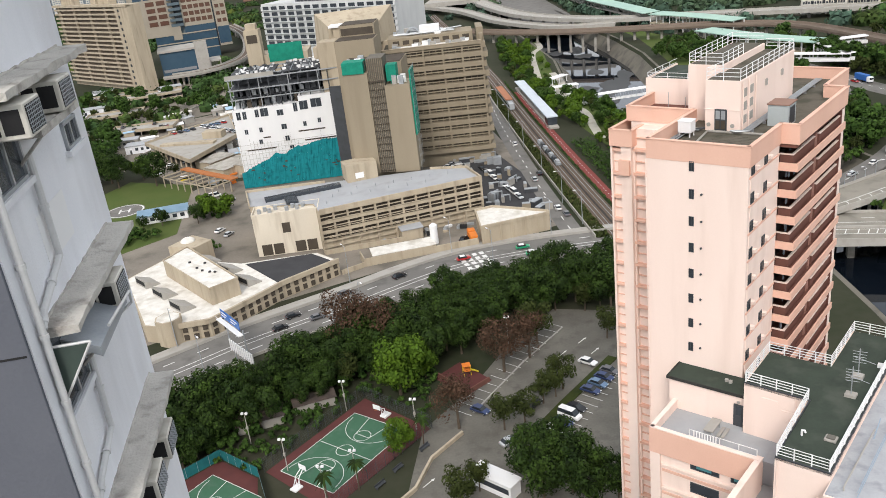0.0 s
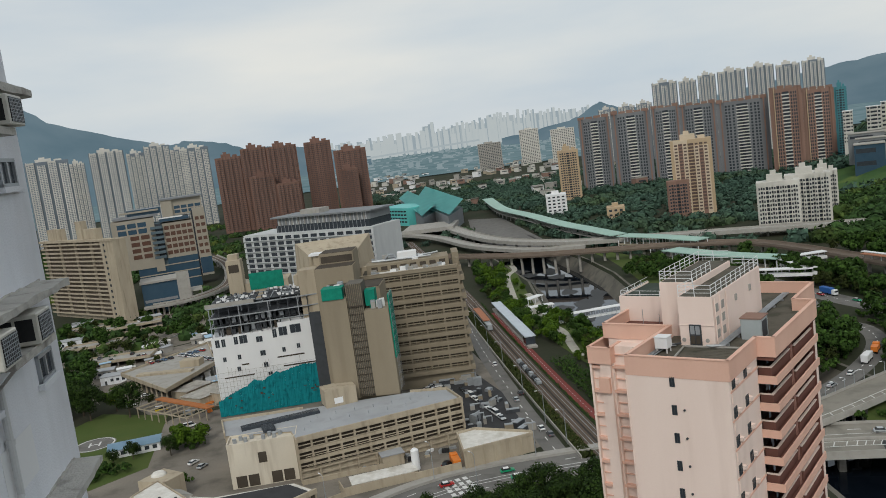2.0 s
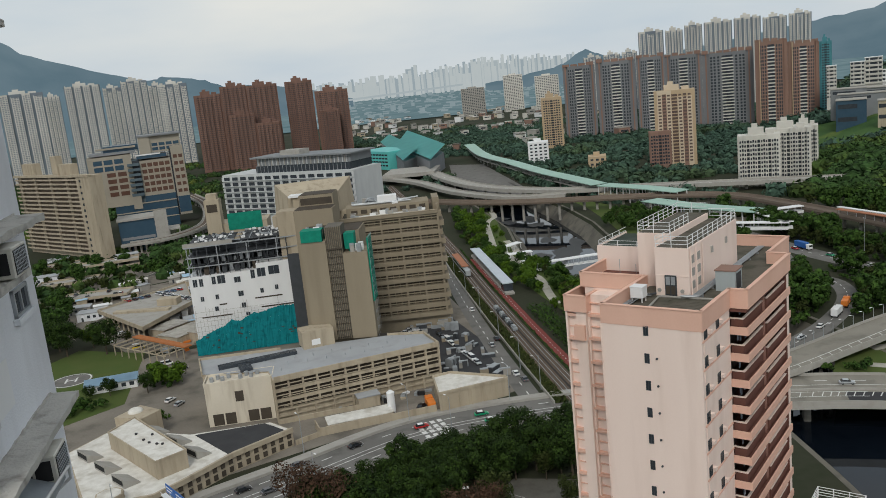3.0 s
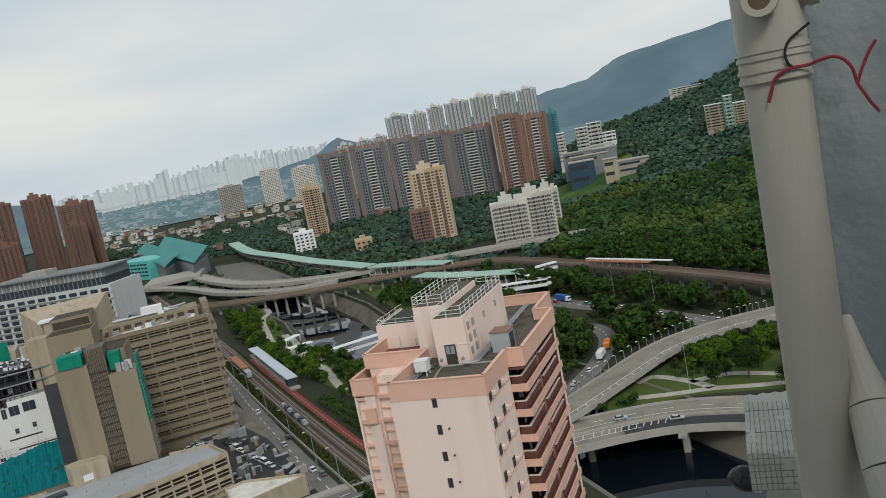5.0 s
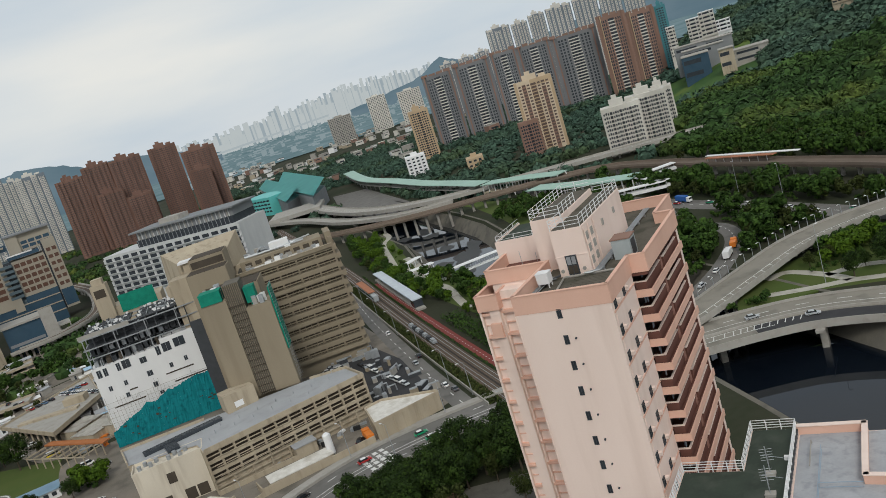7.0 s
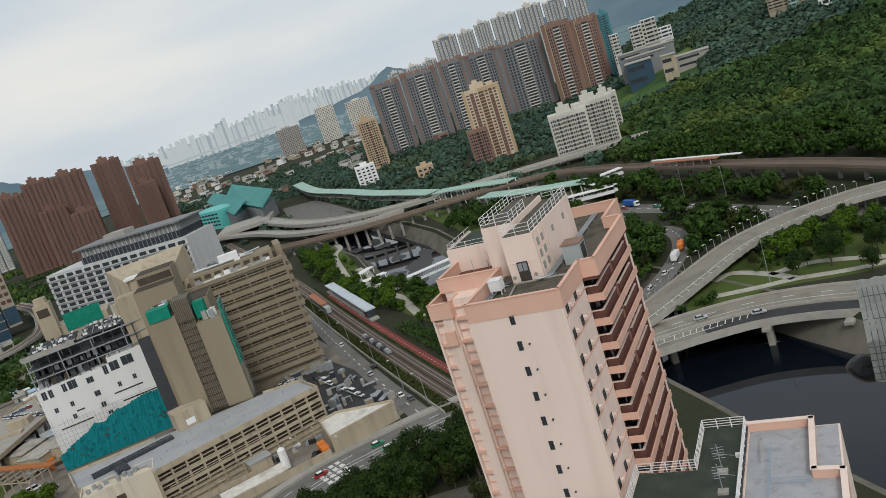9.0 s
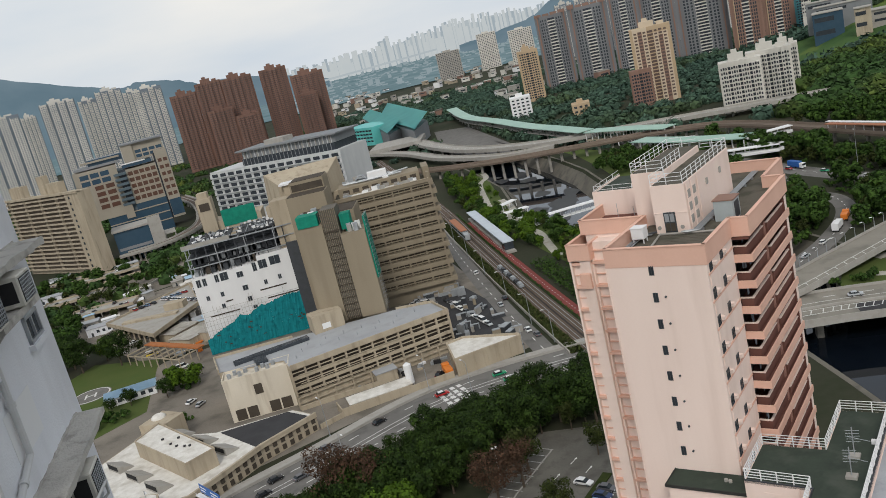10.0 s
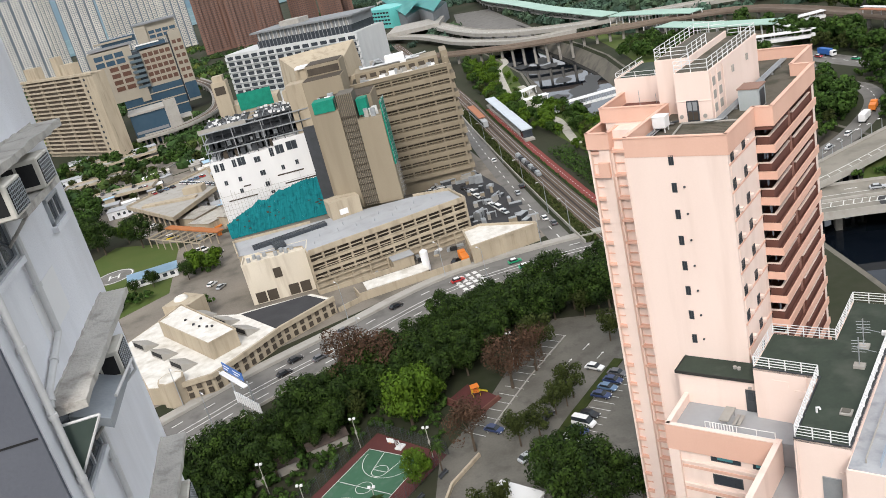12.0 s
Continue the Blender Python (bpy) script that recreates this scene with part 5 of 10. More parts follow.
    for x0, x1, y0, y1 in ((1, 19, 2, 26), (22, 44, 4, 28)):
        n = 9
        for j in range(n):
            y = y0 + (y1 - y0) * j / n
            one("roof_panel", x0, x1, y, y + (y1 - y0) / n * 0.5, 44.8, 45.2, DARKSTEEL, e, "dark roof panel row")
            one("roof_gap", x0, x1, y + (y1 - y0) / n * 0.55, y + (y1 - y0) / n * 0.9, 44.5, 44.7, BEIGE_D, e)
            x = x0 + 0.3
            while x < x1 - 1.2:
                w = rng.uniform(0.6, 1.6)
                if rng.random() < 0.5:
                    one("roof_unit", x, x + w, y + 0.1, y + rng.uniform(0.7, 1.5), 45.2, 45.2 + rng.uniform(0.3, 0.9), rng.choice([WHITE, WHITE, STEEL, DARKSTEEL]), e)
                x += w + rng.uniform(0.4, 1.1)
        for i in range(3):
            one("roof_pipe", x0 + (x1 - x0) * (i + 0.5) / 3, x0 + (x1 - x0) * (i + 0.5) / 3 + 0.25, y0, y1, 45.3, 45.55, STEEL, e)
    one("roof_hoarding", -0.5, 19, 1.2, 1.4, 44.4, 46.2, CONC_L, e)
    one("hoist_cage", 45.2, 47.0, 0, 2, 0, 44, STEEL, e)
    for k in range(15):
        one("hoist_tie", 44.9, 47.2, -0.1, 2.1, k * 3, k * 3 + 0.2, DARKSTEEL, e)
    # low walled yard building
    e = thing("store_house", 0, 0, 0, 0, "low cream wedge-shaped store with a stained pale roof", "building")
    foot = [(-35.3, 239.5), (-14.4, 249.5), (-15.2, 251.3), (-33.5, 258), (-38.9, 255)]
    bm = bmesh.new()
    prism(bm, foot, 0, 5.5)
    part("body", bm, CREAM, e)
    bm = bmesh.new()
    prism(bm, [(x * 0.97 - 0.8, y * 0.998 + 0.5) for x, y in foot], 5.5, 5.6)
    part("roof", bm, ROOF_W, e)
    for a, b in zip(foot, foot[1:] + foot[:1]):
        bm = bmesh.new()
        strip(bm, [Vector((*a, 5.4)), Vector((*b, 5.4))], -0.25, 0.25, 0, 0.9)
        part("parapet", bm, CREAM, e)
    for k in range(5):
        p = Vector((-35.3, 239.5, 0)).lerp(Vector((-14.4, 249.5, 0)), (k + 0.6) / 5.6)
        one("pilaster", p.x - 0.2, p.x + 0.2, p.y - 0.35, p.y + 0.2, 0, 5.4, CREAM, e)


clinic()


def street_house():
    e = thing("street_building", -76, 221, 0, 0, "low rambling cream building with stained white roofs", "building")
    bm = bmesh.new()
    foot = [(-0.5, -0.5), (-13, -15), (-21, -29.5), (-26, -37.5), (-36, -41), (-44, -39.5), (-66, -9), (-60, 7), (-32, 0), (-9, 6)]
    prism(bm, foot, 0, 4.9)
    part("body", bm, CREAM, e)
    bm = bmesh.new()
    prism(bm, [(x * 0.985 - 0.4, y * 0.985 - 0.2) for x, y in foot], 4.9, 5.0)
    part("roof", bm, ROOF_W, e, "stained white roof coating")
    return e


street_house()


# ---------------------------------------------------------------- towers near and far
def tower(name, x, y, yaw, w, d, h, material, label, group, floors=None, bays=3, base=0.0, win=GLASS_D, crown=True, bay_deep=2.6, trim=None, bars=None, slot=None, core=None, cap=None):
    """A high-rise: core with projecting bays, dark slots between them, windows on each storey, roof houses."""
    e = thing(name, x, y, base, yaw, label, "tower block", group)
    rng = random.Random(round(x * 7 + y))
    bm = bmesh.new()
    box(bm, -w / 2, w / 2, bay_deep, d, 0, h)
    part("core", bm, core or material, e)
    step = w / bays
    rows, light = [], []
    floors = floors or max(6, int(h / 3.0))
    fh = h / floors
    for b in range(bays):
        cx = -w / 2 + (b + 0.5) * step
        bw = step * 0.7
        hh = h - (rng.choice([0, 1, 2]) * fh if b % 2 else 0)
        bm = bmesh.new()
        o, i = bw / 2, bw * 0.15
        prism(bm, [(cx - o, 0), (cx - i, 0), (cx - i, 1.3), (cx + i, 1.3), (cx + i, 0), (cx + o, 0), (cx + o, bay_deep + 0.5), (cx - o, bay_deep + 0.5)], 0, hh)
        part("bay", bm, material, e)
        if slot:
            bm = bmesh.new()
            box(bm, cx - i + 0.02, cx + i - 0.02, 0.9, 1.4, 0, hh - fh)
            part("recess", bm, slot, e)
        if trim:
            bm = bmesh.new()
            box(bm, cx - bw / 2 - 0.5, cx - bw / 2 + 0.6, -0.2, bay_deep, 0, hh + 1.5)
            part("edge_strip", bm, trim, e)
        for k in range(1, floors - 1):
            z = k * fh
            for u in ((-0.32, 0.32) if bw < 15 else (-0.45, -0.36, -0.25, 0.25, 0.36, 0.45)):
                half = 0.1 if bw < 15 else 0.028
                rows.append((cx + bw * (u - half), cx + bw * (u + half), -0.12, 0.1, z + 0.9, z + fh - 0.6))
            rows.append((cx - bw * 0.12, cx + bw * 0.12, 0.75, 1.0, z + 1.0, z + fh - 0.3))
            if bars:
                light.append((cx - bw * 0.17, cx + bw * 0.17, -0.5, 0.6, z, z + fh * 0.36))
            if b < bays - 1:
                rows.append((cx + bw / 2 + 0.2, cx + step - bw / 2 - 0.2, bay_deep - 0.1, bay_deep + 0.1, z + 0.5, z + fh - 0.5))
    for k in range(1, floors - 1):
        z = k * fh
        for s in (-1, 1):
            for q in (0.3, 0.5, 0.7, 0.88):
                xx = s * w / 2
                rows.append((xx - 0.1, xx + 0.1, d * q - 1.0, d * q + 1.0, z + 0.9, z + fh - 0.7))
    boxes("window", rows, win, e, "dark window openings", kind="stuff")
    if light:
        boxes("balcony", light, bars, e, "pale balcony fronts", kind="stuff")
    if cap:
        for b in range(max(3, int(w / 9))):
            x0 = -w / 2 + b * w / max(3, int(w / 9))
            one("roof_parapet", x0, x0 + w / max(3, int(w / 9)) * 0.86, 1.0, d * 0.8, h - 0.5, h + rng.uniform(1.5, 5.0), cap, e, "brown roof parapet")
        for q in (-0.42, 0.42):
            one("corner_rib", w * q - 0.9, w * q + 0.9, bay_deep - 1.4, bay_deep + 0.1, 0, h, cap, e)
    if crown:
        bm = bmesh.new()
        box(bm, -w * 0.25, w * 0.12, d * 0.25, d * 0.7, h, h + 5)
        box(bm, w * 0.18, w * 0.36, d * 0.3, d * 0.6, h, h + 3)
        box(bm, -w * 0.16, -w * 0.02, d * 0.35, d * 0.55, h + 5, h + 8)
        part("roof_house", bm, material, e)
    return e


def polar(az, dist):
    return dist * math.sin(radians(az)), dist * math.cos(radians(az))


def tower_at(name, az0, az1, dist, el_top, material, label, group, base=0.0, depth=22, bays=3, **k):
    x0, y0 = polar(az0, dist)
    x1, y1 = polar(az1, dist)
    w = math.hypot(x1 - x0, y1 - y0)
    h = EYE + dist * math.tan(radians(el_top)) - base
    return tower(name, (x0 + x1) / 2, (y0 + y1) / 2, -(az0 + az1) / 2, w, depth, h, material, label, group, base=base, bays=bays, **k)


# russet towers, white towers on the valley's edge
for a0, a1, el in ((-22.3, -20.6, 0.6), (-20.6, -18.9, 1.0), (-19.0, -16.9, 0.9)):
    tower_at("brown_tower", a0, a1, 1290, el, BROWN, "dark red-brown tiled residential tower", "brown towers", depth=30, win=BROWN_W)
for a0, a1, el in ((-20.3, -18.6, -0.9), (-18.6, -17.0, -1.6)):
    tower_at("brown_tower", a0, a1, 1255, el, BROWN, "dark red-brown tiled residential tower", "brown towers", depth=30, win=BROWN_W)
for a0, a1, el in ((-16.4, -14.6, 0.9), (-14.5, -12.3, 0.1)):
    tower_at("brown_tower", a0, a1, 1330, el, BROWN, "dark red-brown tiled residential tower", "brown towers", depth=30, win=BROWN_W)
tower_at("brown_tower", -14.3, -13.0, 1300, -1.2, BROWN, "dark red-brown tiled residential tower", "brown towers", depth=20, win=BROWN_W)
for a0, a1, el in ((-36.5, -34.0, 1.5), (-33.6, -31.1, 1.75), (-31.1, -30.2, 1.4), (-29.9, -27.8, 1.9), (-27.7, -26.6, 1.6), (-26.6, -25.0, 1.9), (-25.0, -23.9, 1.5), (-24.3, -22.6, 1.5)):
    tower_at("white_tower", a0, a1, 1580, el, PALEW, "off-white residential tower with many windows", "white towers", depth=34, bays=4, trim=PALEW, slot=PALEW, core=BLUEGREY, win=BLUEGREY)
for a0, a1, el in ((2.2, 4.3, 0.0), (4.4, 6.9, 0.05), (7.0, 8.8, 0.1), (8.8, 11.1, 0.0), (11.1, 14.2, -0.1)):
    tower_at("grey_tower", a0, a1, 1180, el, GREYT, "slab-like grey-brown residential tower", "grey towers", depth=26, bays=1, floors=24, bars=PALEW, slot=GLASS_D, core=GREYT, cap=RUST, crown=False)
tower_at("russet_tower", 14.3, 16.2, 1150, 0.3, RUST, "russet brown residential tower", "russet towers", depth=26, bays=1, floors=24, bars=PALEW, trim=TANT, slot=GLASS_D, cap=RUST, crown=False)
tower_at("russet_tower", 16.2, 18.0, 1150, 0.0, RUST, "russet brown residential tower", "russet towers", depth=26, bays=1, floors=24, bars=PALEW, trim=TANT, slot=GLASS_D, cap=RUST, crown=False)
tower_at("teal_tower", 18.0, 18.7, 1150, -0.05, TEALT, "narrow teal clad tower end", "russet towers", depth=30, bays=1)
for a0, a1, el in ((7.2, 8.8, 1.7), (8.9, 10.0, 1.6), (10.1, 11.2, 1.8), (11.3, 13.0, 1.85), (13.1, 14.7, 1.9), (14.8, 16.2, 1.75), (16.3, 17.6, 1.8)):
    tower_at("pale_tower", a0, a1, 1560, el, PALEW, "tall pale residential tower behind the grey ones", "pale towers", depth=30, bays=3, slot=BLUEGREY, trim=PALEW, core=BLUEGREY, win=BLUEGREY)
for a0, a1, el in ((3.6, 4.8, 0.45), (4.9, 6.0, 0.5), (6.1, 7.1, 0.55)):
    tower_at("pale_tower", a0, a1, 1700, el, PALEW, "tall pale residential tower behind the grey ones", "pale towers", depth=30, bays=3, slot=BLUEGREY, trim=PALEW, core=BLUEGREY, win=BLUEGREY)
tower_at("tan_tower", 8.0, 10.6, 800, -2.2, PALETAN, "pale tan residential tower beside trees", "tan towers", depth=24, bays=2, slot=RUST, core=TANT, win=BROWN_W)
tower_at("tan_tower", 7.55, 9.0, 790, -4.8, RUST, "lower brown wing beside a tan tower", "tan towers", depth=14, bays=2, crown=False)
tower_at("tan_tower", 0.6, 2.0, 1080, -1.9, TANT, "slim tan tower with balconies", "tan towers", depth=20, bays=2)
tower_at("pale_block", 13.1, 15.7, 650, -5.5, PALEW, "mid-rise pale apartment block among trees", "pale blocks", depth=18, bays=4)
tower_at("pale_block", 14.8, 17.5, 668, -5.2, PALEW, "mid-rise pale apartment block among trees", "pale blocks", depth=18, bays=4)
tower_at("pale_block", 16.4, 17.9, 700, -5.1, PALEW, "mid-rise pale apartment block among trees", "pale blocks", depth=18, bays=3)


# tan darkened by the shade behind the balconies, put into the colour
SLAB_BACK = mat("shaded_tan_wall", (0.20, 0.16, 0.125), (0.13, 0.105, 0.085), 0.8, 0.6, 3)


def slab_block():
    e = thing("slab_block", -402, 606, 0, -32.7, "long tan slab block with balconies on every floor", "building")
    w, h = 112, 60
    one("body", 0, w, 2.6, 10, 0, h, CREAM, e)
    for k in range(18):
        z = 3.4 + k * 3.12
        one("balcony", 0, 94, 0, 0.3, z, z + 1.25, CREAM, e)
        one("balcony_floor", 0, 94, 0.3, 2.6, z, z + 0.25, CREAM, e)
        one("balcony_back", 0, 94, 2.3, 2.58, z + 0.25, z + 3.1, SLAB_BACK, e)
        for i in range(4):
            one("balcony_screen", 3 + i * 24, 6.5 + i * 24, 1.7, 2.4, z + 0.25, z + 3.0, CREAM, e)
    one("stair_wall", 94, w, 0, 2.6, 0, h, CREAM, e)
    for k in range(13):
        one("stair_window", 98, 100.2, -0.1, 0.1, 5 + k * 4.2, 6.8 + k * 4.2, GLASS_D, e)
    one("roof_edge", -0.5, w, -0.6, 3, h - 1, h + 0.6, CREAM, e)
    one("roof_house", 8, 26, 3.5, 9.5, h, h + 9, CREAM, e)
    one("roof_house", 66, 82, 3.5, 9.5, h, h + 8, CREAM, e)
    one("roof_house", 54, 62, 4, 9, h, h + 14, CREAM, e)


slab_block()


# ---------------------------------------------------------------- the near house: flank wall, ledges, air conditioners
def sash(parent, x0, x1, z0, z1, leaves=2, tilt=None):
    """An aluminium window let into the flank wall, seen from outside."""
    e = thing("window", (x0 + x1) / 2, 0, z0, 0)
    e.parent = parent
    w, h = x1 - x0, z1 - z0
    bm = bmesh.new()
    for a, b, c, d in ((-w / 2, w / 2, 0, 0.05), (-w / 2, w / 2, h - 0.05, h), (-w / 2, -w / 2 + 0.05, 0, h), (w / 2 - 0.05, w / 2, 0, h)):
        box(bm, a, b, -0.05, 0.03, c, d)
    for i in range(1, leaves):
        x = -w / 2 + w * i / leaves
        box(bm, x - 0.025, x + 0.025, -0.045, 0.03, 0.05, h - 0.05)
    part("window_frame", bm, STEEL, e)
    one("pane", -w / 2 + 0.05, w / 2 - 0.05, -0.012, 0.01, 0.05, h - 0.05, GLASS_D, e)
    one("window_sill", -w / 2 - 0.08, w / 2 + 0.08, -0.09, 0.02, -0.08, 0.0, OLDWHITE, e)
    return e


def window_cooler(x, y, z, yaw, w=0.62, d=0.5, h=0.4):
    e = thing("air_conditioner", x, y, z, yaw, "boxy white window air conditioner on a concrete shelf", "air conditioner", "air conditioners")
    one("casing", 0, w, -d, 0, 0, h, ACW, e, bevel=0.015)
    for a, b in ((0.06, 0.27), (0.31, 0.5)):
        one("side_vent", -0.006, 0.004, -d + a, -d + min(b, d - 0.04), 0.06, h - 0.06, BLACK, e, "dark louvred side vent")
    one("coil_grille", 0.04, w - 0.04, -d - 0.006, -d + 0.004, 0.04, h - 0.04, BLACK, e, "dark condenser grille")
    for k in range(7):
        bm = bmesh.new()
        rod(bm, (0.04, -d - 0.012, 0.07 + k * 0.045), (w - 0.04, -d - 0.012, 0.07 + k * 0.045), 0.006, 4)
        part("grille_wire", bm, STEEL, e)
    for k in range(9):
        bm = bmesh.new()
        rod(bm, (0.06 + k * 0.062, -d - 0.014, 0.04), (0.06 + k * 0.062, -d - 0.014, h - 0.04), 0.005, 4)
        part("grille_wire", bm, STEEL, e)
    return e


ACW = mat("aged_white_enamel", (0.60, 0.58, 0.52), (0.50, 0.48, 0.43), 0.5, 3, 20, 0.05, stain=(0.36, 0.33, 0.28, 4.0))
BLACK = mat("black_void", (0.02, 0.02, 0.022), (0.03, 0.03, 0.03), 0.7, 3, 20, 0.1)
GREENGLASS = mat("green_tinted_glass", (0.10, 0.14, 0.12), (0.13, 0.17, 0.15), 0.2, 1, 8, 0)
ZINC = mat("grey_sheet_metal", (0.38, 0.41, 0.44), (0.30, 0.33, 0.36), 0.55, 2.5, 20, 0.1, metal=0.3)
WPIPE = mat("white_drain_pipe", (0.62, 0.62, 0.62), (0.52, 0.52, 0.52), 0.5, 3, 25, 0.05)


def wall_point(x, y, z):
    a = radians(108.4)
    return Vector((-6.47 + x * math.cos(a) - y * math.sin(a), 7.73 + x * math.sin(a) + y * math.cos(a), z))


def flank_house():
    e = thing("neighbour_wing", -6.47, 7.73, 0, 108.4, "weathered white flank wall of a tower with concrete ledges", "apartment building")
    # the wall is one plane pierced by windows on each floor
    bm = bmesh.new()
    box(bm, -0.30, 4.27, 0.0, 6.0, -0.2, 106)
    part("wall", bm, OLDWHITE, e, "flaking white painted flank wall")
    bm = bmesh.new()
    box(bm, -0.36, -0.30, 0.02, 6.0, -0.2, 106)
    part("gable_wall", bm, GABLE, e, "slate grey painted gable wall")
    for z in (98.55, 95.75, 92.95, 90.15):
        one("wall_joint", -0.368, -0.358, 0.05, 6.0, z, z + 0.025, BLACK, e)
    rng = random.Random(3)
    for k in range(8):
        z = 104.25 - 2.8 * k
        bm = bmesh.new()
        n = 16
        rows = []
        for i in range(n + 1):
            x = 0.12 + 3.78 * i / n
            o = -0.42 + rng.uniform(-0.012, 0.012)
            rows.append([bm.verts.new(p) for p in ((x, 0.0, z + 0.02), (x, o, z + rng.uniform(-0.01, 0.01)), (x, o + 0.005, z - 0.1 + rng.uniform(-0.012, 0.012)), (x, 0.0, z - 0.13))])
        for a, b in zip(rows, rows[1:]):
            for j in range(4):
                bm.faces.new((a[j], a[(j + 1) % 4], b[(j + 1) % 4], b[j]))
        bm.faces.new(rows[0][::-1])
        bm.faces.new(rows[-1])
        part("ledge", bm, LEDGE, e, "stained concrete ledge")
        bm = bmesh.new()
        strip(bm, [Vector((x, -0.012, z + 0.03 + rng.uniform(-0.012, 0.012))) for x in np.linspace(0.15, 3.9, 30)], -0.012, 0.012, -0.02, 0.012)
        part("joint_filler", bm, LEDGE, e)
    for k in range(6):
        z = 102.6 - 2.8 * k
        sash(e, 0.12, 1.18, z - 2.35 - (2.8 if k > 20 else 0), z - 1.15, 2)
        if k != 2:
            sash(e, 3.0, 3.72, z - 2.5, z - 2.1, 2)
    # repaired patch of paint
    one("paint_patch", 1.05, 2.3, -0.004, 0.0, 96.3, 96.95, WHITE, e, "fresh white paint patch")
    # concrete shelves below the coolers
    for k in range(5):
        z = 98.06 + 2.8 - 2.8 * k
        bm = bmesh.new()
        box(bm, 0.9, 2.7, -0.42, 0.0, z - 0.1, z)
        part("cooler_shelf", bm, LEDGE, e)
        bm = bmesh.new()
        rod(bm, (1.1, 0, z - 0.45), (1.1, -0.36, z - 0.1), 0.022, 5)
        part("bracket", bm, LEDGE, e)
    # drain pipes
    for pts in (((-0.03, -0.07, 108), (-0.03, -0.07, 62)), ((1.27, -0.07, 97.7), (1.27, -0.07, 96.35), (0.2, -0.07, 96.05), (0.02, -0.07, 95.9)),
                ((1.25, -0.07, 95.0), (1.2, -0.07, 93.75), (0.3, -0.07, 93.55), (0.0, -0.07, 93.4)), ((1.27, -0.07, 100.5), (1.27, -0.07, 99.15), (0.02, -0.07, 98.7))):
        bm = bmesh.new()
        tube(bm, pts, 0.045, 10)
        dp = part("drain_pipe", bm, WPIPE, e, "white painted drain pipe")
        for p, q in zip(pts, pts[1:]):
            a, b = Vector(p), Vector(q)
            for i in range(max(1, int((b - a).length / 0.9))):
                c = a.lerp(b, (i + 0.5) / max(1, int((b - a).length / 0.9)))
                bm = bmesh.new()
                d = (b - a).normalized() * 0.03
                rod(bm, c - d, c + d, 0.058, 10)
                part("pipe_clip", bm, WPIPE, dp)
    # sheet-metal hood and open casement under the middle ledge
    bm = bmesh.new()
    v = [bm.verts.new(p) for p in ((0.55, 0.0, 95.50), (2.2, 0.0, 95.50), (2.2, -0.46, 95.30), (0.55, -0.46, 95.30), (0.55, 0.0, 95.44), (2.2, 0.0, 95.44), (2.2, -0.46, 95.16), (0.55, -0.46, 95.16))]
    for f in ((0, 1, 2, 3), (7, 6, 5, 4), (3, 2, 6, 7), (0, 3, 7, 4), (1, 5, 6, 2)):
        bm.faces.new([v[i] for i in f])
    part("hood", bm, ZINC, e, "grey sheet-metal hood")
    bm = bmesh.new()
    tube(bm, [(0.9, -0.52, 95.42), (1.6, -0.55, 95.40), (2.1, -0.55, 95.36), (2.2, -0.52, 95.15), (2.1, -0.3, 95.0)], 0.022, 8)
    part("hose", bm, WPIPE, e)
    bm = bmesh.new()
    for pts in (((0.08, -0.02, 95.62), (0.08, -0.52, 95.62)), ((0.08, -0.52, 95.62), (0.08, -0.02, 94.85)), ((0.08, -0.02, 95.62), (0.08, -0.02, 94.85))):
        tube(bm, pts, 0.018, 6)
    part("casement_frame", bm, WPIPE, e)
    bm = bmesh.new()
    bm.faces.new([bm.verts.new(p) for p in ((0.08, -0.03, 95.6), (0.08, -0.5, 95.6), (0.08, -0.03, 94.88))])
    bmesh.ops.solidify(bm, geom=bm.faces[:], thickness=0.008)
    part("casement_pane", bm, GREENGLASS, e, "green tinted open casement pane")
    return e


flank_house()
for x, z in ((0.3, 98.08), (1.75, 98.08), (1.75, 95.28), (1.0, 92.44), (2.1, 92.44), (2.3, 100.88)):
    p = wall_point(x, 0, z)
    window_cooler(p.x, p.y, p.z, 108.4)

# ---------------------------------------------------------------- the camera's own house, its window jamb, drain pipe and covered unit
FOIL = mat("crinkled_foil_sheet", (0.82, 0.81, 0.76), (0.66, 0.65, 0.60), 0.5, 3, 25, 0.4)
SHEET = mat("grey_plastic_sheeting", (0.46, 0.49, 0.50), (0.30, 0.33, 0.35), 0.45, 2.5, 14, 0.3, streak=0.35, stain=(0.56, 0.58, 0.58, 3.0, 0.4))
sn, sl = SHEET.node_tree.nodes, SHEET.node_tree.links
weave = sn.new("ShaderNodeTexBrick")
weave.inputs["Scale"].default_value = 26.0
weave.inputs["Mortar Size"].default_value = 0.035
weave.inputs["Color1"].default_value, weave.inputs["Color2"].default_value, weave.inputs["Mortar"].default_value = (1, 1, 1, 1), (0.82, 0.86, 0.88, 1), (0.55, 0.58, 0.6, 1)
flat = sn.new("ShaderNodeMapping")
flat.inputs["Rotation"].default_value = (radians(90), 0, 0)
flat.inputs["Scale"].default_value = (1.5, 1.0, 1.5)
sl.new(sn["Geometry"].outputs["Position"], flat.inputs[0])
sl.new(flat.outputs[0], weave.inputs["Vector"])
tone = sn.new("ShaderNodeMix")
tone.data_type, tone.blend_type = "RGBA", "MULTIPLY"
tone.inputs["Factor"].default_value = 0.14
base = sn["Principled BSDF"].inputs["Base Color"]
sl.new(base.links[0].from_socket, tone.inputs["A"])
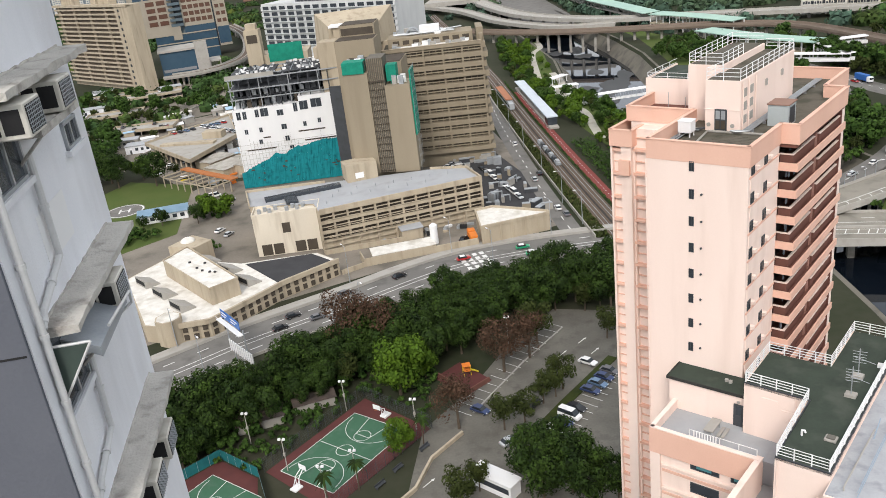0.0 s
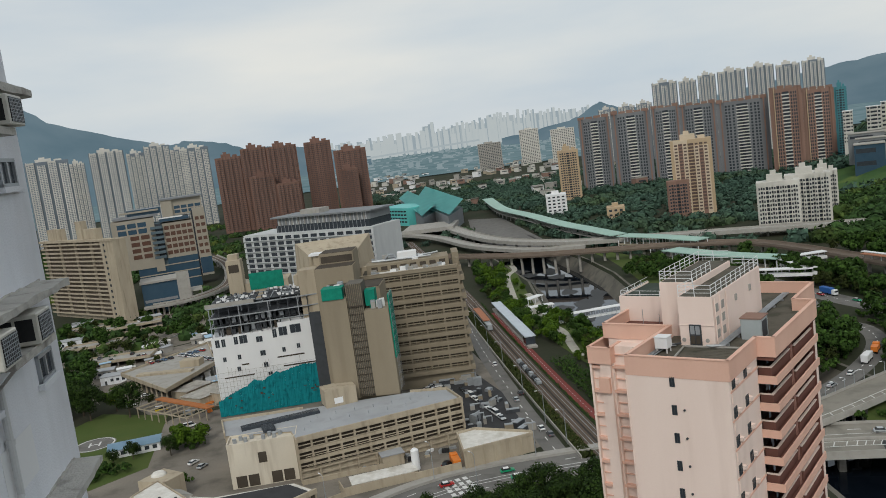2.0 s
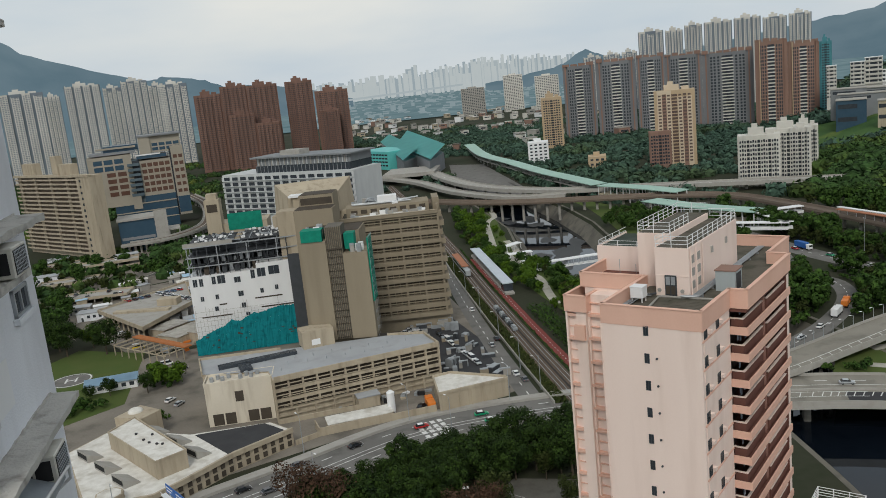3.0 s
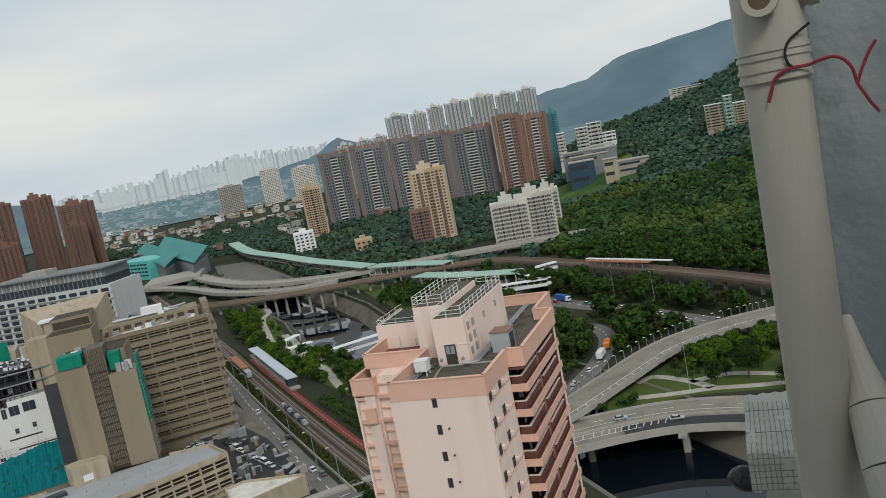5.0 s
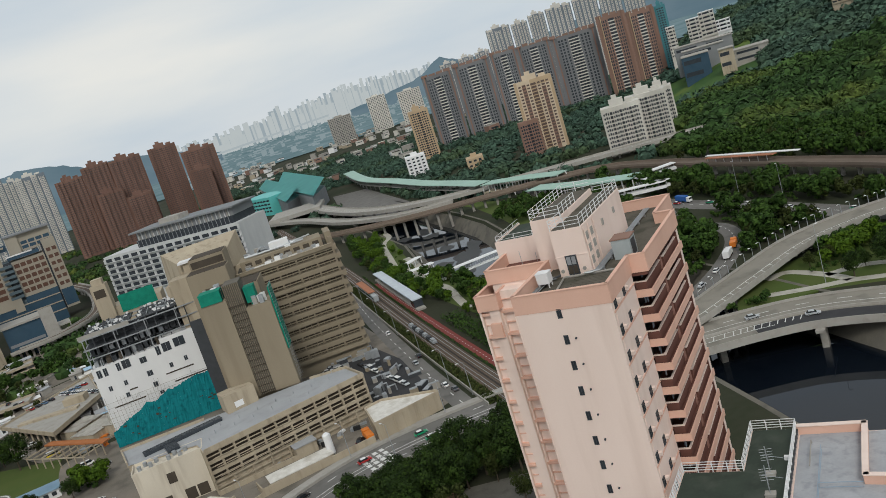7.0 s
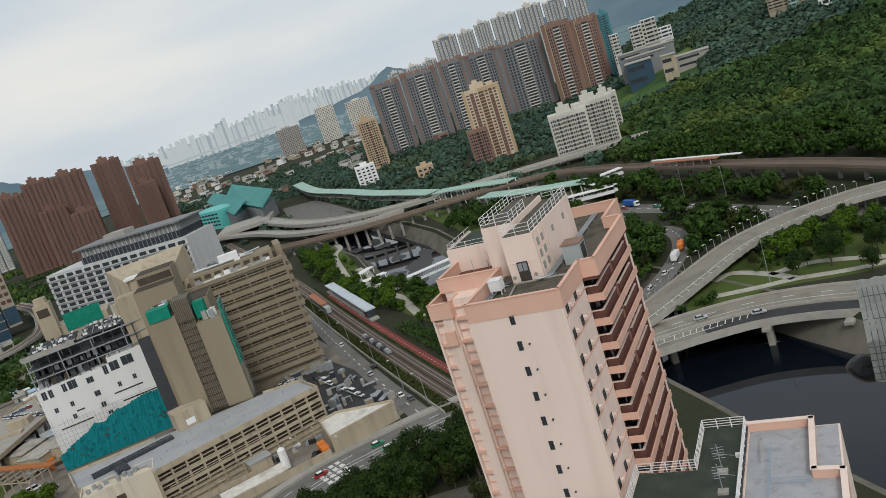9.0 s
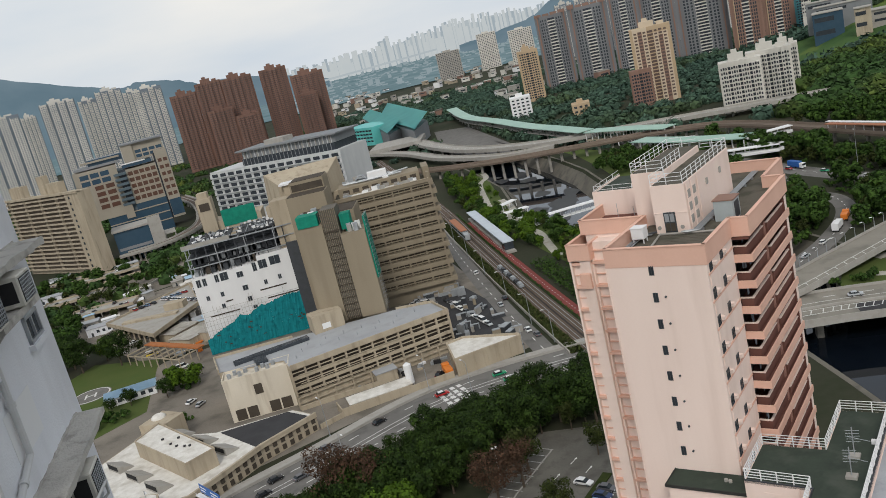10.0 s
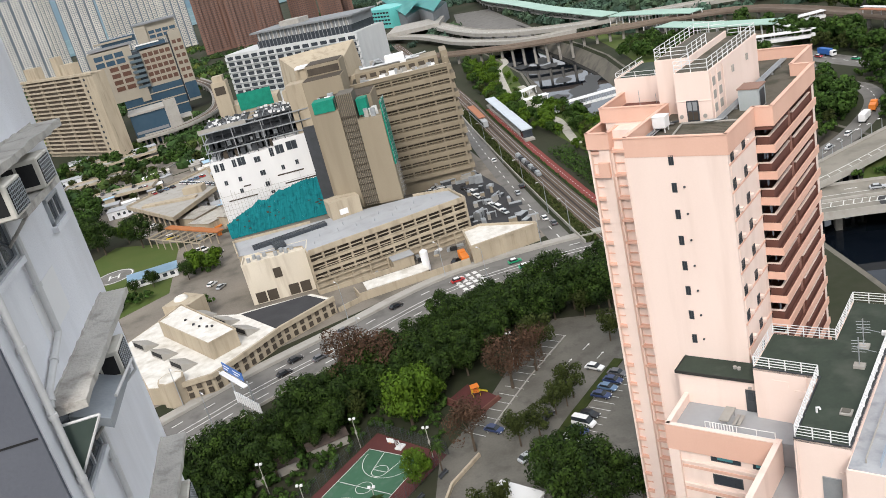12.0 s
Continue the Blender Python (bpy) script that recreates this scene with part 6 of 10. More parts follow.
sl.new(weave.outputs["Color"], tone.inputs["B"])
sl.new(tone.outputs["Result"], base)
SEAM = mat("grey_seam_thread", (0.24, 0.25, 0.25), (0.18, 0.19, 0.19), 0.8)
WIRE_R = mat("red_wire", (0.30, 0.03, 0.05), (0.22, 0.02, 0.04), 0.5, 5, 40, 0)
JAMB = mat("brown_window_jamb", (0.07, 0.045, 0.035), (0.05, 0.035, 0.028), 0.6, 3, 30, 0.1)


def own_house():
    e = thing("tower_house", 0, -0.5, 0, 0, "white rendered tower wall with an open window", "apartment building")
    one("wall", -4, -0.36, -6, -0.2, 0, 101.5, OLDWHITE, e)
    one("wall", 1.4, 2.4, -6, -0.2, 0, 101.5, OLDWHITE, e)
    one("wall", -0.36, 1.4, -6, -0.2, 0, 99.0, OLDWHITE, e)
    one("wall", -0.36, 1.4, -6, -0.2, 101.4, 101.5, OLDWHITE, e)
    one("wall", -0.36, 1.4, -6, -4, 99.0, 101.4, OLDWHITE, e)
    j = thing("window_leaf", -0.37, -0.7, 99.0, -3.9, "dark brown window leaf standing open", "window")
    one("stile", -0.03, 0.0, 0.83, 0.93, 0, 1.6, JAMB, j)
    one("stile", -0.03, 0.0, -0.05, 0.05, 0, 1.6, JAMB, j)
    one("rail", -0.03, 0.0, 0.05, 0.83, 0, 0.08, JAMB, j)
    one("rail", -0.03, 0.0, 0.05, 0.83, 1.52, 1.6, JAMB, j)
    one("pane", -0.02, -0.012, 0.05, 0.83, 0.08, 1.52, GREENGLASS, j)


own_house()


def drain_stack():
    e = thing("drain_stack", 0.837, 1.300, 0, -33.8, "pale grey plastic drain pipe with collars and a branch tee", "pipe")
    bm = bmesh.new()
    rod(bm, (0, 0, -0.2), (0, 0, 100.02), 0.0525, 40)
    part("pipe", bm, PVC, e)
    bm = bmesh.new()
    rod(bm, (0, 0, 99.985), (0, 0, 100.6), 0.056, 40)
    part("socket", bm, PVC, e)
    for z in (99.985, 100.001, 100.021, 100.032):
        bm = bmesh.new()
        rod(bm, (0, 0, z - 0.005), (0, 0, z + 0.003), 0.0585, 40)
        part("collar", bm, PVC, e)
    for d, l in (((-0.079, -0.945, 0.05), 0.075), ((0.998, -0.21, 0.12), 0.07), ((0.302, 0.959, 0.0), 0.075)):
        v = Vector(d).normalized()
        c = Vector((0, 0, 100.105))
        bm = bmesh.new()
        rod(bm, c, c + v * l, 0.024, 28)
        part("branch", bm, PVC, e)
        bm = bmesh.new()
        q = v.to_track_quat("Z", "Y")
        rings = []
        for zz, rr in ((0.0, 0.017), (0.0, 0.0275), (0.018, 0.0275), (0.018, 0.017)):
            rings.append([bm.verts.new(c + v * (l - 0.008) + q @ Vector((rr * math.cos(k * math.pi / 14), rr * math.sin(k * math.pi / 14), zz))) for k in range(28)])
        for a, b in zip(rings, rings[1:]):
            for i in range(28):
                bm.faces.new((a[i], a[(i + 1) % 28], b[(i + 1) % 28], b[i]))
        part("branch_rim", bm, PVC, e)
        bm = bmesh.new()
        rod(bm, c + v * (l - 0.004), c + v * (l + 0.004), 0.0175, 20)
        part("branch_mouth", bm, mat("brown_pipe_mouth", (0.20, 0.13, 0.08), (0.14, 0.09, 0.06), 0.6) if "brown_pipe_mouth" not in bpy.data.materials else bpy.data.materials["brown_pipe_mouth"], e)
    w = thing("tie_wire", 0.837, 1.300, 0, -33.8, "dark red wire tied round the drain pipe", "wire")
    for name, m, r, pts in (("wire", WIRE_R, 0.0028, [(-0.0143, -0.0608, 99.947), (-0.0081, -0.062, 99.9643), (-0.001, -0.0625, 99.9816), (0.008, -0.062, 99.9893), (0.0249, -0.0573, 99.9948), (0.0491, -0.043, 99.9946), (0.0657, -0.043, 99.9983), (0.087, -0.043, 100.0003), (0.1014, -0.043, 99.9925), (0.1116, -0.043, 99.977), (0.1164, -0.043, 99.9514)]),
                            ("wire", BLACK, 0.0022, [(0.0597, -0.043, 100.059), (0.0439, -0.0445, 100.0496), (0.0262, -0.0568, 100.0369), (0.0191, -0.0595, 100.0197), (0.0212, -0.0588, 100.0037), (0.0267, -0.0565, 99.9964)]),
                            ("wire", WIRE_R, 0.0026, [(0.1164, -0.043, 99.9514), (0.1237, -0.043, 99.9704), (0.1366, -0.043, 99.9959), (0.1483, -0.043, 100.0124)]),
                            ("wire", WIRE_R, 0.0026, [(0.1164, -0.043, 99.9514), (0.1228, -0.043, 99.9384), (0.1325, -0.043, 99.9184), (0.1426, -0.043, 99.903)])):
        bm = bmesh.new()
        tube(bm, smooth(pts, 6), r, 8)
        part(name, bm, m, w)
    # plastic sheeting hung beside the pipe
    s = thing("plastic_sheet", 0.938, 1.379, 0, -20, "crumpled grey plastic sheeting hung over a railing", "sheeting")
    bm = bmesh.new()
    rng = random.Random(8)
    cols = []
    for i in range(40):
        x = i / 39 * 1.1
        col = []
        for k in range(46):
            z = 98.0 + k / 45 * 3.6
            y = 0.018 * math.sin(x * 16 + 0.8 * math.sin(z * 2.1)) + 0.03 * noise.noise(Vector((x * 4, z * 1.4, 3))) + 0.012 * noise.noise(Vector((x * 14, z * 7, 1)))
            lean = max(0, 99.6 - z) * 0.10
            col.append(bm.verts.new((x + lean, y, z)))
        cols.append(col)
    for a, b in zip(cols, cols[1:]):
        for k in range(45):
            bm.faces.new((a[k], b[k], b[k + 1], a[k + 1]))
    bmesh.ops.solidify(bm, geom=bm.faces[:], thickness=0.002)
    ob = part("sheet", bm, SHEET, s)
    for p in ob.data.polygons:
        p.use_smooth = True
    bm = bmesh.new()
    tube(bm, [(-0.012, 0.02, 99.3), (-0.012, 0.02, 101.6)], 0.008, 8)
    part("edge_bar", bm, STEEL, s)
    bm = bmesh.new()
    tube(bm, [(-0.02, 0.02, 101.48), (1.12, 0.0, 101.48), (1.705, -1.63, 101.48)], 0.012, 8)
    part("hanging_rail", bm, STEEL, s)
    bm = bmesh.new()
    rings = [(34.7, -16.0, 1.60, 0.012), (35.0, -18.5, 1.56, 0.024), (35.6, -21.5, 1.50, 0.038), (36.4, -25.0, 1.44, 0.048), (37.4, -29.0, 1.38, 0.052), (38.5, -34.0, 1.34, 0.052)]
    centres = []
    for az, el, d, r in rings:
        a, b = radians(az), radians(el)
        w = Vector((0.018 + d * math.sin(a), 0.02 + d * math.cos(a), 100 + d * math.tan(b)))
        centres.append((s.matrix_basis.inverted() @ w, r))
    for (p, r), (q, r2) in zip(centres, centres[1:]):
        rod(bm, p, q, r, 20, r2)
    part("branch_pipe", bm, PVC, s)


drain_stack()


def covered_unit():
    e = thing("outdoor_unit", 1.278, 2.437, 98.05, -29.8, "white outdoor cooling unit under a wrinkled foil-backed sheet", "air conditioner")
    one("casing", 0.04, 0.92, 0.05, 0.5, 0.0, 0.58, ACW, e, bevel=0.012)
    one("louvre", 0.14, 0.46, 0.04, 0.055, 0.08, 0.46, BLACK, e, "dark louvred outlet")
    one("louvre", 0.52, 0.84, 0.04, 0.055, 0.08, 0.46, BLACK, e)
    for k in range(9):
        one("slat", 0.14, 0.84, 0.03, 0.045, 0.1 + k * 0.04, 0.11 + k * 0.04, ACW, e)
    one("mount_rail", 0.0, 1.2, 0.1, 0.18, -0.06, 0.0, STEEL, e)
    one("mount_rail", 0.0, 1.2, 0.36, 0.44, -0.06, 0.0, STEEL, e)
    c = thing("foil_cover", 1.278, 2.437, 98.63, -29.8, "silver quilted foil sheet folded over the outdoor unit", "cover")
    bm = bmesh.new()
    grid = []
    nx, ny = 44, 36
    rng = random.Random(5)
    for j in range(ny + 1):
        row = []
        for i in range(nx + 1):
            x = i / nx * 0.98
            s = j / ny * 0.68
            y, z = (0.0 - 0.0, 0.02 + s) if s < 0.13 else (s - 0.13, 0.15)
            q = 0.006 * abs(math.sin(i * math.pi * 22 / nx)) + 0.006 * abs(math.sin(j * math.pi * 11 / ny))
            wob = 0.012 * noise.noise(Vector((x * 6, s * 6, 2))) + 0.006 * noise.noise(Vector((x * 18, s * 18, 5)))
            ragged = 0.02 * noise.noise(Vector((i * 0.9, 0, 4))) if j == 0 else 0
            if s < 0.13:
                row.append(bm.verts.new((x, y - q - wob, z + ragged)))
            else:
                row.append(bm.verts.new((x, y, z + q + wob)))
        grid.append(row)
    for a, b in zip(grid, grid[1:]):
        for i in range(nx):
            bm.faces.new((a[i], a[i + 1], b[i + 1], b[i]))
    bmesh.ops.solidify(bm, geom=bm.faces[:], thickness=0.004)
    part("sheet", bm, FOIL, c)
    bm = bmesh.new()
    for i in range(1, 60):
        x = 0.98 * i / 60
        tube(bm, [(x + 0.004 * noise.noise(Vector((i * 0.7, k * 0.6, 0))), -0.009 if k < 3 else (k - 3) * 0.11, 0.03 + 0.045 * k if k < 3 else 0.161 + 0.004 * noise.noise(Vector((i, k, 3)))) for k in range(8)], 0.0013, 4)
    for j in (0, 1, 2, 3, 4, 5, 8, 12):
        y, z = (-0.011, 0.03 + j * 0.022) if j < 6 else ((j - 5) * 0.05, 0.163)
        tube(bm, [(0.98 * k / 16, y, z + 0.004 * noise.noise(Vector((j, k, 7)))) for k in range(17)], 0.0014, 4)
    part("seam_grid", bm, SEAM, c, "grey seam threads of the foil sheet", kind="stuff")
    b = thing("refuse_bag", 1.29, 2.49, 98.63, -29.8, "black plastic bag crammed beside the cooling unit", "bag")
    bm = bmesh.new()
    bmesh.ops.create_icosphere(bm, subdivisions=4, radius=0.055)
    for v in bm.verts:
        v.co *= 1 + 0.22 * noise.noise(v.co * 20)
        v.co.z *= 0.75
    bmesh.ops.translate(bm, vec=(-0.005, 0.03, 0.03), verts=bm.verts)
    part("bag", bm, mat("black_bin_liner", (0.012, 0.012, 0.014), (0.02, 0.02, 0.022), 0.35, 8, 40, 0.2), b)
    w = thing("unit_wall", 1.278, 2.437, 0, -29.8, "white wall that carries the outdoor unit", "wall", kind="structure")
    one("wall", 1.0, 1.3, -0.3, 0.9, 0, 98.7, OLDWHITE, w)


covered_unit()


# ---------------------------------------------------------------- trees
def make_tree(name, h, r, leaf, label, seed, clumps=20, leaves=75, size=0.36, trunk=0.28, bare=0.0, group="trees"):
    rng = random.Random(seed)
    e = thing(name, 0, 0, 0, 0, label, "tree", group)
    bm = bmesh.new()
    th = h * 0.42
    rod(bm, (0, 0, -0.3), (0.1, 0, th), trunk, 7, trunk * 0.6)
    centres = []
    for i in range(clumps):
        a, u = rng.uniform(0, 2 * math.pi), rng.random() ** 0.5
        z = h * rng.uniform(0.42, 0.95)
        k = math.sin(math.pi * min(1, max(0.12, (z / h - 0.3) / 0.75))) ** 0.6
        centres.append(Vector((r * 0.8 * u * k * math.cos(a), r * 0.8 * u * k * math.sin(a), z)))
    for c in centres[:9]:
        mid = Vector((0.1, 0, th * rng.uniform(0.7, 1.0)))
        rod(bm, mid, mid.lerp(c, 0.9), trunk * 0.32, 5, trunk * 0.08)
    part("trunk", bm, BARK, e)
    n = clumps * leaves
    v, f = [], []
    for c in centres:
        cr = r * rng.uniform(0.26, 0.42)
        for _ in range(leaves):
            d = Vector((rng.gauss(0, 1), rng.gauss(0, 1), rng.gauss(0.25, 1))).normalized()
            p = c + d * cr * rng.uniform(0.65, 1.05)
            p.z = max(p.z, h * 0.2)
            t = d.cross(Vector((rng.uniform(-1, 1), rng.uniform(-1, 1), rng.uniform(-1, 1)))).normalized()
            b = d.cross(t).normalized()
            s = size * rng.uniform(0.5, 1.2)
            tip = d * s * rng.uniform(-0.3, 0.5)
            k = len(v)
            v += [p - t * s * 0.5 - b * s * 0.3, p + t * s * 0.5 - b * s * 0.3 + tip * 0.3, p + b * s * 0.7 + tip]
            f.append((k, k + 1, k + 2))
            v.append(p - b * s * 0.8 - tip * 0.5)
            f.append((k + 1, k, k + 3))
    me = bpy.data.meshes.new("crown")
    me.from_pydata([tuple(p) for p in v], [], f)
    me.materials.append(leaf)
    ob = new("crown", me)
    ob.parent = e
    return e


def palm(seed, h=7.0):
    rng = random.Random(seed)
    e = thing("palm_tree", 0, 0, 0, 0, "slender palm with drooping green fronds", "tree", "palms")
    bm = bmesh.new()
    rod(bm, (0, 0, -0.2), (0.15, 0.1, h), 0.17, 7, 0.11)
    part("trunk", bm, BARK, e)
    bm = bmesh.new()
    for i in range(16):
        a = 2 * math.pi * i / 16 + rng.uniform(-0.2, 0.2)
        lift = rng.uniform(0.1, 0.9)
        prev = None
        for k in range(7):
            s = k / 6
            p = Vector((0.15 + math.cos(a) * 2.3 * s, 0.1 + math.sin(a) * 2.3 * s, h + lift * s * 2.0 - 2.6 * s * s))
            w = 0.32 * math.sin(math.pi * min(0.97, s + 0.12))
            side = Vector((-math.sin(a), math.cos(a), 0)) * w
            row = [bm.verts.new(p - side - Vector((0, 0, w * 0.5))), bm.verts.new(p), bm.verts.new(p + side - Vector((0, 0, w * 0.5)))]
            if prev:
                bm.faces.new((prev[0], prev[1], row[1], row[0]))
                bm.faces.new((prev[1], prev[2], row[2], row[1]))
            prev = row
    part("fronds", bm, LEAF, e)
    return e


def near_line(x, y, line, gap):
    p = Vector((x, y))
    for a, b in zip(line, line[1:]):
        a, b = a.to_2d(), b.to_2d()
        d = b - a
        t = max(0, min(1, (p - a).dot(d) / max(d.length_squared, 1e-6)))
        if (p - a - d * t).length < gap:
            return True
    return False


PARK_PATHS = [smooth(l) for l in (((-36, 612, 0.05), (-33, 590, 0.05), (-37, 566, 0.05), (-32, 512, 0.05), (-28, 480, 0.05), (-21, 464, 0.05), (-17, 448, 0.05), (-10, 432, 0.05)),
                                  ((-22, 443, 0.05), (-12, 420, 0.05), (-3, 400, 0.05), (1, 371, 0.05), (4, 352, 0.05)), ((-22, 500, 0.05), (-17, 480, 0.05), (-14, 460, 0.05), (-5, 436, 0.05)))]
for line in PARK_PATHS:
    bm = bmesh.new()
    strip(bm, line, -2.0, 2.0, -0.1, 0.07)
    tagged(part("promenade_path", bm, PATH), "pale paved path winding through the riverside park", "path", kind="structure")
slab("lawn_riverside", [(-52, 600), (-36, 480), (-15, 407), (-4, 371), (6, 341), (22, 330), (20, 372), (8, 400), (-7, 428), (-15, 457), (-21, 496), (-27, 544), (-36, 620)], GRASS, "green lawns of a riverside park", "lawn", 0.035)
slab("lawn_far_bank", [(50, 470), (80, 455), (70, 560), (30, 640), (22, 640), (33, 600), (42, 540)], GRASS, "green lawn above the far river bank", "lawn", 0.06)
slab("lawn_bridge", [(84, 250), (112, 249), (136, 236), (176, 228), (190, 275), (168, 292), (140, 288), (112, 282), (98, 284)], GRASS, "worn green lawn between bridge and flyover", "lawn", 0.03)
for line in (((98, 258, 0.05), (110, 253, 0.05), (122, 249, 0.05), (136, 241, 0.05), (150, 236, 0.05)), ((104, 272, 0.05), (112, 273.5, 0.05), (119, 261, 0.05), (122, 250, 0.05)), ((119, 260, 0.05), (131, 259, 0.05), (140, 252, 0.05), (150, 240, 0.05))):
    bm = bmesh.new()
    strip(bm, smooth(line), -1.8, 1.8, -0.1, 0.06)
    tagged(part("promenade_path", bm, PATH), "pale path over the lawn beside the bridge", "path", kind="structure")
slab("pavement_interchange", [(-103, 985), (-61, 960), (-14, 745), (-9, 668), (-34, 668), (-79, 790)], ASPHALT, "worn grey paving of the bus interchange", "pavement", 0.05)
CLEAR = [([Vector((-82, 960, 0)), Vector((-45, 780, 0)), Vector((-22, 690, 0))], 26), (PARK_PATHS[0], 3.4), (PARK_PATHS[1], 3.4), (PARK_PATHS[2], 3.4), (MAIN, 10), (SIDE, 6), (RURAL, 5.5), (FLY, 8), (HWY, 8), (UPPER, 9), (UPPER2, 7), (VIA, 20), (TRACK, 9)]
PROTO = {
    "dark": [make_tree("broadleaf_tree", 9.5, 4.6, LEAF, "dense dark green broadleaf tree", s, 26, 150) for s in (1, 2, 3)],
    "light": [make_tree("broadleaf_tree", 8.0, 4.2, LEAF_L, "bright yellow-green broadleaf tree", s, 24, 150) for s in (4, 5)],
    "russet": [make_tree("winter_tree", 9.0, 4.4, LEAF_R, "russet winter tree with thinning leaves", s, 26, 95, 0.26) for s in (6, 7)],
    "olive": [make_tree("olive_tree", 6.5, 3.0, LEAF_O, "olive green tree with open crown", s, 18, 110, 0.28, 0.18) for s in (8, 9)],
    "shrub": [make_tree("shrub", 2.6, 1.9, LEAF, "low dense dark green shrub", s, 9, 24, 0.56, 0.08) for s in (10, 11)],
}
USED = set()
STAND = []
TREES = random.Random(21)


def plant(kind, x, y, z=0.0, s=1.0):
    src = TREES.choice(PROTO[kind])
    turn = TREES.uniform(0, 360)
    if src.name not in USED:
        USED.add(src.name)
        src.location, src.rotation_euler, src.scale = (x, y, z), (0, 0, radians(turn)), (s, s, s)
        return src
    made = copy_thing(src, pose(x, y, z, 0, 0, turn))
    made.scale = (s, s, s)
    return made


def grove(poly, step, kinds, lo=0.8, hi=1.2, z=0.0, clear=True):
    xs, ys = [p[0] for p in poly], [p[1] for p in poly]
    y = min(ys)
    while y < max(ys):
        x = min(xs)
        while x < max(xs):
            px, py = x + TREES.uniform(-0.4, 0.4) * step, y + TREES.uniform(-0.4, 0.4) * step
            far = math.hypot(px, py) > 300 or "shrub" in kinds
            if far and inside(px, py, poly) and not any(near_line(px, py, l, g) for l, g in CLEAR):
                STAND.append((TREES.choice(kinds), px, py, TREES.uniform(lo, hi) * 1.1, TREES.uniform(0, 6.3)))
            elif not far and inside(px, py, poly) and not (clear and any(near_line(px, py, l, g) for l, g in CLEAR)):
                plant(TREES.choice(kinds), px, py, z, TREES.uniform(lo, hi))
            x += step
        y += step


# belt between road and courts
grove([(-90, 120), (-84, 126), (-70, 143), (-56, 158), (-41, 170), (-12, 188), (6, 190), (6, 211), (-30, 203), (-58, 180), (-78, 156), (-94, 136)], 5.2, ["dark", "dark", "dark", "dark", "dark", "olive"], 0.85, 1.4, clear=False)
for kind, x, y, s in (("light", -44.5, 154.5, 1.1), ("light", -43, 160, 0.9), ("russet", -60.5, 172, 1.3), ("russet", -53, 171.5, 1.2), ("russet", -29.5, 141.5, 0.88), ("russet", -22, 163.5, 1.0), ("russet", -16.5, 169.5, 0.85), ("olive", -15, 176, 1.3),
                      ("dark", -40, 166, 0.9), ("dark", -33, 172, 0.85), ("olive", -20, 141, 1.0), ("olive", -16, 143.5, 0.9), ("olive", -8.5, 156, 1.0), ("olive", -12.5, 150.5, 0.85), ("olive", -10, 153, 0.8), ("light", -40.5, 133, 0.62),
                      ("dark", -14, 125, 0.85), ("dark", -9, 127, 0.9), ("dark", -6, 122, 0.95), ("dark", -11, 119, 0.9), ("dark", -3, 118, 0.9), ("olive", -26, 117, 1.0), ("olive", -23, 122, 0.8), ("olive", 1.5, 178, 0.95), ("dark", 2, 120, 0.7), ("light", -40, 162, 0.6)):
    plant(kind, x, y, 0, s * (1.45 if kind in ('russet', 'light') else 1.3))
for i, (x, y) in enumerate(((-47, 163), (-50, 167), (-56, 171), (-36, 136), (-46, 122), (-51, 118), (-38, 177))):
    pt = palm(30 + i, 6.5 if i > 2 else 8.5)
    pt.location = (x, y, 0)
# lawn and hut
for kind, x, y, s in (("dark", -206, 322, 1.5), ("dark", -214, 330, 1.6), ("light", -200, 333, 1.2), ("dark", -188, 322, 1.5), ("dark", -221, 320, 1.5), ("dark", -160, 271, 0.7), ("dark", -166, 268, 0.55), ("light", -171, 264, 0.5), ("dark", -146, 272, 0.75), ("dark", -228, 335, 1.0), ("olive", -185, 335, 0.9)):
    plant(kind, x, y, 0, s)
grove([(-175, 240), (-155, 258), (-158, 264), (-185, 262)], 3.5, ["shrub"], 0.7, 1.2)
# strip between slab block and site
grove([(-310, 540), (-235, 500), (-200, 480), (-275, 418), (-330, 440), (-345, 500)], 15, ["dark", "olive", "dark", "olive"], 0.7, 1.1)
grove([(-215, 332), (-255, 415), (-330, 430), (-300, 330), (-235, 300)], 11, ["dark", "olive", "dark"], 0.7, 1.1)
grove([(-245, 405), (-190, 450), (-182, 405), (-205, 375)], 14, ["olive", "shrub"], 0.5, 0.8)
# riverside park
grove([(-66, 640), (-44, 612), (-34, 560), (-14, 455), (6, 385), (24, 330), (12, 318), (-8, 372), (-36, 450), (-58, 545)], 5.2, ["shrub", "shrub", "light", "olive", "light", "dark"], 0.45, 0.9)
grove([(9, 300), (28, 290), (32, 330), (10, 330)], 6, ["dark", "olive"], 0.7, 1.0)
grove([(40, 520), (66, 470), (100, 420), (112, 455), (104, 535), (54, 552)], 8, ["dark", "olive", "dark"], 0.7, 1.0)
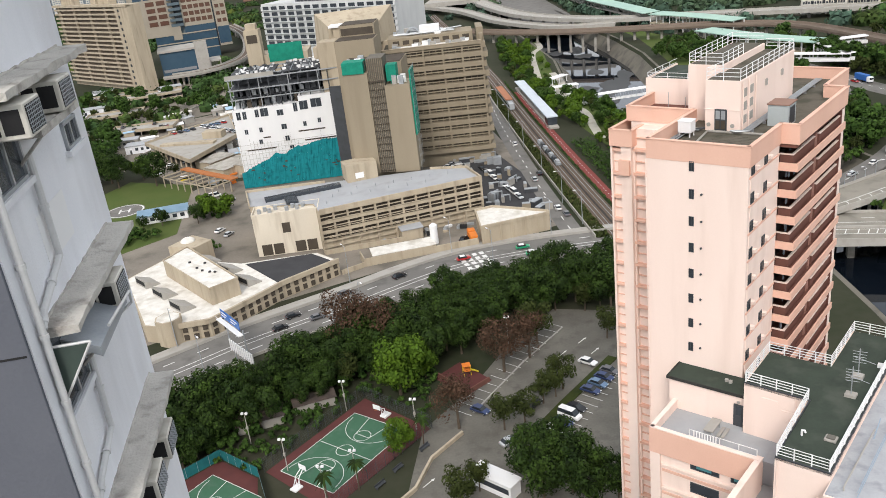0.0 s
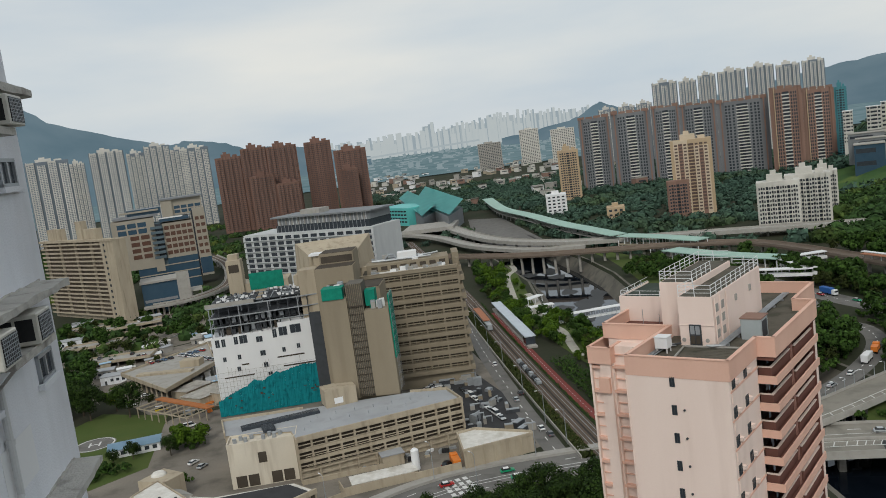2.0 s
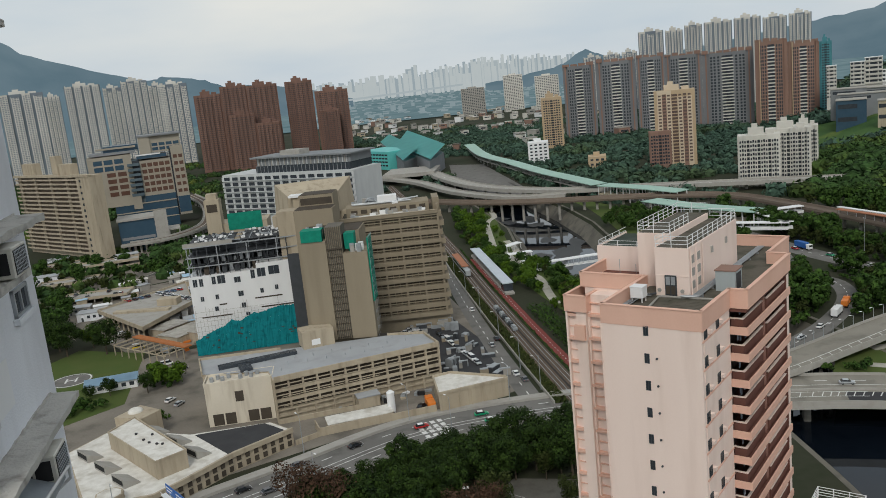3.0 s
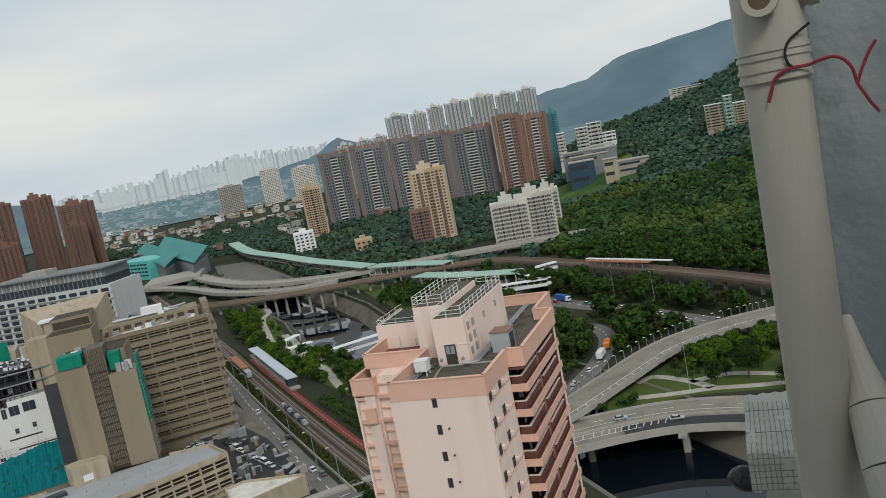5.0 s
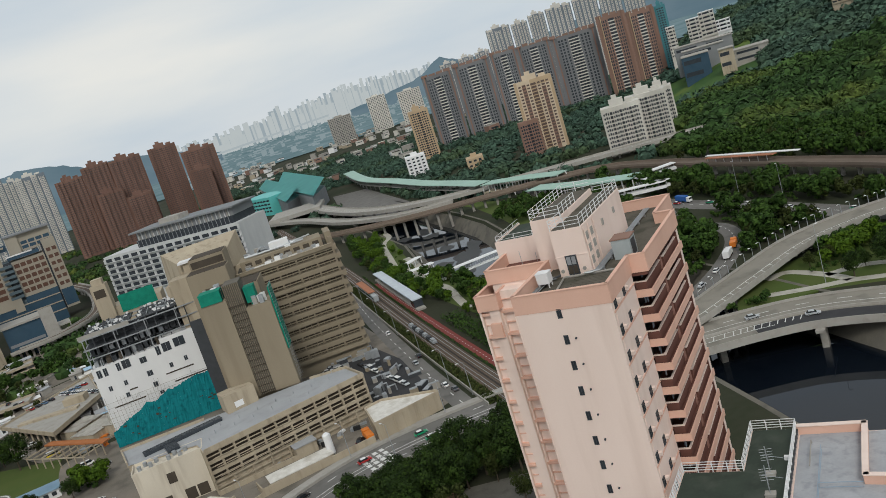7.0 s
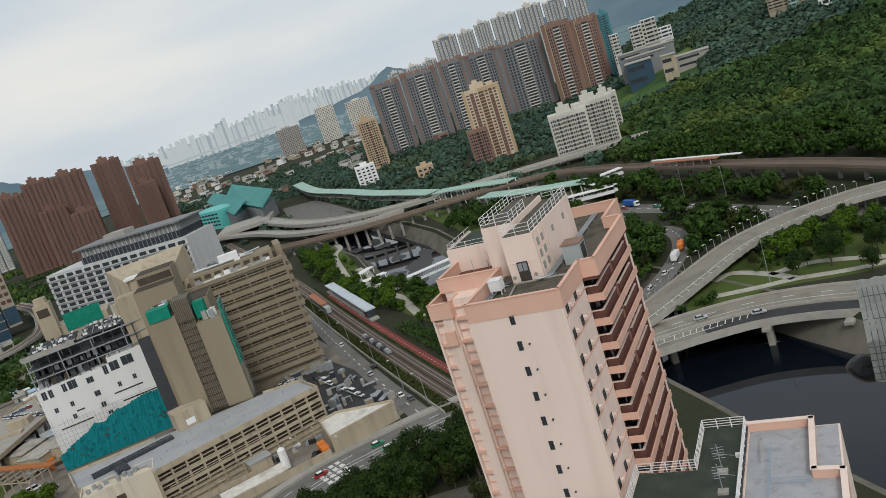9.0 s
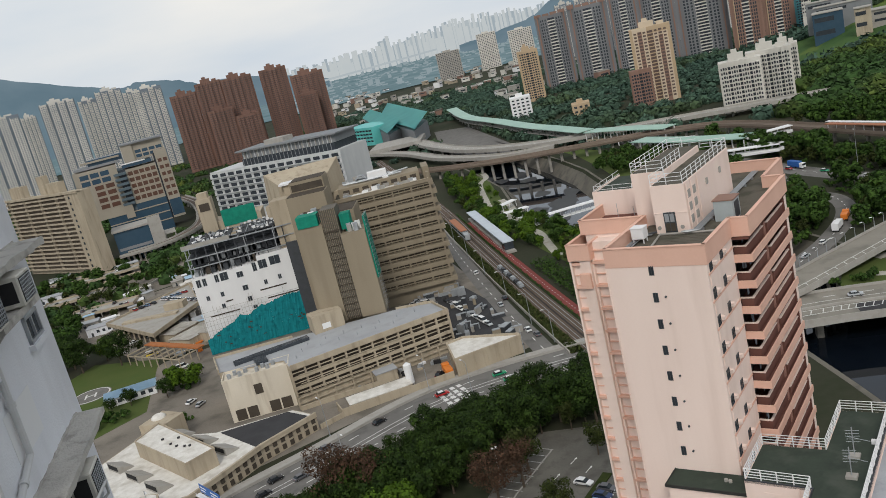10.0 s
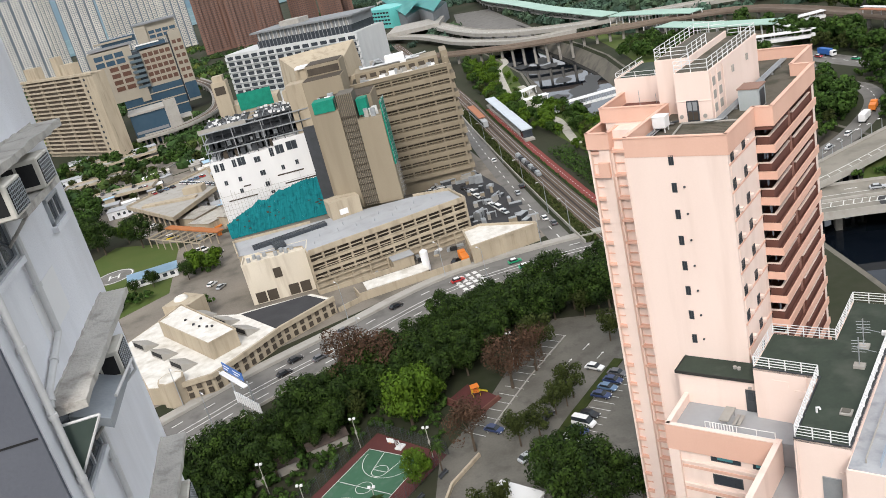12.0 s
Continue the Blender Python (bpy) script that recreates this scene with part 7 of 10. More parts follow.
# between slip road, flyover and bridge
grove([(60, 270), (76, 286), (98, 308), (112, 335), (110, 372), (95, 410), (62, 400), (55, 330)], 8, ["dark", "olive", "dark"], 0.7, 1.1)
grove([(84, 254), (104, 264), (98, 282), (88, 272)], 7.5, ["dark", "olive"], 0.7, 1.0)
grove([(126, 276), (140, 288), (168, 292), (190, 275), (178, 240), (156, 262), (140, 270)], 8, ["dark", "dark", "olive", "light"], 0.42, 0.7)
for kind, x, y, s in (("olive", 119, 270.5, 1.5), ("dark", 124, 251.5, 1.0), ("dark", 135, 249, 1.35), ("dark", 144.5, 262.5, 1.5), ("light", 143, 254.5, 1.2), ("olive", 127, 272, 1.4), ("dark", 139, 233.5, 0.95), ("dark", 150, 247, 1.2), ("olive", 156, 253, 1.3), ("dark", 131, 257, 0.9), ("light", 165, 240, 1.2)):
    plant(kind, x, y, 0, s * (0.6 if y > 256 else 0.85))
grove([(108, 298), (132, 315), (160, 318), (150, 330), (138, 376), (128, 400), (124, 345)], 8, ["dark", "olive"], 0.7, 1.1)
grove([(160, 318), (205, 300), (200, 330), (185, 392), (160, 455), (130, 505), (105, 545), (118, 470), (140, 400)], 8.5, ["dark", "olive", "dark"], 0.8, 1.2)
grove([(205, 330), (240, 300), (262, 440), (240, 500), (190, 540), (165, 530), (188, 420)], 9.5, ["dark", "dark", "olive"], 0.9, 1.3)
grove([(-110, 470), (-62, 430), (-70, 480), (-100, 600), (-140, 640), (-170, 560)], 12, ["dark", "olive"], 0.8, 1.2)


# undergrowth round the courts, planters on the forecourt
grove([(-80, 128), (-68, 127), (-53, 155), (-36, 143), (-37, 160), (-41, 170), (-56, 158), (-70, 143)], 2.8, ["shrub"], 0.4, 0.75)
grove([(-92, 128), (-84, 126), (-56, 160), (-30, 190), (4, 200), (4, 206), (-34, 197), (-60, 176), (-80, 154)], 3.2, ["shrub"], 0.8, 1.4)
grove([(-147, 274), (-136, 276), (-138, 286), (-148, 284)], 2.6, ["shrub", "light"], 0.5, 0.9)
grove([(-134, 240), (-128, 238), (-126, 246), (-132, 250)], 2.4, ["shrub"], 0.6, 0.9)
grove([(-214, 372), (-205, 366), (-196, 384), (-205, 392)], 3.0, ["shrub", "olive"], 0.5, 0.8)
# low planting under the trees beside the bridge
grove([(99, 270), (110, 277), (112, 283), (102, 284)], 2.6, ["shrub"], 0.7, 1.0)
grove([(84, 254), (96, 252), (100, 262), (92, 268)], 3.0, ["shrub"], 0.5, 1.0)
grove([(114, 262), (128, 262), (150, 272), (170, 262), (168, 284), (132, 282)], 3.8, ["shrub", "shrub", "light"], 0.5, 0.9)
# trees and bushes between cycle track and river
grove([(-14, 412), (-3, 378), (7, 345), (16, 318), (28, 312), (24, 350), (16, 380), (6, 402), (-6, 424)], 5.0, ["dark", "shrub", "light", "shrub", "olive"], 0.6, 1.0)
grove([(60, 270), (76, 286), (98, 308), (112, 335), (110, 372), (95, 410), (62, 400), (55, 330)], 4.5, ["shrub"], 0.7, 1.2)
grove([(108, 298), (132, 315), (160, 318), (150, 330), (138, 376), (128, 400), (124, 345)], 4.5, ["shrub"], 0.7, 1.2)
grove([(160, 318), (205, 300), (200, 330), (185, 392), (160, 455), (130, 505), (105, 545), (118, 470), (140, 400)], 6.0, ["shrub", "olive"], 0.7, 1.0)


# trees past counting, farther off, stand joined by kind
def far_crown(h, r, clumps, leaves, size, seed):
    """Corners of the leaves of a crown that is only seen from afar, three to a leaf."""
    rng = np.random.default_rng(seed)
    a, u, z = rng.uniform(0, 6.283, clumps), rng.random(clumps) ** 0.5, h * rng.uniform(0.40, 0.93, clumps)
    k = np.sin(np.pi * np.clip((z / h - 0.3) / 0.75, 0.12, 1)) ** 0.6
    c = np.stack([r * 0.8 * u * k * np.cos(a), r * 0.8 * u * k * np.sin(a), z], 1)
    c = np.repeat(c, leaves, 0)
    n = len(c)
    d = rng.normal(0, 1, (n, 3)) + [0, 0, 0.3]
    d /= np.linalg.norm(d, axis=1, keepdims=True)
    p = c + d * np.repeat(r * rng.uniform(0.28, 0.44, clumps), leaves)[:, None] * rng.uniform(0.7, 1.05, (n, 1))
    p[:, 2] = np.maximum(p[:, 2], h * 0.12)
    t = np.cross(d, rng.normal(0, 1, (n, 3)))
    t /= np.linalg.norm(t, axis=1, keepdims=True) + 1e-6
    b = np.cross(d, t)
    s = size * rng.uniform(0.6, 1.3, (n, 1))
    return np.stack([p - t * s * 0.6 - b * s * 0.4, p + t * s * 0.6 - b * s * 0.4, p + b * s * 0.8 + d * s * 0.2], 1)


FAR = {"dark": (9.5, 4.6, 22, 34, 0.95), "light": (8.0, 4.2, 20, 30, 0.85), "russet": (9.0, 4.4, 20, 24, 0.7), "olive": (6.5, 3.0, 15, 26, 0.7), "shrub": (2.6, 1.9, 8, 15, 0.62)}


def stand():
    for kind in FAR:
        shapes = [far_crown(*FAR[kind], 50 + q) for q in range(4)]
        V = []
        for i, (kd, x, y, s, turn) in enumerate(STAND):
            if kd != kind:
                continue
            v = shapes[i % 4].reshape(-1, 3) * s
            c, sn = math.cos(turn), math.sin(turn)
            V.append(np.stack([x + v[:, 0] * c - v[:, 1] * sn, y + v[:, 0] * sn + v[:, 1] * c, v[:, 2]], 1))
        if V:
            V = np.concatenate(V)
            me = bpy.data.meshes.new("tree_stand")
            me.from_pydata(V.tolist(), [], np.arange(len(V)).reshape(-1, 3).tolist())
            me.materials.append({'dark': LEAF_F, 'light': LEAF_L, 'russet': LEAF_R, 'olive': LEAF_O, 'shrub': LEAF_F}[kind])
            tagged(new("tree_stand", me), "stand of " + {"dark": "dark green", "light": "bright green", "russet": "russet", "olive": "olive green", "shrub": "low green"}[kind] + " trees and bushes", "trees", kind="stuff")


stand()
for kind in PROTO:
    for src in PROTO[kind]:
        if src.name not in USED:
            for child in list(src.children):
                bpy.data.objects.remove(child)
            bpy.data.objects.remove(src)


# ---------------------------------------------------------------- woods and hills
def ridge_height(az):
    return np.interp(az, [14, 17, 19, 21, 25, 28.8, 31.4, 36, 50], [0, 5, 22, 52, 74, 92, 122, 170, 190])


def hill_z(x, y):
    az, d = math.degrees(math.atan2(x, y)), math.hypot(x, y)
    d0 = np.interp(az, [14, 18, 25, 32, 50], [620, 585, 555, 525, 460])
    t = max(0.0, min(1.0, (d - d0) / (1500 - d0)))
    return float(ridge_height(az)) * t ** 1.15 * (1 + 0.10 * noise.noise(Vector((x * 0.006, y * 0.006, 0))))


def build_hill():
    bm = bmesh.new()
    rows = []
    for az in np.arange(14, 52, 1.0):
        row = []
        for d in (440, 520, 560, 600, 650, 700, 780, 860, 950, 1050, 1150, 1250, 1350, 1450, 1500, 1560, 1700):
            x, y = polar(az, d)
            z = hill_z(x, y) if d <= 1500 else hill_z(*polar(az, 1500)) - (d - 1500) * 0.4
            row.append(bm.verts.new((x, y, z - 0.3)))
        rows.append(row)
    for a, b in zip(rows, rows[1:]):
        for k in range(len(a) - 1):
            bm.faces.new((a[k], a[k + 1], b[k + 1], b[k]))
    tagged(part("hillside", bm, WOODS), "wooded green hillside", "hill", kind="structure")


build_hill()


# distance haze mixed into the canopy as a bluer, greyer green
WOODS_FAR = mat("hazed_canopy", (0.062, 0.105, 0.070), (0.040, 0.075, 0.058), 0.9, 0.012, 0.3, 0, spread=0.5, island=True, stain=(0.06, 0.085, 0.03, 0.008))


def woods(name, spots, label, material=None, fine=True):
    """Tree crowns past counting: one mesh of uneven clumps under loose leaf sprays."""
    bm = bmesh.new()
    bmesh.ops.create_icosphere(bm, subdivisions=2 if fine else 1, radius=1)
    bv = np.array([v.co[:] for v in bm.verts])
    bf = np.array([[v.index for v in f.verts] for f in bm.faces])
    bm.free()
    rng = np.random.default_rng(7)
    sprays = 56 if fine else 20
    V, F, n = [], [], 0
    for x, y, z, r in spots:
        flat = rng.uniform(0.7, 1.0)
        at = np.array([x, y, z + r * 0.4])
        lean = rng.uniform(0.8, 1.25, 2)
        shape = r * np.array([lean[0], lean[1], flat])
        v = bv * (0.86 + rng.uniform(-0.26, 0.2, (len(bv), 1))) * shape + at
        V.append(v)
        F.append(bf + n)
        n += len(bv)
        d = rng.normal(0, 1, (sprays, 3)) + [0, 0, 0.5]
        d /= np.linalg.norm(d, axis=1, keepdims=True)
        p = d * rng.uniform(0.8, 1.12, (sprays, 1)) * shape + at
        t = np.cross(d, rng.normal(0, 1, (sprays, 3)))
        t /= np.linalg.norm(t, axis=1, keepdims=True) + 1e-6
        b = np.cross(d, t)
        s = r * rng.uniform(0.2, 0.42, (sprays, 1)) * (1.0 if fine else 1.5)
        tri = np.stack([p - t * s * 0.6 - b * s * 0.4, p + t * s * 0.6 - b * s * 0.4, p + b * s * 0.8 + d * s * 0.35], 1)
        V.append(tri.reshape(-1, 3))
        F.append(np.arange(sprays * 3).reshape(-1, 3) + n)
        n += sprays * 3
    me = bpy.data.meshes.new(name)
    me.from_pydata(np.concatenate(V).tolist(), [], np.concatenate(F).tolist())
    me.materials.append(material or WOODS)
    return tagged(new(name, me), label, "woodland", kind="stuff")


RW = random.Random(11)
NOGO = [(-380, 600, 75), (-330, 740, 80), (-440, 1230, 100), (-340, 1330, 90), (-200, 690, 90), (-150, 960, 130), (125, 800, 38), (25, 1090, 45), (160, 650, 55), (300, 900, 40)]


def free(x, y, gap=1.0):
    return not any(near_line(x, y, l, g * gap) for l, g in CLEAR) and all(math.hypot(x - a, y - b) > r for a, b, r in NOGO)


spots = []
for _ in range(8200):
    az, d = RW.uniform(16, 38), math.sqrt(RW.uniform(470 ** 2, 1500 ** 2))
    x, y = polar(az, d)
    if d > np.interp(az, [14, 18, 25, 32, 50], [620, 585, 540, 500, 440]) and free(x, y) and not (17.5 < az < 23.5 and 820 < d < 1050):
        spots.append((x, y, hill_z(x, y), RW.uniform(3.6, 5.6) * RW.choice([0.8, 1.0, 1.2, 1.6])))
near_spots = [s for s in spots if math.hypot(s[0], s[1]) < 800]
woods("woodland", near_spots, "dense green woodland on the lower hillside")
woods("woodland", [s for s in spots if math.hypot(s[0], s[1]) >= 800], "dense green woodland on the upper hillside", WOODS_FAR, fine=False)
spots = []
for _ in range(7600):
    az, d = RW.uniform(-14, 17), math.sqrt(RW.uniform(600 ** 2, 1700 ** 2))
    x, y = polar(az, d)
    n = noise.noise(Vector((x * 0.008, y * 0.008, 5)))
    if n > -0.42 and free(x, y) and not (-60 - y * 0.02 < x + (y - 600) * 0.3 < 40 and y < 760):
        spots.append((x, y, 0, RW.uniform(3.0, 6.5)))
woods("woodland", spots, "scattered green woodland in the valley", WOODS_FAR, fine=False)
spots = []
for _ in range(3600):
    az, d = RW.uniform(-37, -13), math.sqrt(RW.uniform(470 ** 2, 1500 ** 2))
    x, y = polar(az, d)
    if noise.noise(Vector((x * 0.01, y * 0.01, 9))) > -0.25 and free(x, y) and not inside(x, y, [(-175, 318), (-130, 335), (-90, 420), (-120, 600), (-190, 480), (-275, 415)]):
        spots.append((x, y, 0, RW.uniform(2.5, 5.5)))
woods("woodland", spots, "green trees between the blocks of the town", fine=False)


# ---------------------------------------------------------------- street building roofscape
def street_details():
    e = thing("roof_clutter", -76, 221, 0, 0, "cream roof storeys, skylight hoods and parapets of the street building", "roof structures")
    bm = bmesh.new()
    prism(bm, [(-53, -7.4), (-28.8, -28.6), (-23, -22), (-49.8, 3)], 4.9, 9.9)
    part("roof_storey", bm, CREAM, e)
    bm = bmesh.new()
    prism(bm, [(-52.6, -7.2), (-28.8, -28.1), (-23.5, -22), (-49.7, 2.4)], 9.9, 10.05)
    part("roof", bm, ROOF_W, e)
    for a, b in (((-53, -7.4), (-28.8, -28.6)), ((-28.8, -28.6), (-23, -22)), ((-23, -22), (-49.8, 3)), ((-49.8, 3), (-53, -7.4))):
        bm = bmesh.new()
        strip(bm, [Vector((*a, 9.9)), Vector((*b, 9.9))], -0.15, 0.15, 0, 0.45)
        part("parapet", bm, CREAM, e)
    bm = bmesh.new()
    prism(bm, [(-30, -1), (-14.2, -15.5), (-2.2, -1.2), (-10.5, 5)], 4.9, 5.12)
    part("dark_roof", bm, ASPHALT_D, e, "dark bitumen roof")
    for k, (x, y) in enumerate(((-132.5, 208.5), (-123, 200.5), (-113.5, 192.0), (-119.5, 224), (-109.3, 216.3), (-100, 207.5))):
        bm = bmesh.new()
        yaw = radians(-38)
        c, s = math.cos(yaw), math.sin(yaw)
        pts = [(-3.6, -2.2, 0), (3.6, -2.2, 0), (3.6, 2.2, 0), (-3.6, 2.2, 0), (-3.6, -2.2, 2.4), (3.6, -2.2, 2.4), (3.6, 2.2, 0.3), (-3.6, 2.2, 0.3)]
        v = [bm.verts.new((x + 76 + c * a - s * b, y - 221 + s * a + c * b, 5.0 + z)) for a, b, z in pts]
        for f in ((3, 2, 1, 0), (4, 5, 6, 7), (0, 1, 5, 4), (1, 2, 6, 5), (2, 3, 7, 6), (3, 0, 4, 7)):
            bm.faces.new([v[i] for i in f])
        hood = part("skylight_hood", bm, CONC_L, e, "sloping skylight hood")
        bm = bmesh.new()
        q = [bm.verts.new((x + 76 + c * a - s * b, y - 221 + s * a + c * b, 5.0 + z)) for a, b, z in ((-3.0, -2.26, 0.6), (3.0, -2.26, 0.6), (3.0, -2.26, 2.0), (-3.0, -2.26, 2.0))]
        bm.faces.new(q)
        part("pane", bm, BLACK, hood)
    # corner turret
    bm = bmesh.new()
    rod(bm, (-36.5, -39.5, 0), (-36.5, -39.5, 7.2), 3.6, 8)
    part("turret", bm, CREAM, e)
    bm = bmesh.new()
    rod(bm, (-36.5, -39.5, 7.2), (-36.5, -39.5, 7.3), 3.1, 8)
    part("turret_roof", bm, ROOF_W, e)
    bm = bmesh.new()
    prism(bm, [(-59, 7.5), (-49, 5.5), (-46, 12), (-55, 17)], 0, 8.6)
    part("stair_house", bm, CREAM, e)
    bm = bmesh.new()
    bmesh.ops.create_uvsphere(bm, u_segments=16, v_segments=8, radius=2.4)
    for v in bm.verts:
        v.co = Vector((v.co.x - 54, v.co.y + 11.5, max(0, v.co.z) * 0.55 + 8.6))
    part("dome", bm, ROOF_W, e)
    # street front windows and cornice
    front = [Vector((-36, -41, 0)), Vector((-26, -37.8, 0)), Vector((-21, -29.8, 0)), Vector((-13, -15.2, 0)), Vector((-0.5, -0.6, 0))]
    bm = bmesh.new()
    strip(bm, front, -0.3, 0.5, 4.3, 5.7)
    part("cornice", bm, CREAM, e)
    for a, b in zip(front, front[1:]):
        d = (b - a).normalized()
        s = Vector((d.y, -d.x, 0))
        n = int((b - a).length / 2.6)
        for i in range(n):
            p = a.lerp(b, (i + 0.5) / n)
            for z0, z1 in ((0.5, 2.0), (2.7, 4.0)):
                bm = bmesh.new()
                prism(bm, [(p - d * 0.65 + s * 0.1).to_2d(), (p + d * 0.65 + s * 0.1).to_2d(), (p + d * 0.65 - s * 0.1).to_2d(), (p - d * 0.65 - s * 0.1).to_2d()], z0, z1)
                part("window", bm, BEIGE_D, e)
    for i in range(14):
        x, y = TREES.uniform(-48, -30), TREES.uniform(-22, -8)
        one("roof_vent", x, x + 0.6, y, y + 0.6, 10.0, 10.5, ASPHALT_D, e) if inside(x, y, [(-51, -7), (-29, -26), (-25, -22), (-49, 1)]) else None


street_details()


# ---------------------------------------------------------------- site, hut, helipad
def site():
    e = thing("helipad", -186.3, 290.5, 0.09, 20, "round grey helicopter pad with a painted ring and letter", "helipad", kind="structure")
    bm = bmesh.new()
    rod(bm, (0, 0, 0), (0, 0, 0.03), 8.0, 40)
    part("pad", bm, ASPHALT, e)
    bm = bmesh.new()
    prev = None
    for i in range(41):
        a = 2 * math.pi * i / 40
        q = [bm.verts.new((r * math.cos(a), r * math.sin(a), 0.05)) for r in (7.0, 7.6)]
        if prev:
            bm.faces.new((prev[0], prev[1], q[1], q[0]))
        prev = q
    for x0, x1, y0, y1 in ((-2.2, -1.5, -2.6, 2.6), (1.5, 2.2, -2.6, 2.6), (-1.5, 1.5, -0.35, 0.35)):
        bm.faces.new([bm.verts.new((x, y, 0.05)) for x, y in ((x0, y0), (x1, y0), (x1, y1), (x0, y1))])
    part("pad_marking", bm, LINE, e)
    h = thing("site_hut", -170, 272.5, 0, 22, "long hut with a light blue metal roof", "hut")
    one("wall", 0, 18, 0, 8, 0, 3.4, WHITE, h)
    bm = bmesh.new()
    v = [bm.verts.new(p) for p in ((-0.6, -0.8, 3.3), (18.6, -0.8, 3.3), (18.6, 4, 4.9), (-0.6, 4, 4.9), (18.6, 8.8, 3.3), (-0.6, 8.8, 3.3))]
    bm.faces.new(v[:4]), bm.faces.new((v[3], v[2], v[4], v[5]))
    bmesh.ops.solidify(bm, geom=bm.faces[:], thickness=0.12)
    part("roof", bm, LBLUE, h)
    for i in range(6):
        one("window", 1.2 + i * 2.8, 2.8 + i * 2.8, -0.06, 0.06, 1.1, 2.5, GLASS_D, h)
    c = thing("entrance_canopy", -181, 323, 0, -32, "orange-roofed entrance canopy on steel posts", "canopy")
    one("roof", 0, 38, 5, 8.5, 5.0, 5.5, mat("orange_tile_roof", (0.42, 0.16, 0.06), (0.34, 0.13, 0.05), 0.8, 0.5, 4, 0.1), c)
    for i in range(8):
        one("post", i * 5.2, i * 5.2 + 0.35, 5, 5.35, 0, 5, CREAM, c)
        one("post", i * 5.2, i * 5.2 + 0.35, -4, -3.65, 0, 4.2, CREAM, c)
        one("beam", i * 5.2, i * 5.2 + 0.35, -4, 8, 4.4, 4.9, CREAM, c)
    one("beam", 0, 38, -4.1, -3.8, 4.2, 4.6, CREAM, c)
    s = thing("site_shed", -183, 345, 0, -30, "white corrugated site sheds beside scaffolding", "shed")
    for x, y, w, d, hh in ((2, 2, 12, 14, 3.4), (15, -2, 14, 18, 3.0), (28, 4, 8, 14, 4.0)):
        one("wall", x, x + w, y, y + d, 0, hh, CREAM, s)
        bm = bmesh.new()
        v = [bm.verts.new(p) for p in ((x - 0.5, y - 0.5, hh), (x + w + 0.5, y - 0.5, hh + 0.4), (x + w + 0.5, y + d + 0.5, hh + 0.8), (x - 0.5, y + d + 0.5, hh + 0.4))]
        bm.faces.new(v)
        bmesh.ops.solidify(bm, geom=bm.faces[:], thickness=0.15)
        part("roof", bm, ROOF_W, s)
    d = thing("parking_deck", -219, 374, 0, 0, "raised concrete parking deck with parapets and planters", "car park")
    bm = bmesh.new()
    foot = [(0, 0), (20, -18), (41, -37), (47, 5), (24, 50)]
    prism(bm, foot, 5.4, 6.0)
    part("deck", bm, CONC_L, d)
    for a, b in zip(foot, foot[1:] + foot[:1]):
        bm = bmesh.new()
        strip(bm, [Vector((*a, 6)), Vector((*b, 6))], -0.2, 0.2, -0.9, 1.0)
        part("parapet", bm, CREAM, d)
    for i in range(9):
        x, y = 3 + i * 4.4, -2 - i * 3.9
        one("column", x, x + 0.7, y + 1, y + 1.7, 0, 5.4, CREAM, d)
    one("planter", 12, 40, -8, -4, 6, 7.0, CREAM, d)
    one("stair_head", 30, 40, 2, 8, 6, 9.2, CREAM, d)
    # piles of stuff on the building site
    rng = random.Random(17)
    for i in range(60):
        x, y = rng.uniform(-172, -128), rng.uniform(318, 372)
        if not inside(x, y, [(-178, 322), (-146, 318), (-146, 330), (-128, 345), (-130, 375), (-160, 372)]):
            continue
        m = rng.choice([WHITE, CREAM, STEEL, BLUE, ORANGE, ROOF_W, BARK, RUST])
        w, dd, hh = rng.uniform(1, 5), rng.uniform(0.8, 2.5), rng.uniform(0.4, 2.2)
        t = thing("site_stack", x, y, 0.04, rng.uniform(0, 180), "stack of building materials on the site", "building material", "site stacks")
        for k in range(3):
            one("bundle", rng.uniform(-0.3, 0.3), w, rng.uniform(-0.2, 0.2), dd, k * hh / 3, (k + 0.9) * hh / 3, m, t)


    # parked cars' shelters, sheds and stores spread over the yard behind the deck
    rng = random.Random(23)
    yard = [(-258, 400), (-250, 446), (-233, 503), (-200, 440), (-176, 385), (-160, 376), (-172, 350), (-222, 372)]
    n = 0
    while n < 34:
        x, y = rng.uniform(-258, -160), rng.uniform(350, 500)
        if not inside(x, y, yard):
            continue
        n += 1
        w, dd, hh = rng.uniform(3, 11), rng.uniform(2.5, 6), rng.uniform(2.2, 4.2)
        t = thing("yard_shed", x, y, 0.02, rng.choice([-62, -62, 28, -30]), "small flat-roofed shed in the hospital yard", "shed", "yard sheds")
        one("wall", 0, w, 0, dd, 0, hh, rng.choice([CREAM, CONC_L, WHITE, CREAM]), t)
        one("roof", -0.4, w + 0.4, -0.4, dd + 0.4, hh, hh + 0.25, rng.choice([ROOF_W, CONC_L, ROOF_L, CONCRETE, LBLUE, WHITE]), t)
        one("door", w * 0.3, w * 0.3 + 1.0, -0.06, 0.04, 0, 2.0, GLASS_D, t)
    for x0, y0, x1, y1 in ((-256, 402, -236, 500), (-222, 372, -206, 440), (-206, 440, -216, 470)):
        bm = bmesh.new()
        strip(bm, [Vector((x0, y0, 0)), Vector((x1, y1, 0))], -0.3, 0.3, 0, 1.3)
        tagged(part("yard_wall", bm, CONC_L), "low pale concrete wall along the yard road", "wall", kind="structure")
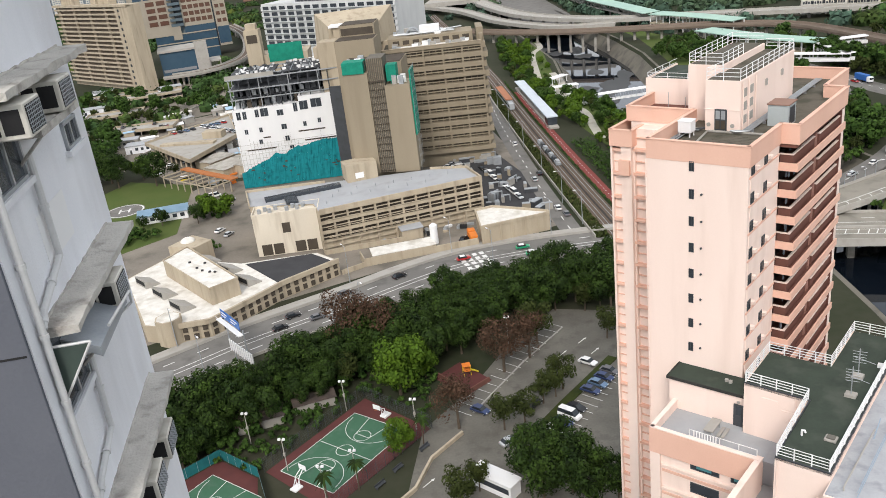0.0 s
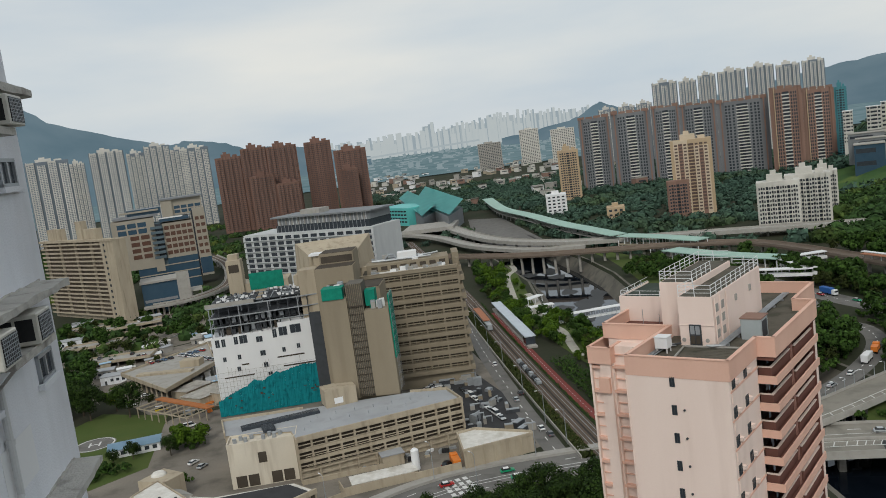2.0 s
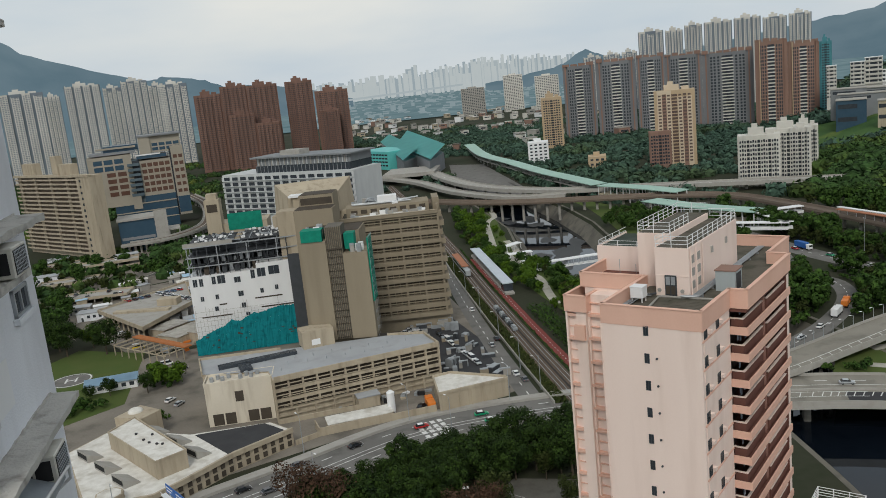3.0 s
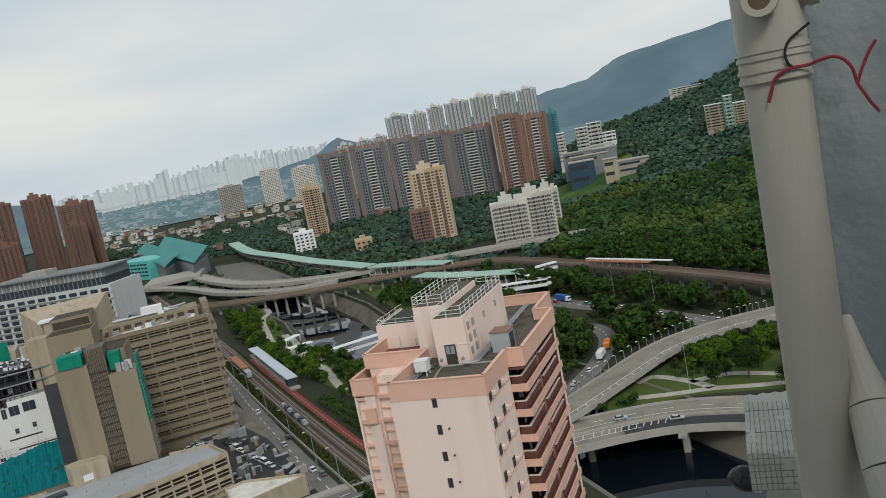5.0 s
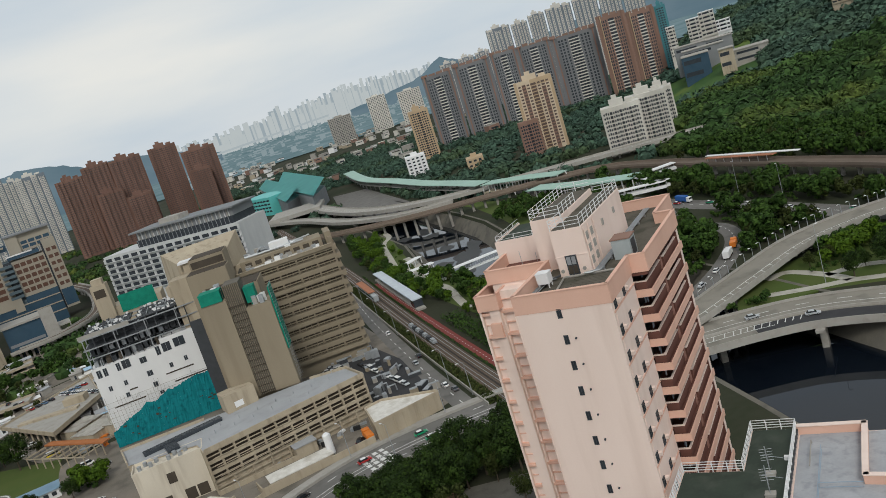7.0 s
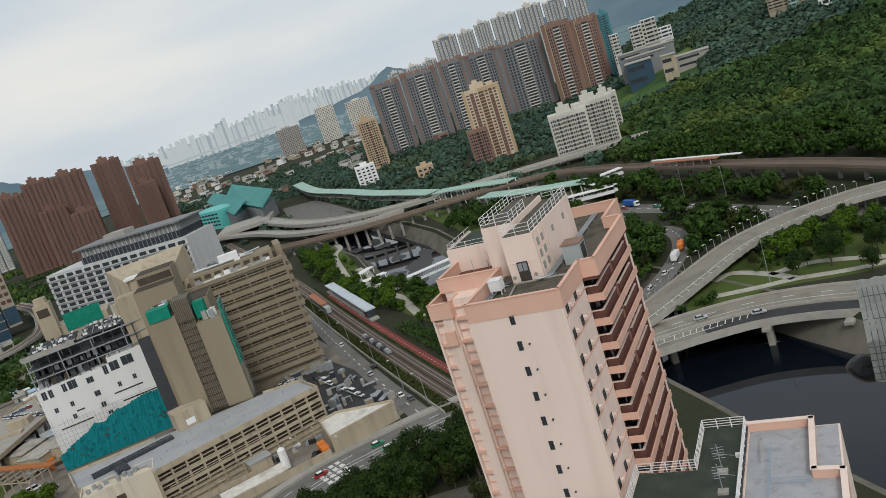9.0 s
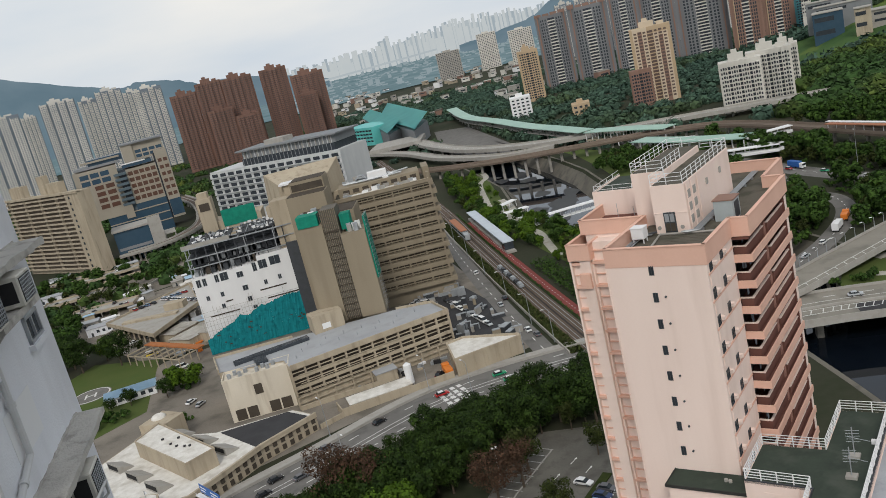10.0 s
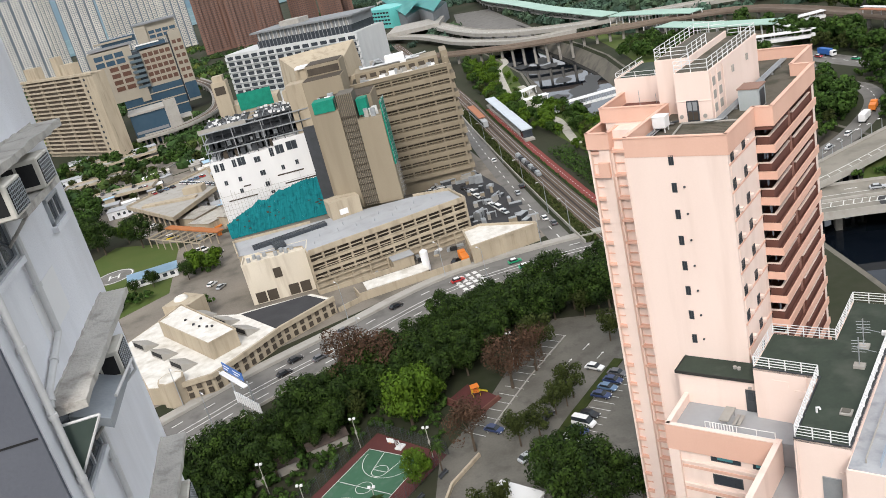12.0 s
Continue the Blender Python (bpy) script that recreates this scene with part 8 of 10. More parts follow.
    rail = smooth([(-362, 834, 9), (-318, 761, 9), (-281, 680, 9), (-260, 620, 9), (-260, 583, 9), (-276, 566, 8), (-300, 562, 7)])
    bm = bmesh.new()
    strip(bm, rail, -5, 5, -1.5, 0)
    v = tagged(part("rail_viaduct", bm, CONCRETE), "curving concrete light-rail viaduct between blocks", "viaduct", kind="structure")
    for a, b, m in ((-5.2, -4.8, CONC_L), (4.8, 5.2, CONC_L), (-3.6, -0.6, RAIL_B), (0.6, 3.6, RAIL_B)):
        bm = bmesh.new()
        strip(bm, rail, a, b, -0.4 if m is CONC_L else 0.01, 1.0 if m is CONC_L else 0.08)
        part("parapet" if m is CONC_L else "track_bed", bm, m, v)
    for p in resample(rail, 30):
        bm = bmesh.new()
        rod(bm, (p.x, p.y, -0.5), (p.x, p.y, p.z - 1.4), 0.9, 8)
        part("pier", bm, CONCRETE, v)


site()


# ---------------------------------------------------------------- middle distance buildings
def grid_face(e, x0, x1, y, z0, z1, nx, nz, material, fill=0.62, tall=0.6, far=False):
    rows = []
    sx, sz = (x1 - x0) / nx, (z1 - z0) / nz
    for i in range(nx):
        for k in range(nz):
            cx, cz = x0 + (i + 0.5) * sx, z0 + (k + 0.5) * sz
            rows.append((cx - sx * fill / 2, cx + sx * fill / 2, y - 0.15, y + 0.15, cz - sz * tall / 2, cz + sz * tall / 2))
    if len(rows) > 300 or far:
        boxes("window", rows, material, e, "rows of windows", kind="stuff")
    else:
        me = None
        for r in rows:
            bm = bmesh.new()
            box(bm, *r)
            part("window", bm, material, e)


RUSTGLASS = mat("rust_tinted_window", (0.12, 0.055, 0.036), (0.085, 0.043, 0.03), 0.4, 0.3, 2, 0.0)
BLUEGLASS = mat("blue_curtain_glass", (0.035, 0.07, 0.11), (0.05, 0.09, 0.13), 0.2, 0.1, 0.5, 0.0)
TANL = mat("pale_tan_panel", (0.36, 0.325, 0.265), (0.31, 0.28, 0.23), 0.75, 0.1, 1, 0.02)
BALC = mat("blue_grey_balcony_panel", (0.10, 0.14, 0.165), (0.08, 0.11, 0.13), 0.6, 0.1, 1, 0.02)
GREYC = mat("grey_panel_cladding", (0.24, 0.25, 0.26), (0.20, 0.21, 0.22), 0.7, 0.1, 1, 0.02)


def laboratory():
    e = thing("laboratory_block", -339, 680, 0, 26.5, "tan framed laboratory block with rust windows over blue glass", "hospital building")
    one("body", -38, -3, 0, 30, 22, 65, TANL, e)
    grid_face(e, -34, -9, 0, 52, 63, 3, 2, BLUEGLASS, 0.84, 0.72)
    grid_face(e, -25, -7.5, 0, 30, 52, 2, 4, RUSTGLASS, 0.8, 0.66)
    one("roof_slab", -36, 1, 3, 28, 66, 68, GREYC, e)
    one("roof_house", -24, 4, 6, 26, 68, 73, BLUEGLASS, e, "dark blue rooftop plant screen")
    one("roof_beam", -30, 2, 4, 5, 70.5, 72, TANL, e)
    for k in range(7):
        one("balcony", -7, 3, -3.0 if k % 2 else -2.2, 0.5, 29 + k * 4.3, 31.2 + k * 4.3, BALC, e, "blue grey balcony front")
        one("balcony_back", -6.6, 2.8, 0.3, 1.2, 31.2 + k * 4.3, 33.3 + k * 4.3, GLASS_D, e)
    one("body", -6.9, 3.2, 1, 20, 0, 60, BALC, e)
    one("body", 3.2, 28.5, 0.2, 30, 28, 58.5, TANL, e)
    grid_face(e, 4, 28, 0.2, 30, 57, 5, 5, RUSTGLASS, 0.8, 0.62)
    one("roof_cap", 1.5, 26, -1.5, 20, 60, 63, BLUEGLASS, e)
    one("cap_edge", 1, 21, -2, 0, 62.6, 63.6, WHITE, e)
    one("slot", 28.5, 29.8, 1, 20, 8, 66, GLASS_D, e)
    one("body", 29.8, 40, 0.5, 30, 8, 68, TANL, e)
    grid_face(e, 30.5, 39.5, 0.5, 26, 62, 2, 6, RUSTGLASS, 0.72, 0.5)
    one("glass_band", 30, 40, 0.2, 0.6, 10, 24, BLUEGLASS, e)
    one("upper", 5, 14, 4, 26, 60, 78, TANL, e)
    one("upper", 14, 39, 6, 26, 64, 78, TANL, e)
    grid_face(e, 15, 38.5, 6, 65, 72.5, 4, 2, BLUEGLASS, 0.82, 0.7)
    one("roof_slab", 4, 40, 3, 28, 78, 79.4, GREYC, e)
    one("glass_base", -22, 28.5, -1.2, 24, 0, 22, BLUEGLASS, e, "blue glass lower storeys")
    one("glass_base", 3.2, 28.5, -0.8, 0.2, 22, 28, BLUEGLASS, e)
    for z in (8, 15, 22):
        one("floor_band", -22, 28.5, -1.6, -1.1, z, z + 0.9, TANL, e)
    one("pier", -7, 0, -2, 0, 18, 29, TANL, e)
    e = thing("podium_block", -275.5, 577.6, 0, 25.5, "low dark podium with a pale canopy roof", "building")
    one("body", -30, -5, 0, 26, 0, 23, BLUEGLASS, e)
    one("spandrel", -29, -6, -0.3, 0.1, 9, 11, GREYC, e)
    one("roof", -31, -4, -1, 27, 23, 24.4, CONC_L, e)
    one("end_wall", -5, 4, -1, 1, 0, 28, CONC_L, e)
    one("canopy", -5, 12, 1, 20, 12, 13, CONC_L, e)
    for x in (-3, 4, 11):
        one("canopy_post", x, x + 0.8, 2, 2.8, 0, 12, CONC_L, e)


laboratory()


OFFWHITE = mat("aged_white_cladding", (0.56, 0.57, 0.57), (0.47, 0.48, 0.49), 0.75, 0.2, 4, 0.05, streak=0.3)


def long_block():
    e = thing("rehabilitation_block", -237, 607, 0, -22.8, "long white hospital block with dark window bands", "hospital building")
    w = 121
    one("body", 0, w, 1.2, 36, 0, 46, OFFWHITE, e)
    for k in range(7):
        z = 46 - (k + 1) * 4.2
        one("window_band", 1, w - 1, 1.0, 1.25, z, z + 2.4, GLASS_D, e, "dark ribbon window")
        for i in range(16):
            one("mullion", i * 8.0 - 0.4, i * 8.0 + 1.6, 0.6, 1.3, z - 0.1, z + 2.5, OFFWHITE, e)
        one("sunshade", 0, w, 0, 1.2, z - 0.6, z - 0.1, OFFWHITE, e)
    one("upper_storey", 30, w - 6, 6, 34, 46, 51, GLASS_D, e)
    one("upper_storey", 30, w - 6, 8, 34, 51, 56.5, GREYC, e)
    one("roof_slab", 26, w - 3, 5, 36, 56.5, 57.6, GREYC, e)
    for i in range(24):
        one("mullion", 31 + i * 3.5, 31.3 + i * 3.5, 5.7, 6.1, 46, 51, GREYC, e)
        one("pilaster", 31 + i * 3.5, 31.6 + i * 3.5, 7.6, 8.1, 51, 56.5, OFFWHITE, e)
    for i in range(14):
        one("post", 32 + i * 6, 32.8 + i * 6, 7.4, 8.0, 51, 56.5, CONC_L, e)
    one("roof_house", 48, 66, 14, 26, 57.6, 61, CONC_L, e)


long_block()


def interchange_station():
    e = thing("railway_station", -150, 960, 0, 0, "railway station hall with folded teal metal roofs", "station")
    for pts, z in ((((-48, 350), (48, -6), (42, -106), (-36, 160)), 24), (((-73, 325), (15, 2), (6.5, -64), (-78, 270)), 22)):
        bm = bmesh.new()
        up = [bm.verts.new((x, y, z + (4 if k in (0, 1) else -3))) for k, (x, y) in enumerate(pts)]
        bm.faces.new(up)
        bmesh.ops.solidify(bm, geom=bm.faces[:], thickness=1.0)
        part("roof", bm, TEALROOF, e, "teal folded roof sheet")
        bm = bmesh.new()
        inner = [(x * 0.94, y * 0.94 + 4) for x, y in pts]
        prism(bm, inner, 0, z - 6)
        part("hall", bm, GREYC, e)
    one("concourse", -8, 46, -118, -60, 6, 10, CONC_L, e)
    b = thing("station_office", -226, 1050, 0, -50, "teal painted station office block", "building")
    one("body", 0, 78, 0, 40, 0, 22, TEALROOF, b)
    grid_face(b, 2, 76, 0, 3, 20, 10, 4, GLASS_D, 0.8, 0.45)
    # long pale green walkway roof
    walkway = smooth([(-88, 1126, 11), (-60, 960, 11), (-26, 850, 11), (5, 745, 11), (25, 690, 11), (46, 640, 10)])
    w = thing("covered_walkway", 0, 0, 0, 0, "long pale green canopy over a footbridge", "footbridge")
    bm = bmesh.new()
    strip(bm, walkway, -7, 7, 0, 0.5)
    part("roof", bm, PALEGREEN, w)
    bm = bmesh.new()
    strip(bm, walkway, -5, 5, -5, -4.2)
    part("deck", bm, CONC_L, w)
    for p in resample(walkway, 30):
        bm = bmesh.new()
        rod(bm, (p.x, p.y, -1), (p.x, p.y, p.z), 0.7, 8)
        part("column", bm, CONC_L, w)
    for pts in (((48, 628, 11), (72, 600, 11), (96, 572, 10)), ((70, 540, 11), (92, 505, 11), (122, 478, 10))):
        line = smooth(pts)
        w = thing("platform_canopy", 0, 0, 0, 0, "pale green curved platform canopy on white posts", "canopy")
        bm = bmesh.new()
        strip(bm, line, -7, 7, 0, 0.5)
        part("roof", bm, PALEGREEN, w)
        bm = bmesh.new()
        strip(bm, line, -5, 5, -6.5, -5.5)
        part("platform", bm, CREAM, w)
        for p in resample(line, 7):
            for s in (-4.5, 4.5):
                bm = bmesh.new()
                rod(bm, (p.x + s * 0.8, p.y + s * 0.6, -1), (p.x + s * 0.8, p.y + s * 0.6, p.z), 0.35, 6)
                part("post", bm, WHITE, w)
    # zigzag footbridge
    w = thing("footbridge", 0, 0, 0, 0, "white zigzag covered footbridge", "footbridge")
    for a, b in (((148, 488, 9), (121.3, 481.6, 9)), ((121.3, 481.6, 9), (128.3, 444.2, 9)), ((128.3, 444.2, 9), (100, 454.5, 9))):
        line = [Vector(a), Vector(b)]
        for lo, hi, wd in ((0, 0.5, 2.6), (-3.6, -3.0, 2.2), (-3.0, -2.0, 2.25)):
            bm = bmesh.new()
            strip(bm, line, -wd, wd, lo, hi)
            part("bridge_slab", bm, WHITE, w)
        for p in resample(line, 3.5):
            bm = bmesh.new()
            rod(bm, p + Vector((0, 0, -3.5)), p, 0.18, 5)
            part("post", bm, WHITE, w)
        for p in (line[0], line[1]):
            bm = bmesh.new()
            rod(bm, (p.x, p.y, -1), (p.x, p.y, p.z - 3.5), 0.6, 8)
            part("column", bm, CONC_L, w)
    w = thing("covered_footbridge", 0, 0, 0, 0, "white roofed footbridge over the river", "footbridge")
    line = [Vector((-4, 412, 4.6)), Vector((22, 421, 4.6)), Vector((44, 428, 4.6))]
    for lo, hi, wd in ((0, 0.35, 2.2), (-3.4, -2.9, 2.0)):
        bm = bmesh.new()
        strip(bm, line, -wd, wd, lo, hi)
        part("bridge_slab", bm, WHITE, w)
    for p in resample(line, 2.6):
        for s in (-1.8, 1.8):
            bm = bmesh.new()
            rod(bm, p + Vector((-s * 0.3, s, -3.0)), p + Vector((-s * 0.3, s, 0)), 0.1, 5)
            part("post", bm, STEEL, w)
    for x, y, r in ((-13, 446, 20), (-5, 424, -30), (-18, 470, 50)):
        p = thing("park_pavilion", x, y, 0, r, "white flat-roofed park pavilion", "pavilion")
        one("roof", -7, 7, -2.4, 2.4, 3.4, 3.8, WHITE, p)
        for sx in (-6, 0, 6):
            one("post", sx - 0.15, sx + 0.15, -2, -1.7, 0, 3.4, WHITE, p)
            one("post", sx - 0.15, sx + 0.15, 1.7, 2, 0, 3.4, WHITE, p)
    # light rail stop
    s = thing("platform_shelter", -38.5, 461, 0, -76.2, "long light-rail shelter with a pale roof", "station")
    one("roof", 0, 88, -2.6, 2.6, 4.6, 5.1, mat("pale_blue_roof_sheet", (0.52, 0.57, 0.62), (0.45, 0.50, 0.55), 0.6, 0.2, 2, 0.02), s)
    one("platform", -2, 92, -2.2, 2.2, 0.2, 1.1, CONC_L, s)
    for i in range(12):
        one("post", 2 + i * 7.6, 2.4 + i * 7.6, -0.2, 0.2, 1.1, 4.6, STEEL, s)
    one("end_wall", 82, 88, -2.2, 2.2, 1.1, 4.6, GLASS_D, s)
    s = thing("platform_shelter", -49, 452, 0, -76, "orange-roofed platform shelter beside the tracks", "station")
    one("roof", 0, 34, -1.8, 1.8, 4.2, 4.6, mat("faded_orange_roof", (0.38, 0.17, 0.10), (0.32, 0.14, 0.08), 0.8, 0.4, 3, 0.05), s)
    for i in range(6):
        one("post", 2 + i * 6, 2.3 + i * 6, -0.15, 0.15, 0, 4.2, STEEL, s)
    p = thing("platform_shelter", 160, 462, 6.5, -66, "orange-roofed platform shelter on the raised railway", "station")
    one("roof", 0, 48, -3, 0.5, 4, 4.4, bpy.data.materials["faded_orange_roof"], p)
    one("roof", -4, 60, 1.5, 4, 4.2, 4.6, WHITE, p)
    for i in range(8):
        one("post", i * 6, i * 6 + 0.3, -1, -0.7, 0, 4, WHITE, p)


interchange_station()


def houses():
    rng = random.Random(31)
    kinds = [PALEW, CREAM, CONC_L, WHITE, RUST, PALEW]
    n = 0
    for _ in range(700):
        az, d = rng.uniform(-13, 6), math.sqrt(rng.uniform(1150 ** 2, 2500 ** 2))
        x, y = polar(az, d)
        if noise.noise(Vector((x * 0.006, y * 0.006, 2))) < -0.05 or not free(x, y) or n >= 165:
            continue
        n += 1
        w, dd, h = rng.uniform(9, 20), rng.uniform(9, 16), rng.uniform(6, 13)
        e = thing("village_house", x, y, 0, rng.uniform(0, 90), "small pale village house with flat roof", "house", "village houses")
        one("wall", -w / 2, w / 2, -dd / 2, dd / 2, 0, h, rng.choice(kinds), e)
        one("roof", -w / 2 - 0.5, w / 2 + 0.5, -dd / 2 - 0.5, dd / 2 + 0.5, h, h + 0.7, rng.choice([CONC_L, ROOF_W, ROOF_D, CONCRETE]), e)
        one("window", -w * 0.3, w * 0.3, -dd / 2 - 0.1, -dd / 2 + 0.1, h * 0.55, h * 0.75, GLASS_D, e)
    for name, a0, a1, dist, top, base, m, label in (("white_house", -0.5, 0.9, 905, -4.8, 0, WHITE, "white four-storey house among trees"),                                                    ("cream_house", 3.5, 4.7, 830, -6.1, 0, TANT, "yellow house with balconies"), ("mid_tower", -1.8, -0.5, 2300, -0.15, 0, PALEW, "hazy pale tower in the plain"), ("mid_tower", 0.3, 1.9, 2100, -0.4, 0, PALEW, "hazy pale tower in the plain"), ("stadium", -4.7, -3.1, 2200, -0.75, 0, CONC_L, "pale stadium-like hall in the plain")):
        x0, y0 = polar(a0, dist)
        x1, y1 = polar(a1, dist)
        w = math.hypot(x1 - x0, y1 - y0)
        h = EYE + dist * math.tan(radians(top)) - base
        e = thing(name, (x0 + x1) / 2, (y0 + y1) / 2, base, -(a0 + a1) / 2, label, "house")
        one("wall", -w / 2, w / 2, 0, 22, -20, h, m, e)
        one("roof_house", -w * 0.2, w * 0.15, 6, 14, h, h + 3.5, m, e)
        grid_face(e, -w / 2 + 1, w / 2 - 1, 0, 1.5, h - 1, max(3, int(w / 5)), max(2, int(h / 4)), GLASS_D, 0.55, 0.45, dist > 1500)


def hill_house(a0, a1, dist, top, foot, floors, m, label, name="hill_flats", deep=16.0, bands=True):
    """A hillside building between two bearings, with balcony bands on each floor."""
    x0, y0 = polar(a0, dist)
    x1, y1 = polar(a1, dist)
    w = math.hypot(x1 - x0, y1 - y0)
    z1, z0 = EYE + dist * math.tan(radians(top)), EYE + dist * math.tan(radians(foot))
    e = thing(name, (x0 + x1) / 2, (y0 + y1) / 2, z0, -(a0 + a1) / 2, label, "house")
    h = z1 - z0
    one("wall", -w / 2, w / 2, 1.5, deep, -25, h, m, e)
    one("roof", -w / 2 - 0.4, w / 2 + 0.4, 0.4, deep + 0.4, h, h + 0.8, WHITE if bands else CONC_L, e)
    fh = h / floors
    for k in range(floors):
        z = k * fh
        if bands:
            one("balcony", -w * 0.47, w * 0.47, 0, 1.5, z, z + fh * 0.42, m, e)
            one("window_band", -w * 0.45, w * 0.45, 1.3, 1.55, z + fh * 0.45, z + fh * 0.9, GLASS_D, e)
            for i in range(max(2, int(w / 7))):
                x = -w / 2 + (i + 0.5) * w / max(2, int(w / 7))
                one("pier", x - 0.5, x + 0.5, 0.4, 1.5, z, z + fh, m, e)
        else:
            one("window_band", -w * 0.44, w * 0.2, 1.3, 1.55, z + fh * 0.35, z + fh * 0.7, GLASS_D, e)
    return e


houses()
for a0, a1, d, top, foot, n, m, label in ((19.7, 20.5, 1100, -1.5, -2.9, 6, PALEW, "pale flats with stacked balconies above the woods"), (20.5, 21.45, 1115, -1.3, -2.85, 6, PALEW, "pale flats with stacked balconies above the woods"), (21.4, 22.3, 1120, -2.1, -2.8, 3, WHITE, "low white wing beside hillside flats"),
                                          (28.1, 29.3, 960, -1.6, -3.1, 8, CREAM, "cream hillside flats with balcony bands"), (29.3, 29.85, 955, -1.2, -3.3, 9, PALEGREEN, "pale green stair tower between hillside flats"), (29.85, 31.2, 960, -1.75, -3.1, 8, CREAM, "cream hillside flats with balcony bands"),
                                          (30.9, 31.7, 880, -3.0, -3.8, 2, WHITE, "white house on the wooded hillside"), (26.1, 28.3, 1440, -0.12, -0.5, 3, PALEW, "long pale block high on the hill"), (18.4, 18.95, 1100, -1.6, -3.6, 9, PALEW, "narrow pale tower behind the teal one")):
    hill_house(a0, a1, d, top, foot, n, m, label)
hill_house(21.2, 22.1, 880, -3.9, -5.2, 2, CREAM, "cream school hall with a tall blank front", "school_hall", 20, False)
hill_house(22.1, 24.2, 900, -4.2, -5.0, 2, CONC_L, "long grey school wing with pale roofs", "school_hall", 26, False)
for a0, a1, d, top in ((18.6, 20.6, 1000, -3.05), (20.2, 22.2, 1010, -3.1), (19.0, 21.6, 975, -3.4)):
    hill_house(a0, a1, d, top, top - 0.45, 1, GREYC, "low grey shed with a pale sheet roof", "depot_shed", 22, False)
hill_house(18.9, 20.6, 940, -3.75, -5.3, 2, BLUEGLASS, "dark blue netted hall behind the towers", "netted_hall", 30, False)


# ---------------------------------------------------------------- far city
def far_city():
    bm = bmesh.new()
    ring = [(polar(az, 2300), polar(az, 4450)) for az in range(-50, 51, 2)]
    for (a, b), (c, d) in zip(ring, ring[1:]):
        bm.faces.new([bm.verts.new((*p, z)) for p, z in ((a, 3), (c, 3), (d, 40), (b, 40))])
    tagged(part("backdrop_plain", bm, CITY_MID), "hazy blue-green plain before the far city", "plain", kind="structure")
    rng = random.Random(77)

    def skyline(az):
        return np.interp(az, [-15, -10, -8.3, -8.1, -7.6, -7.4, -5, -3, -1, 2, 4.2], [0.75, 0.85, 0.9, 1.35, 1.35, 0.95, 1.25, 1.4, 1.35, 1.2, 0.9])

    for dist, material, low, high, wide, gap, label in ((4440, CITY_FAR, -0.62, -0.25, (26, 44), (0.3, 0.45), "hazy grey mass of the farthest towers"), (4340, CITY_SHADE, -0.5, -0.02, (7, 14), (0.16, 0.5), "hazy far towers in the blue-grey of shaded sides"),
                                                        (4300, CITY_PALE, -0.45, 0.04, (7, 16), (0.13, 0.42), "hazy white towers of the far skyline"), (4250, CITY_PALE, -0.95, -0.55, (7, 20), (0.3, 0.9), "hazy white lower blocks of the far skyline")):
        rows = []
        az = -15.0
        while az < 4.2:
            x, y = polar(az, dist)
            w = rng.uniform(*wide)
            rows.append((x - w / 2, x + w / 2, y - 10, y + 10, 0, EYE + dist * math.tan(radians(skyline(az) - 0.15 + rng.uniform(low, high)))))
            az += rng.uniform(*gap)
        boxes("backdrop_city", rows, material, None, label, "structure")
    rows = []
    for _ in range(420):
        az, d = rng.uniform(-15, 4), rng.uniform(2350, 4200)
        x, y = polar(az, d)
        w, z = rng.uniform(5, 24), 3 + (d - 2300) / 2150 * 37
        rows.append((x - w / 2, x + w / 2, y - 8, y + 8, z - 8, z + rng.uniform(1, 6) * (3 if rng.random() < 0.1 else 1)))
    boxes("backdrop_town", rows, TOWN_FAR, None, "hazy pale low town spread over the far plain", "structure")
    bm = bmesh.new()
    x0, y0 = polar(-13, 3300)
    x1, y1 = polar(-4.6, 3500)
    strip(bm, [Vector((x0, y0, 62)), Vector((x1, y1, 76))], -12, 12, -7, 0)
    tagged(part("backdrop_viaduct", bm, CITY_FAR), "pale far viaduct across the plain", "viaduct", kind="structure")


far_city()


# ---------------------------------------------------------------- vehicles
TYRE = mat("black_tyre", (0.02, 0.02, 0.02), (0.03, 0.03, 0.03), 0.9, 5, 30, 0.1)
CARGLASS = mat("car_glass", (0.02, 0.025, 0.03), (0.03, 0.035, 0.04), 0.1, 1, 8, 0)


def paint(name, c, rough=0.3):
    return mat(name, c, tuple(x * 0.92 for x in c), rough, 1, 8, 0.0)


PAINTS = {"white": paint("white_car_paint", (0.75, 0.75, 0.75)), "black": paint("black_car_paint", (0.015, 0.015, 0.018)), "navy": paint("navy_car_paint", (0.03, 0.05, 0.13)), "silver": paint("silver_car_paint", (0.42, 0.44, 0.46)),
          "blue": paint("steel_blue_car_paint", (0.12, 0.20, 0.32)), "red": paint("red_car_paint", (0.40, 0.02, 0.02)), "green": paint("green_taxi_paint", (0.01, 0.28, 0.13)), "yellow": paint("yellow_paint", (0.62, 0.48, 0.03)), "grey": paint("grey_car_paint", (0.12, 0.12, 0.13)), "orange": ORANGE}


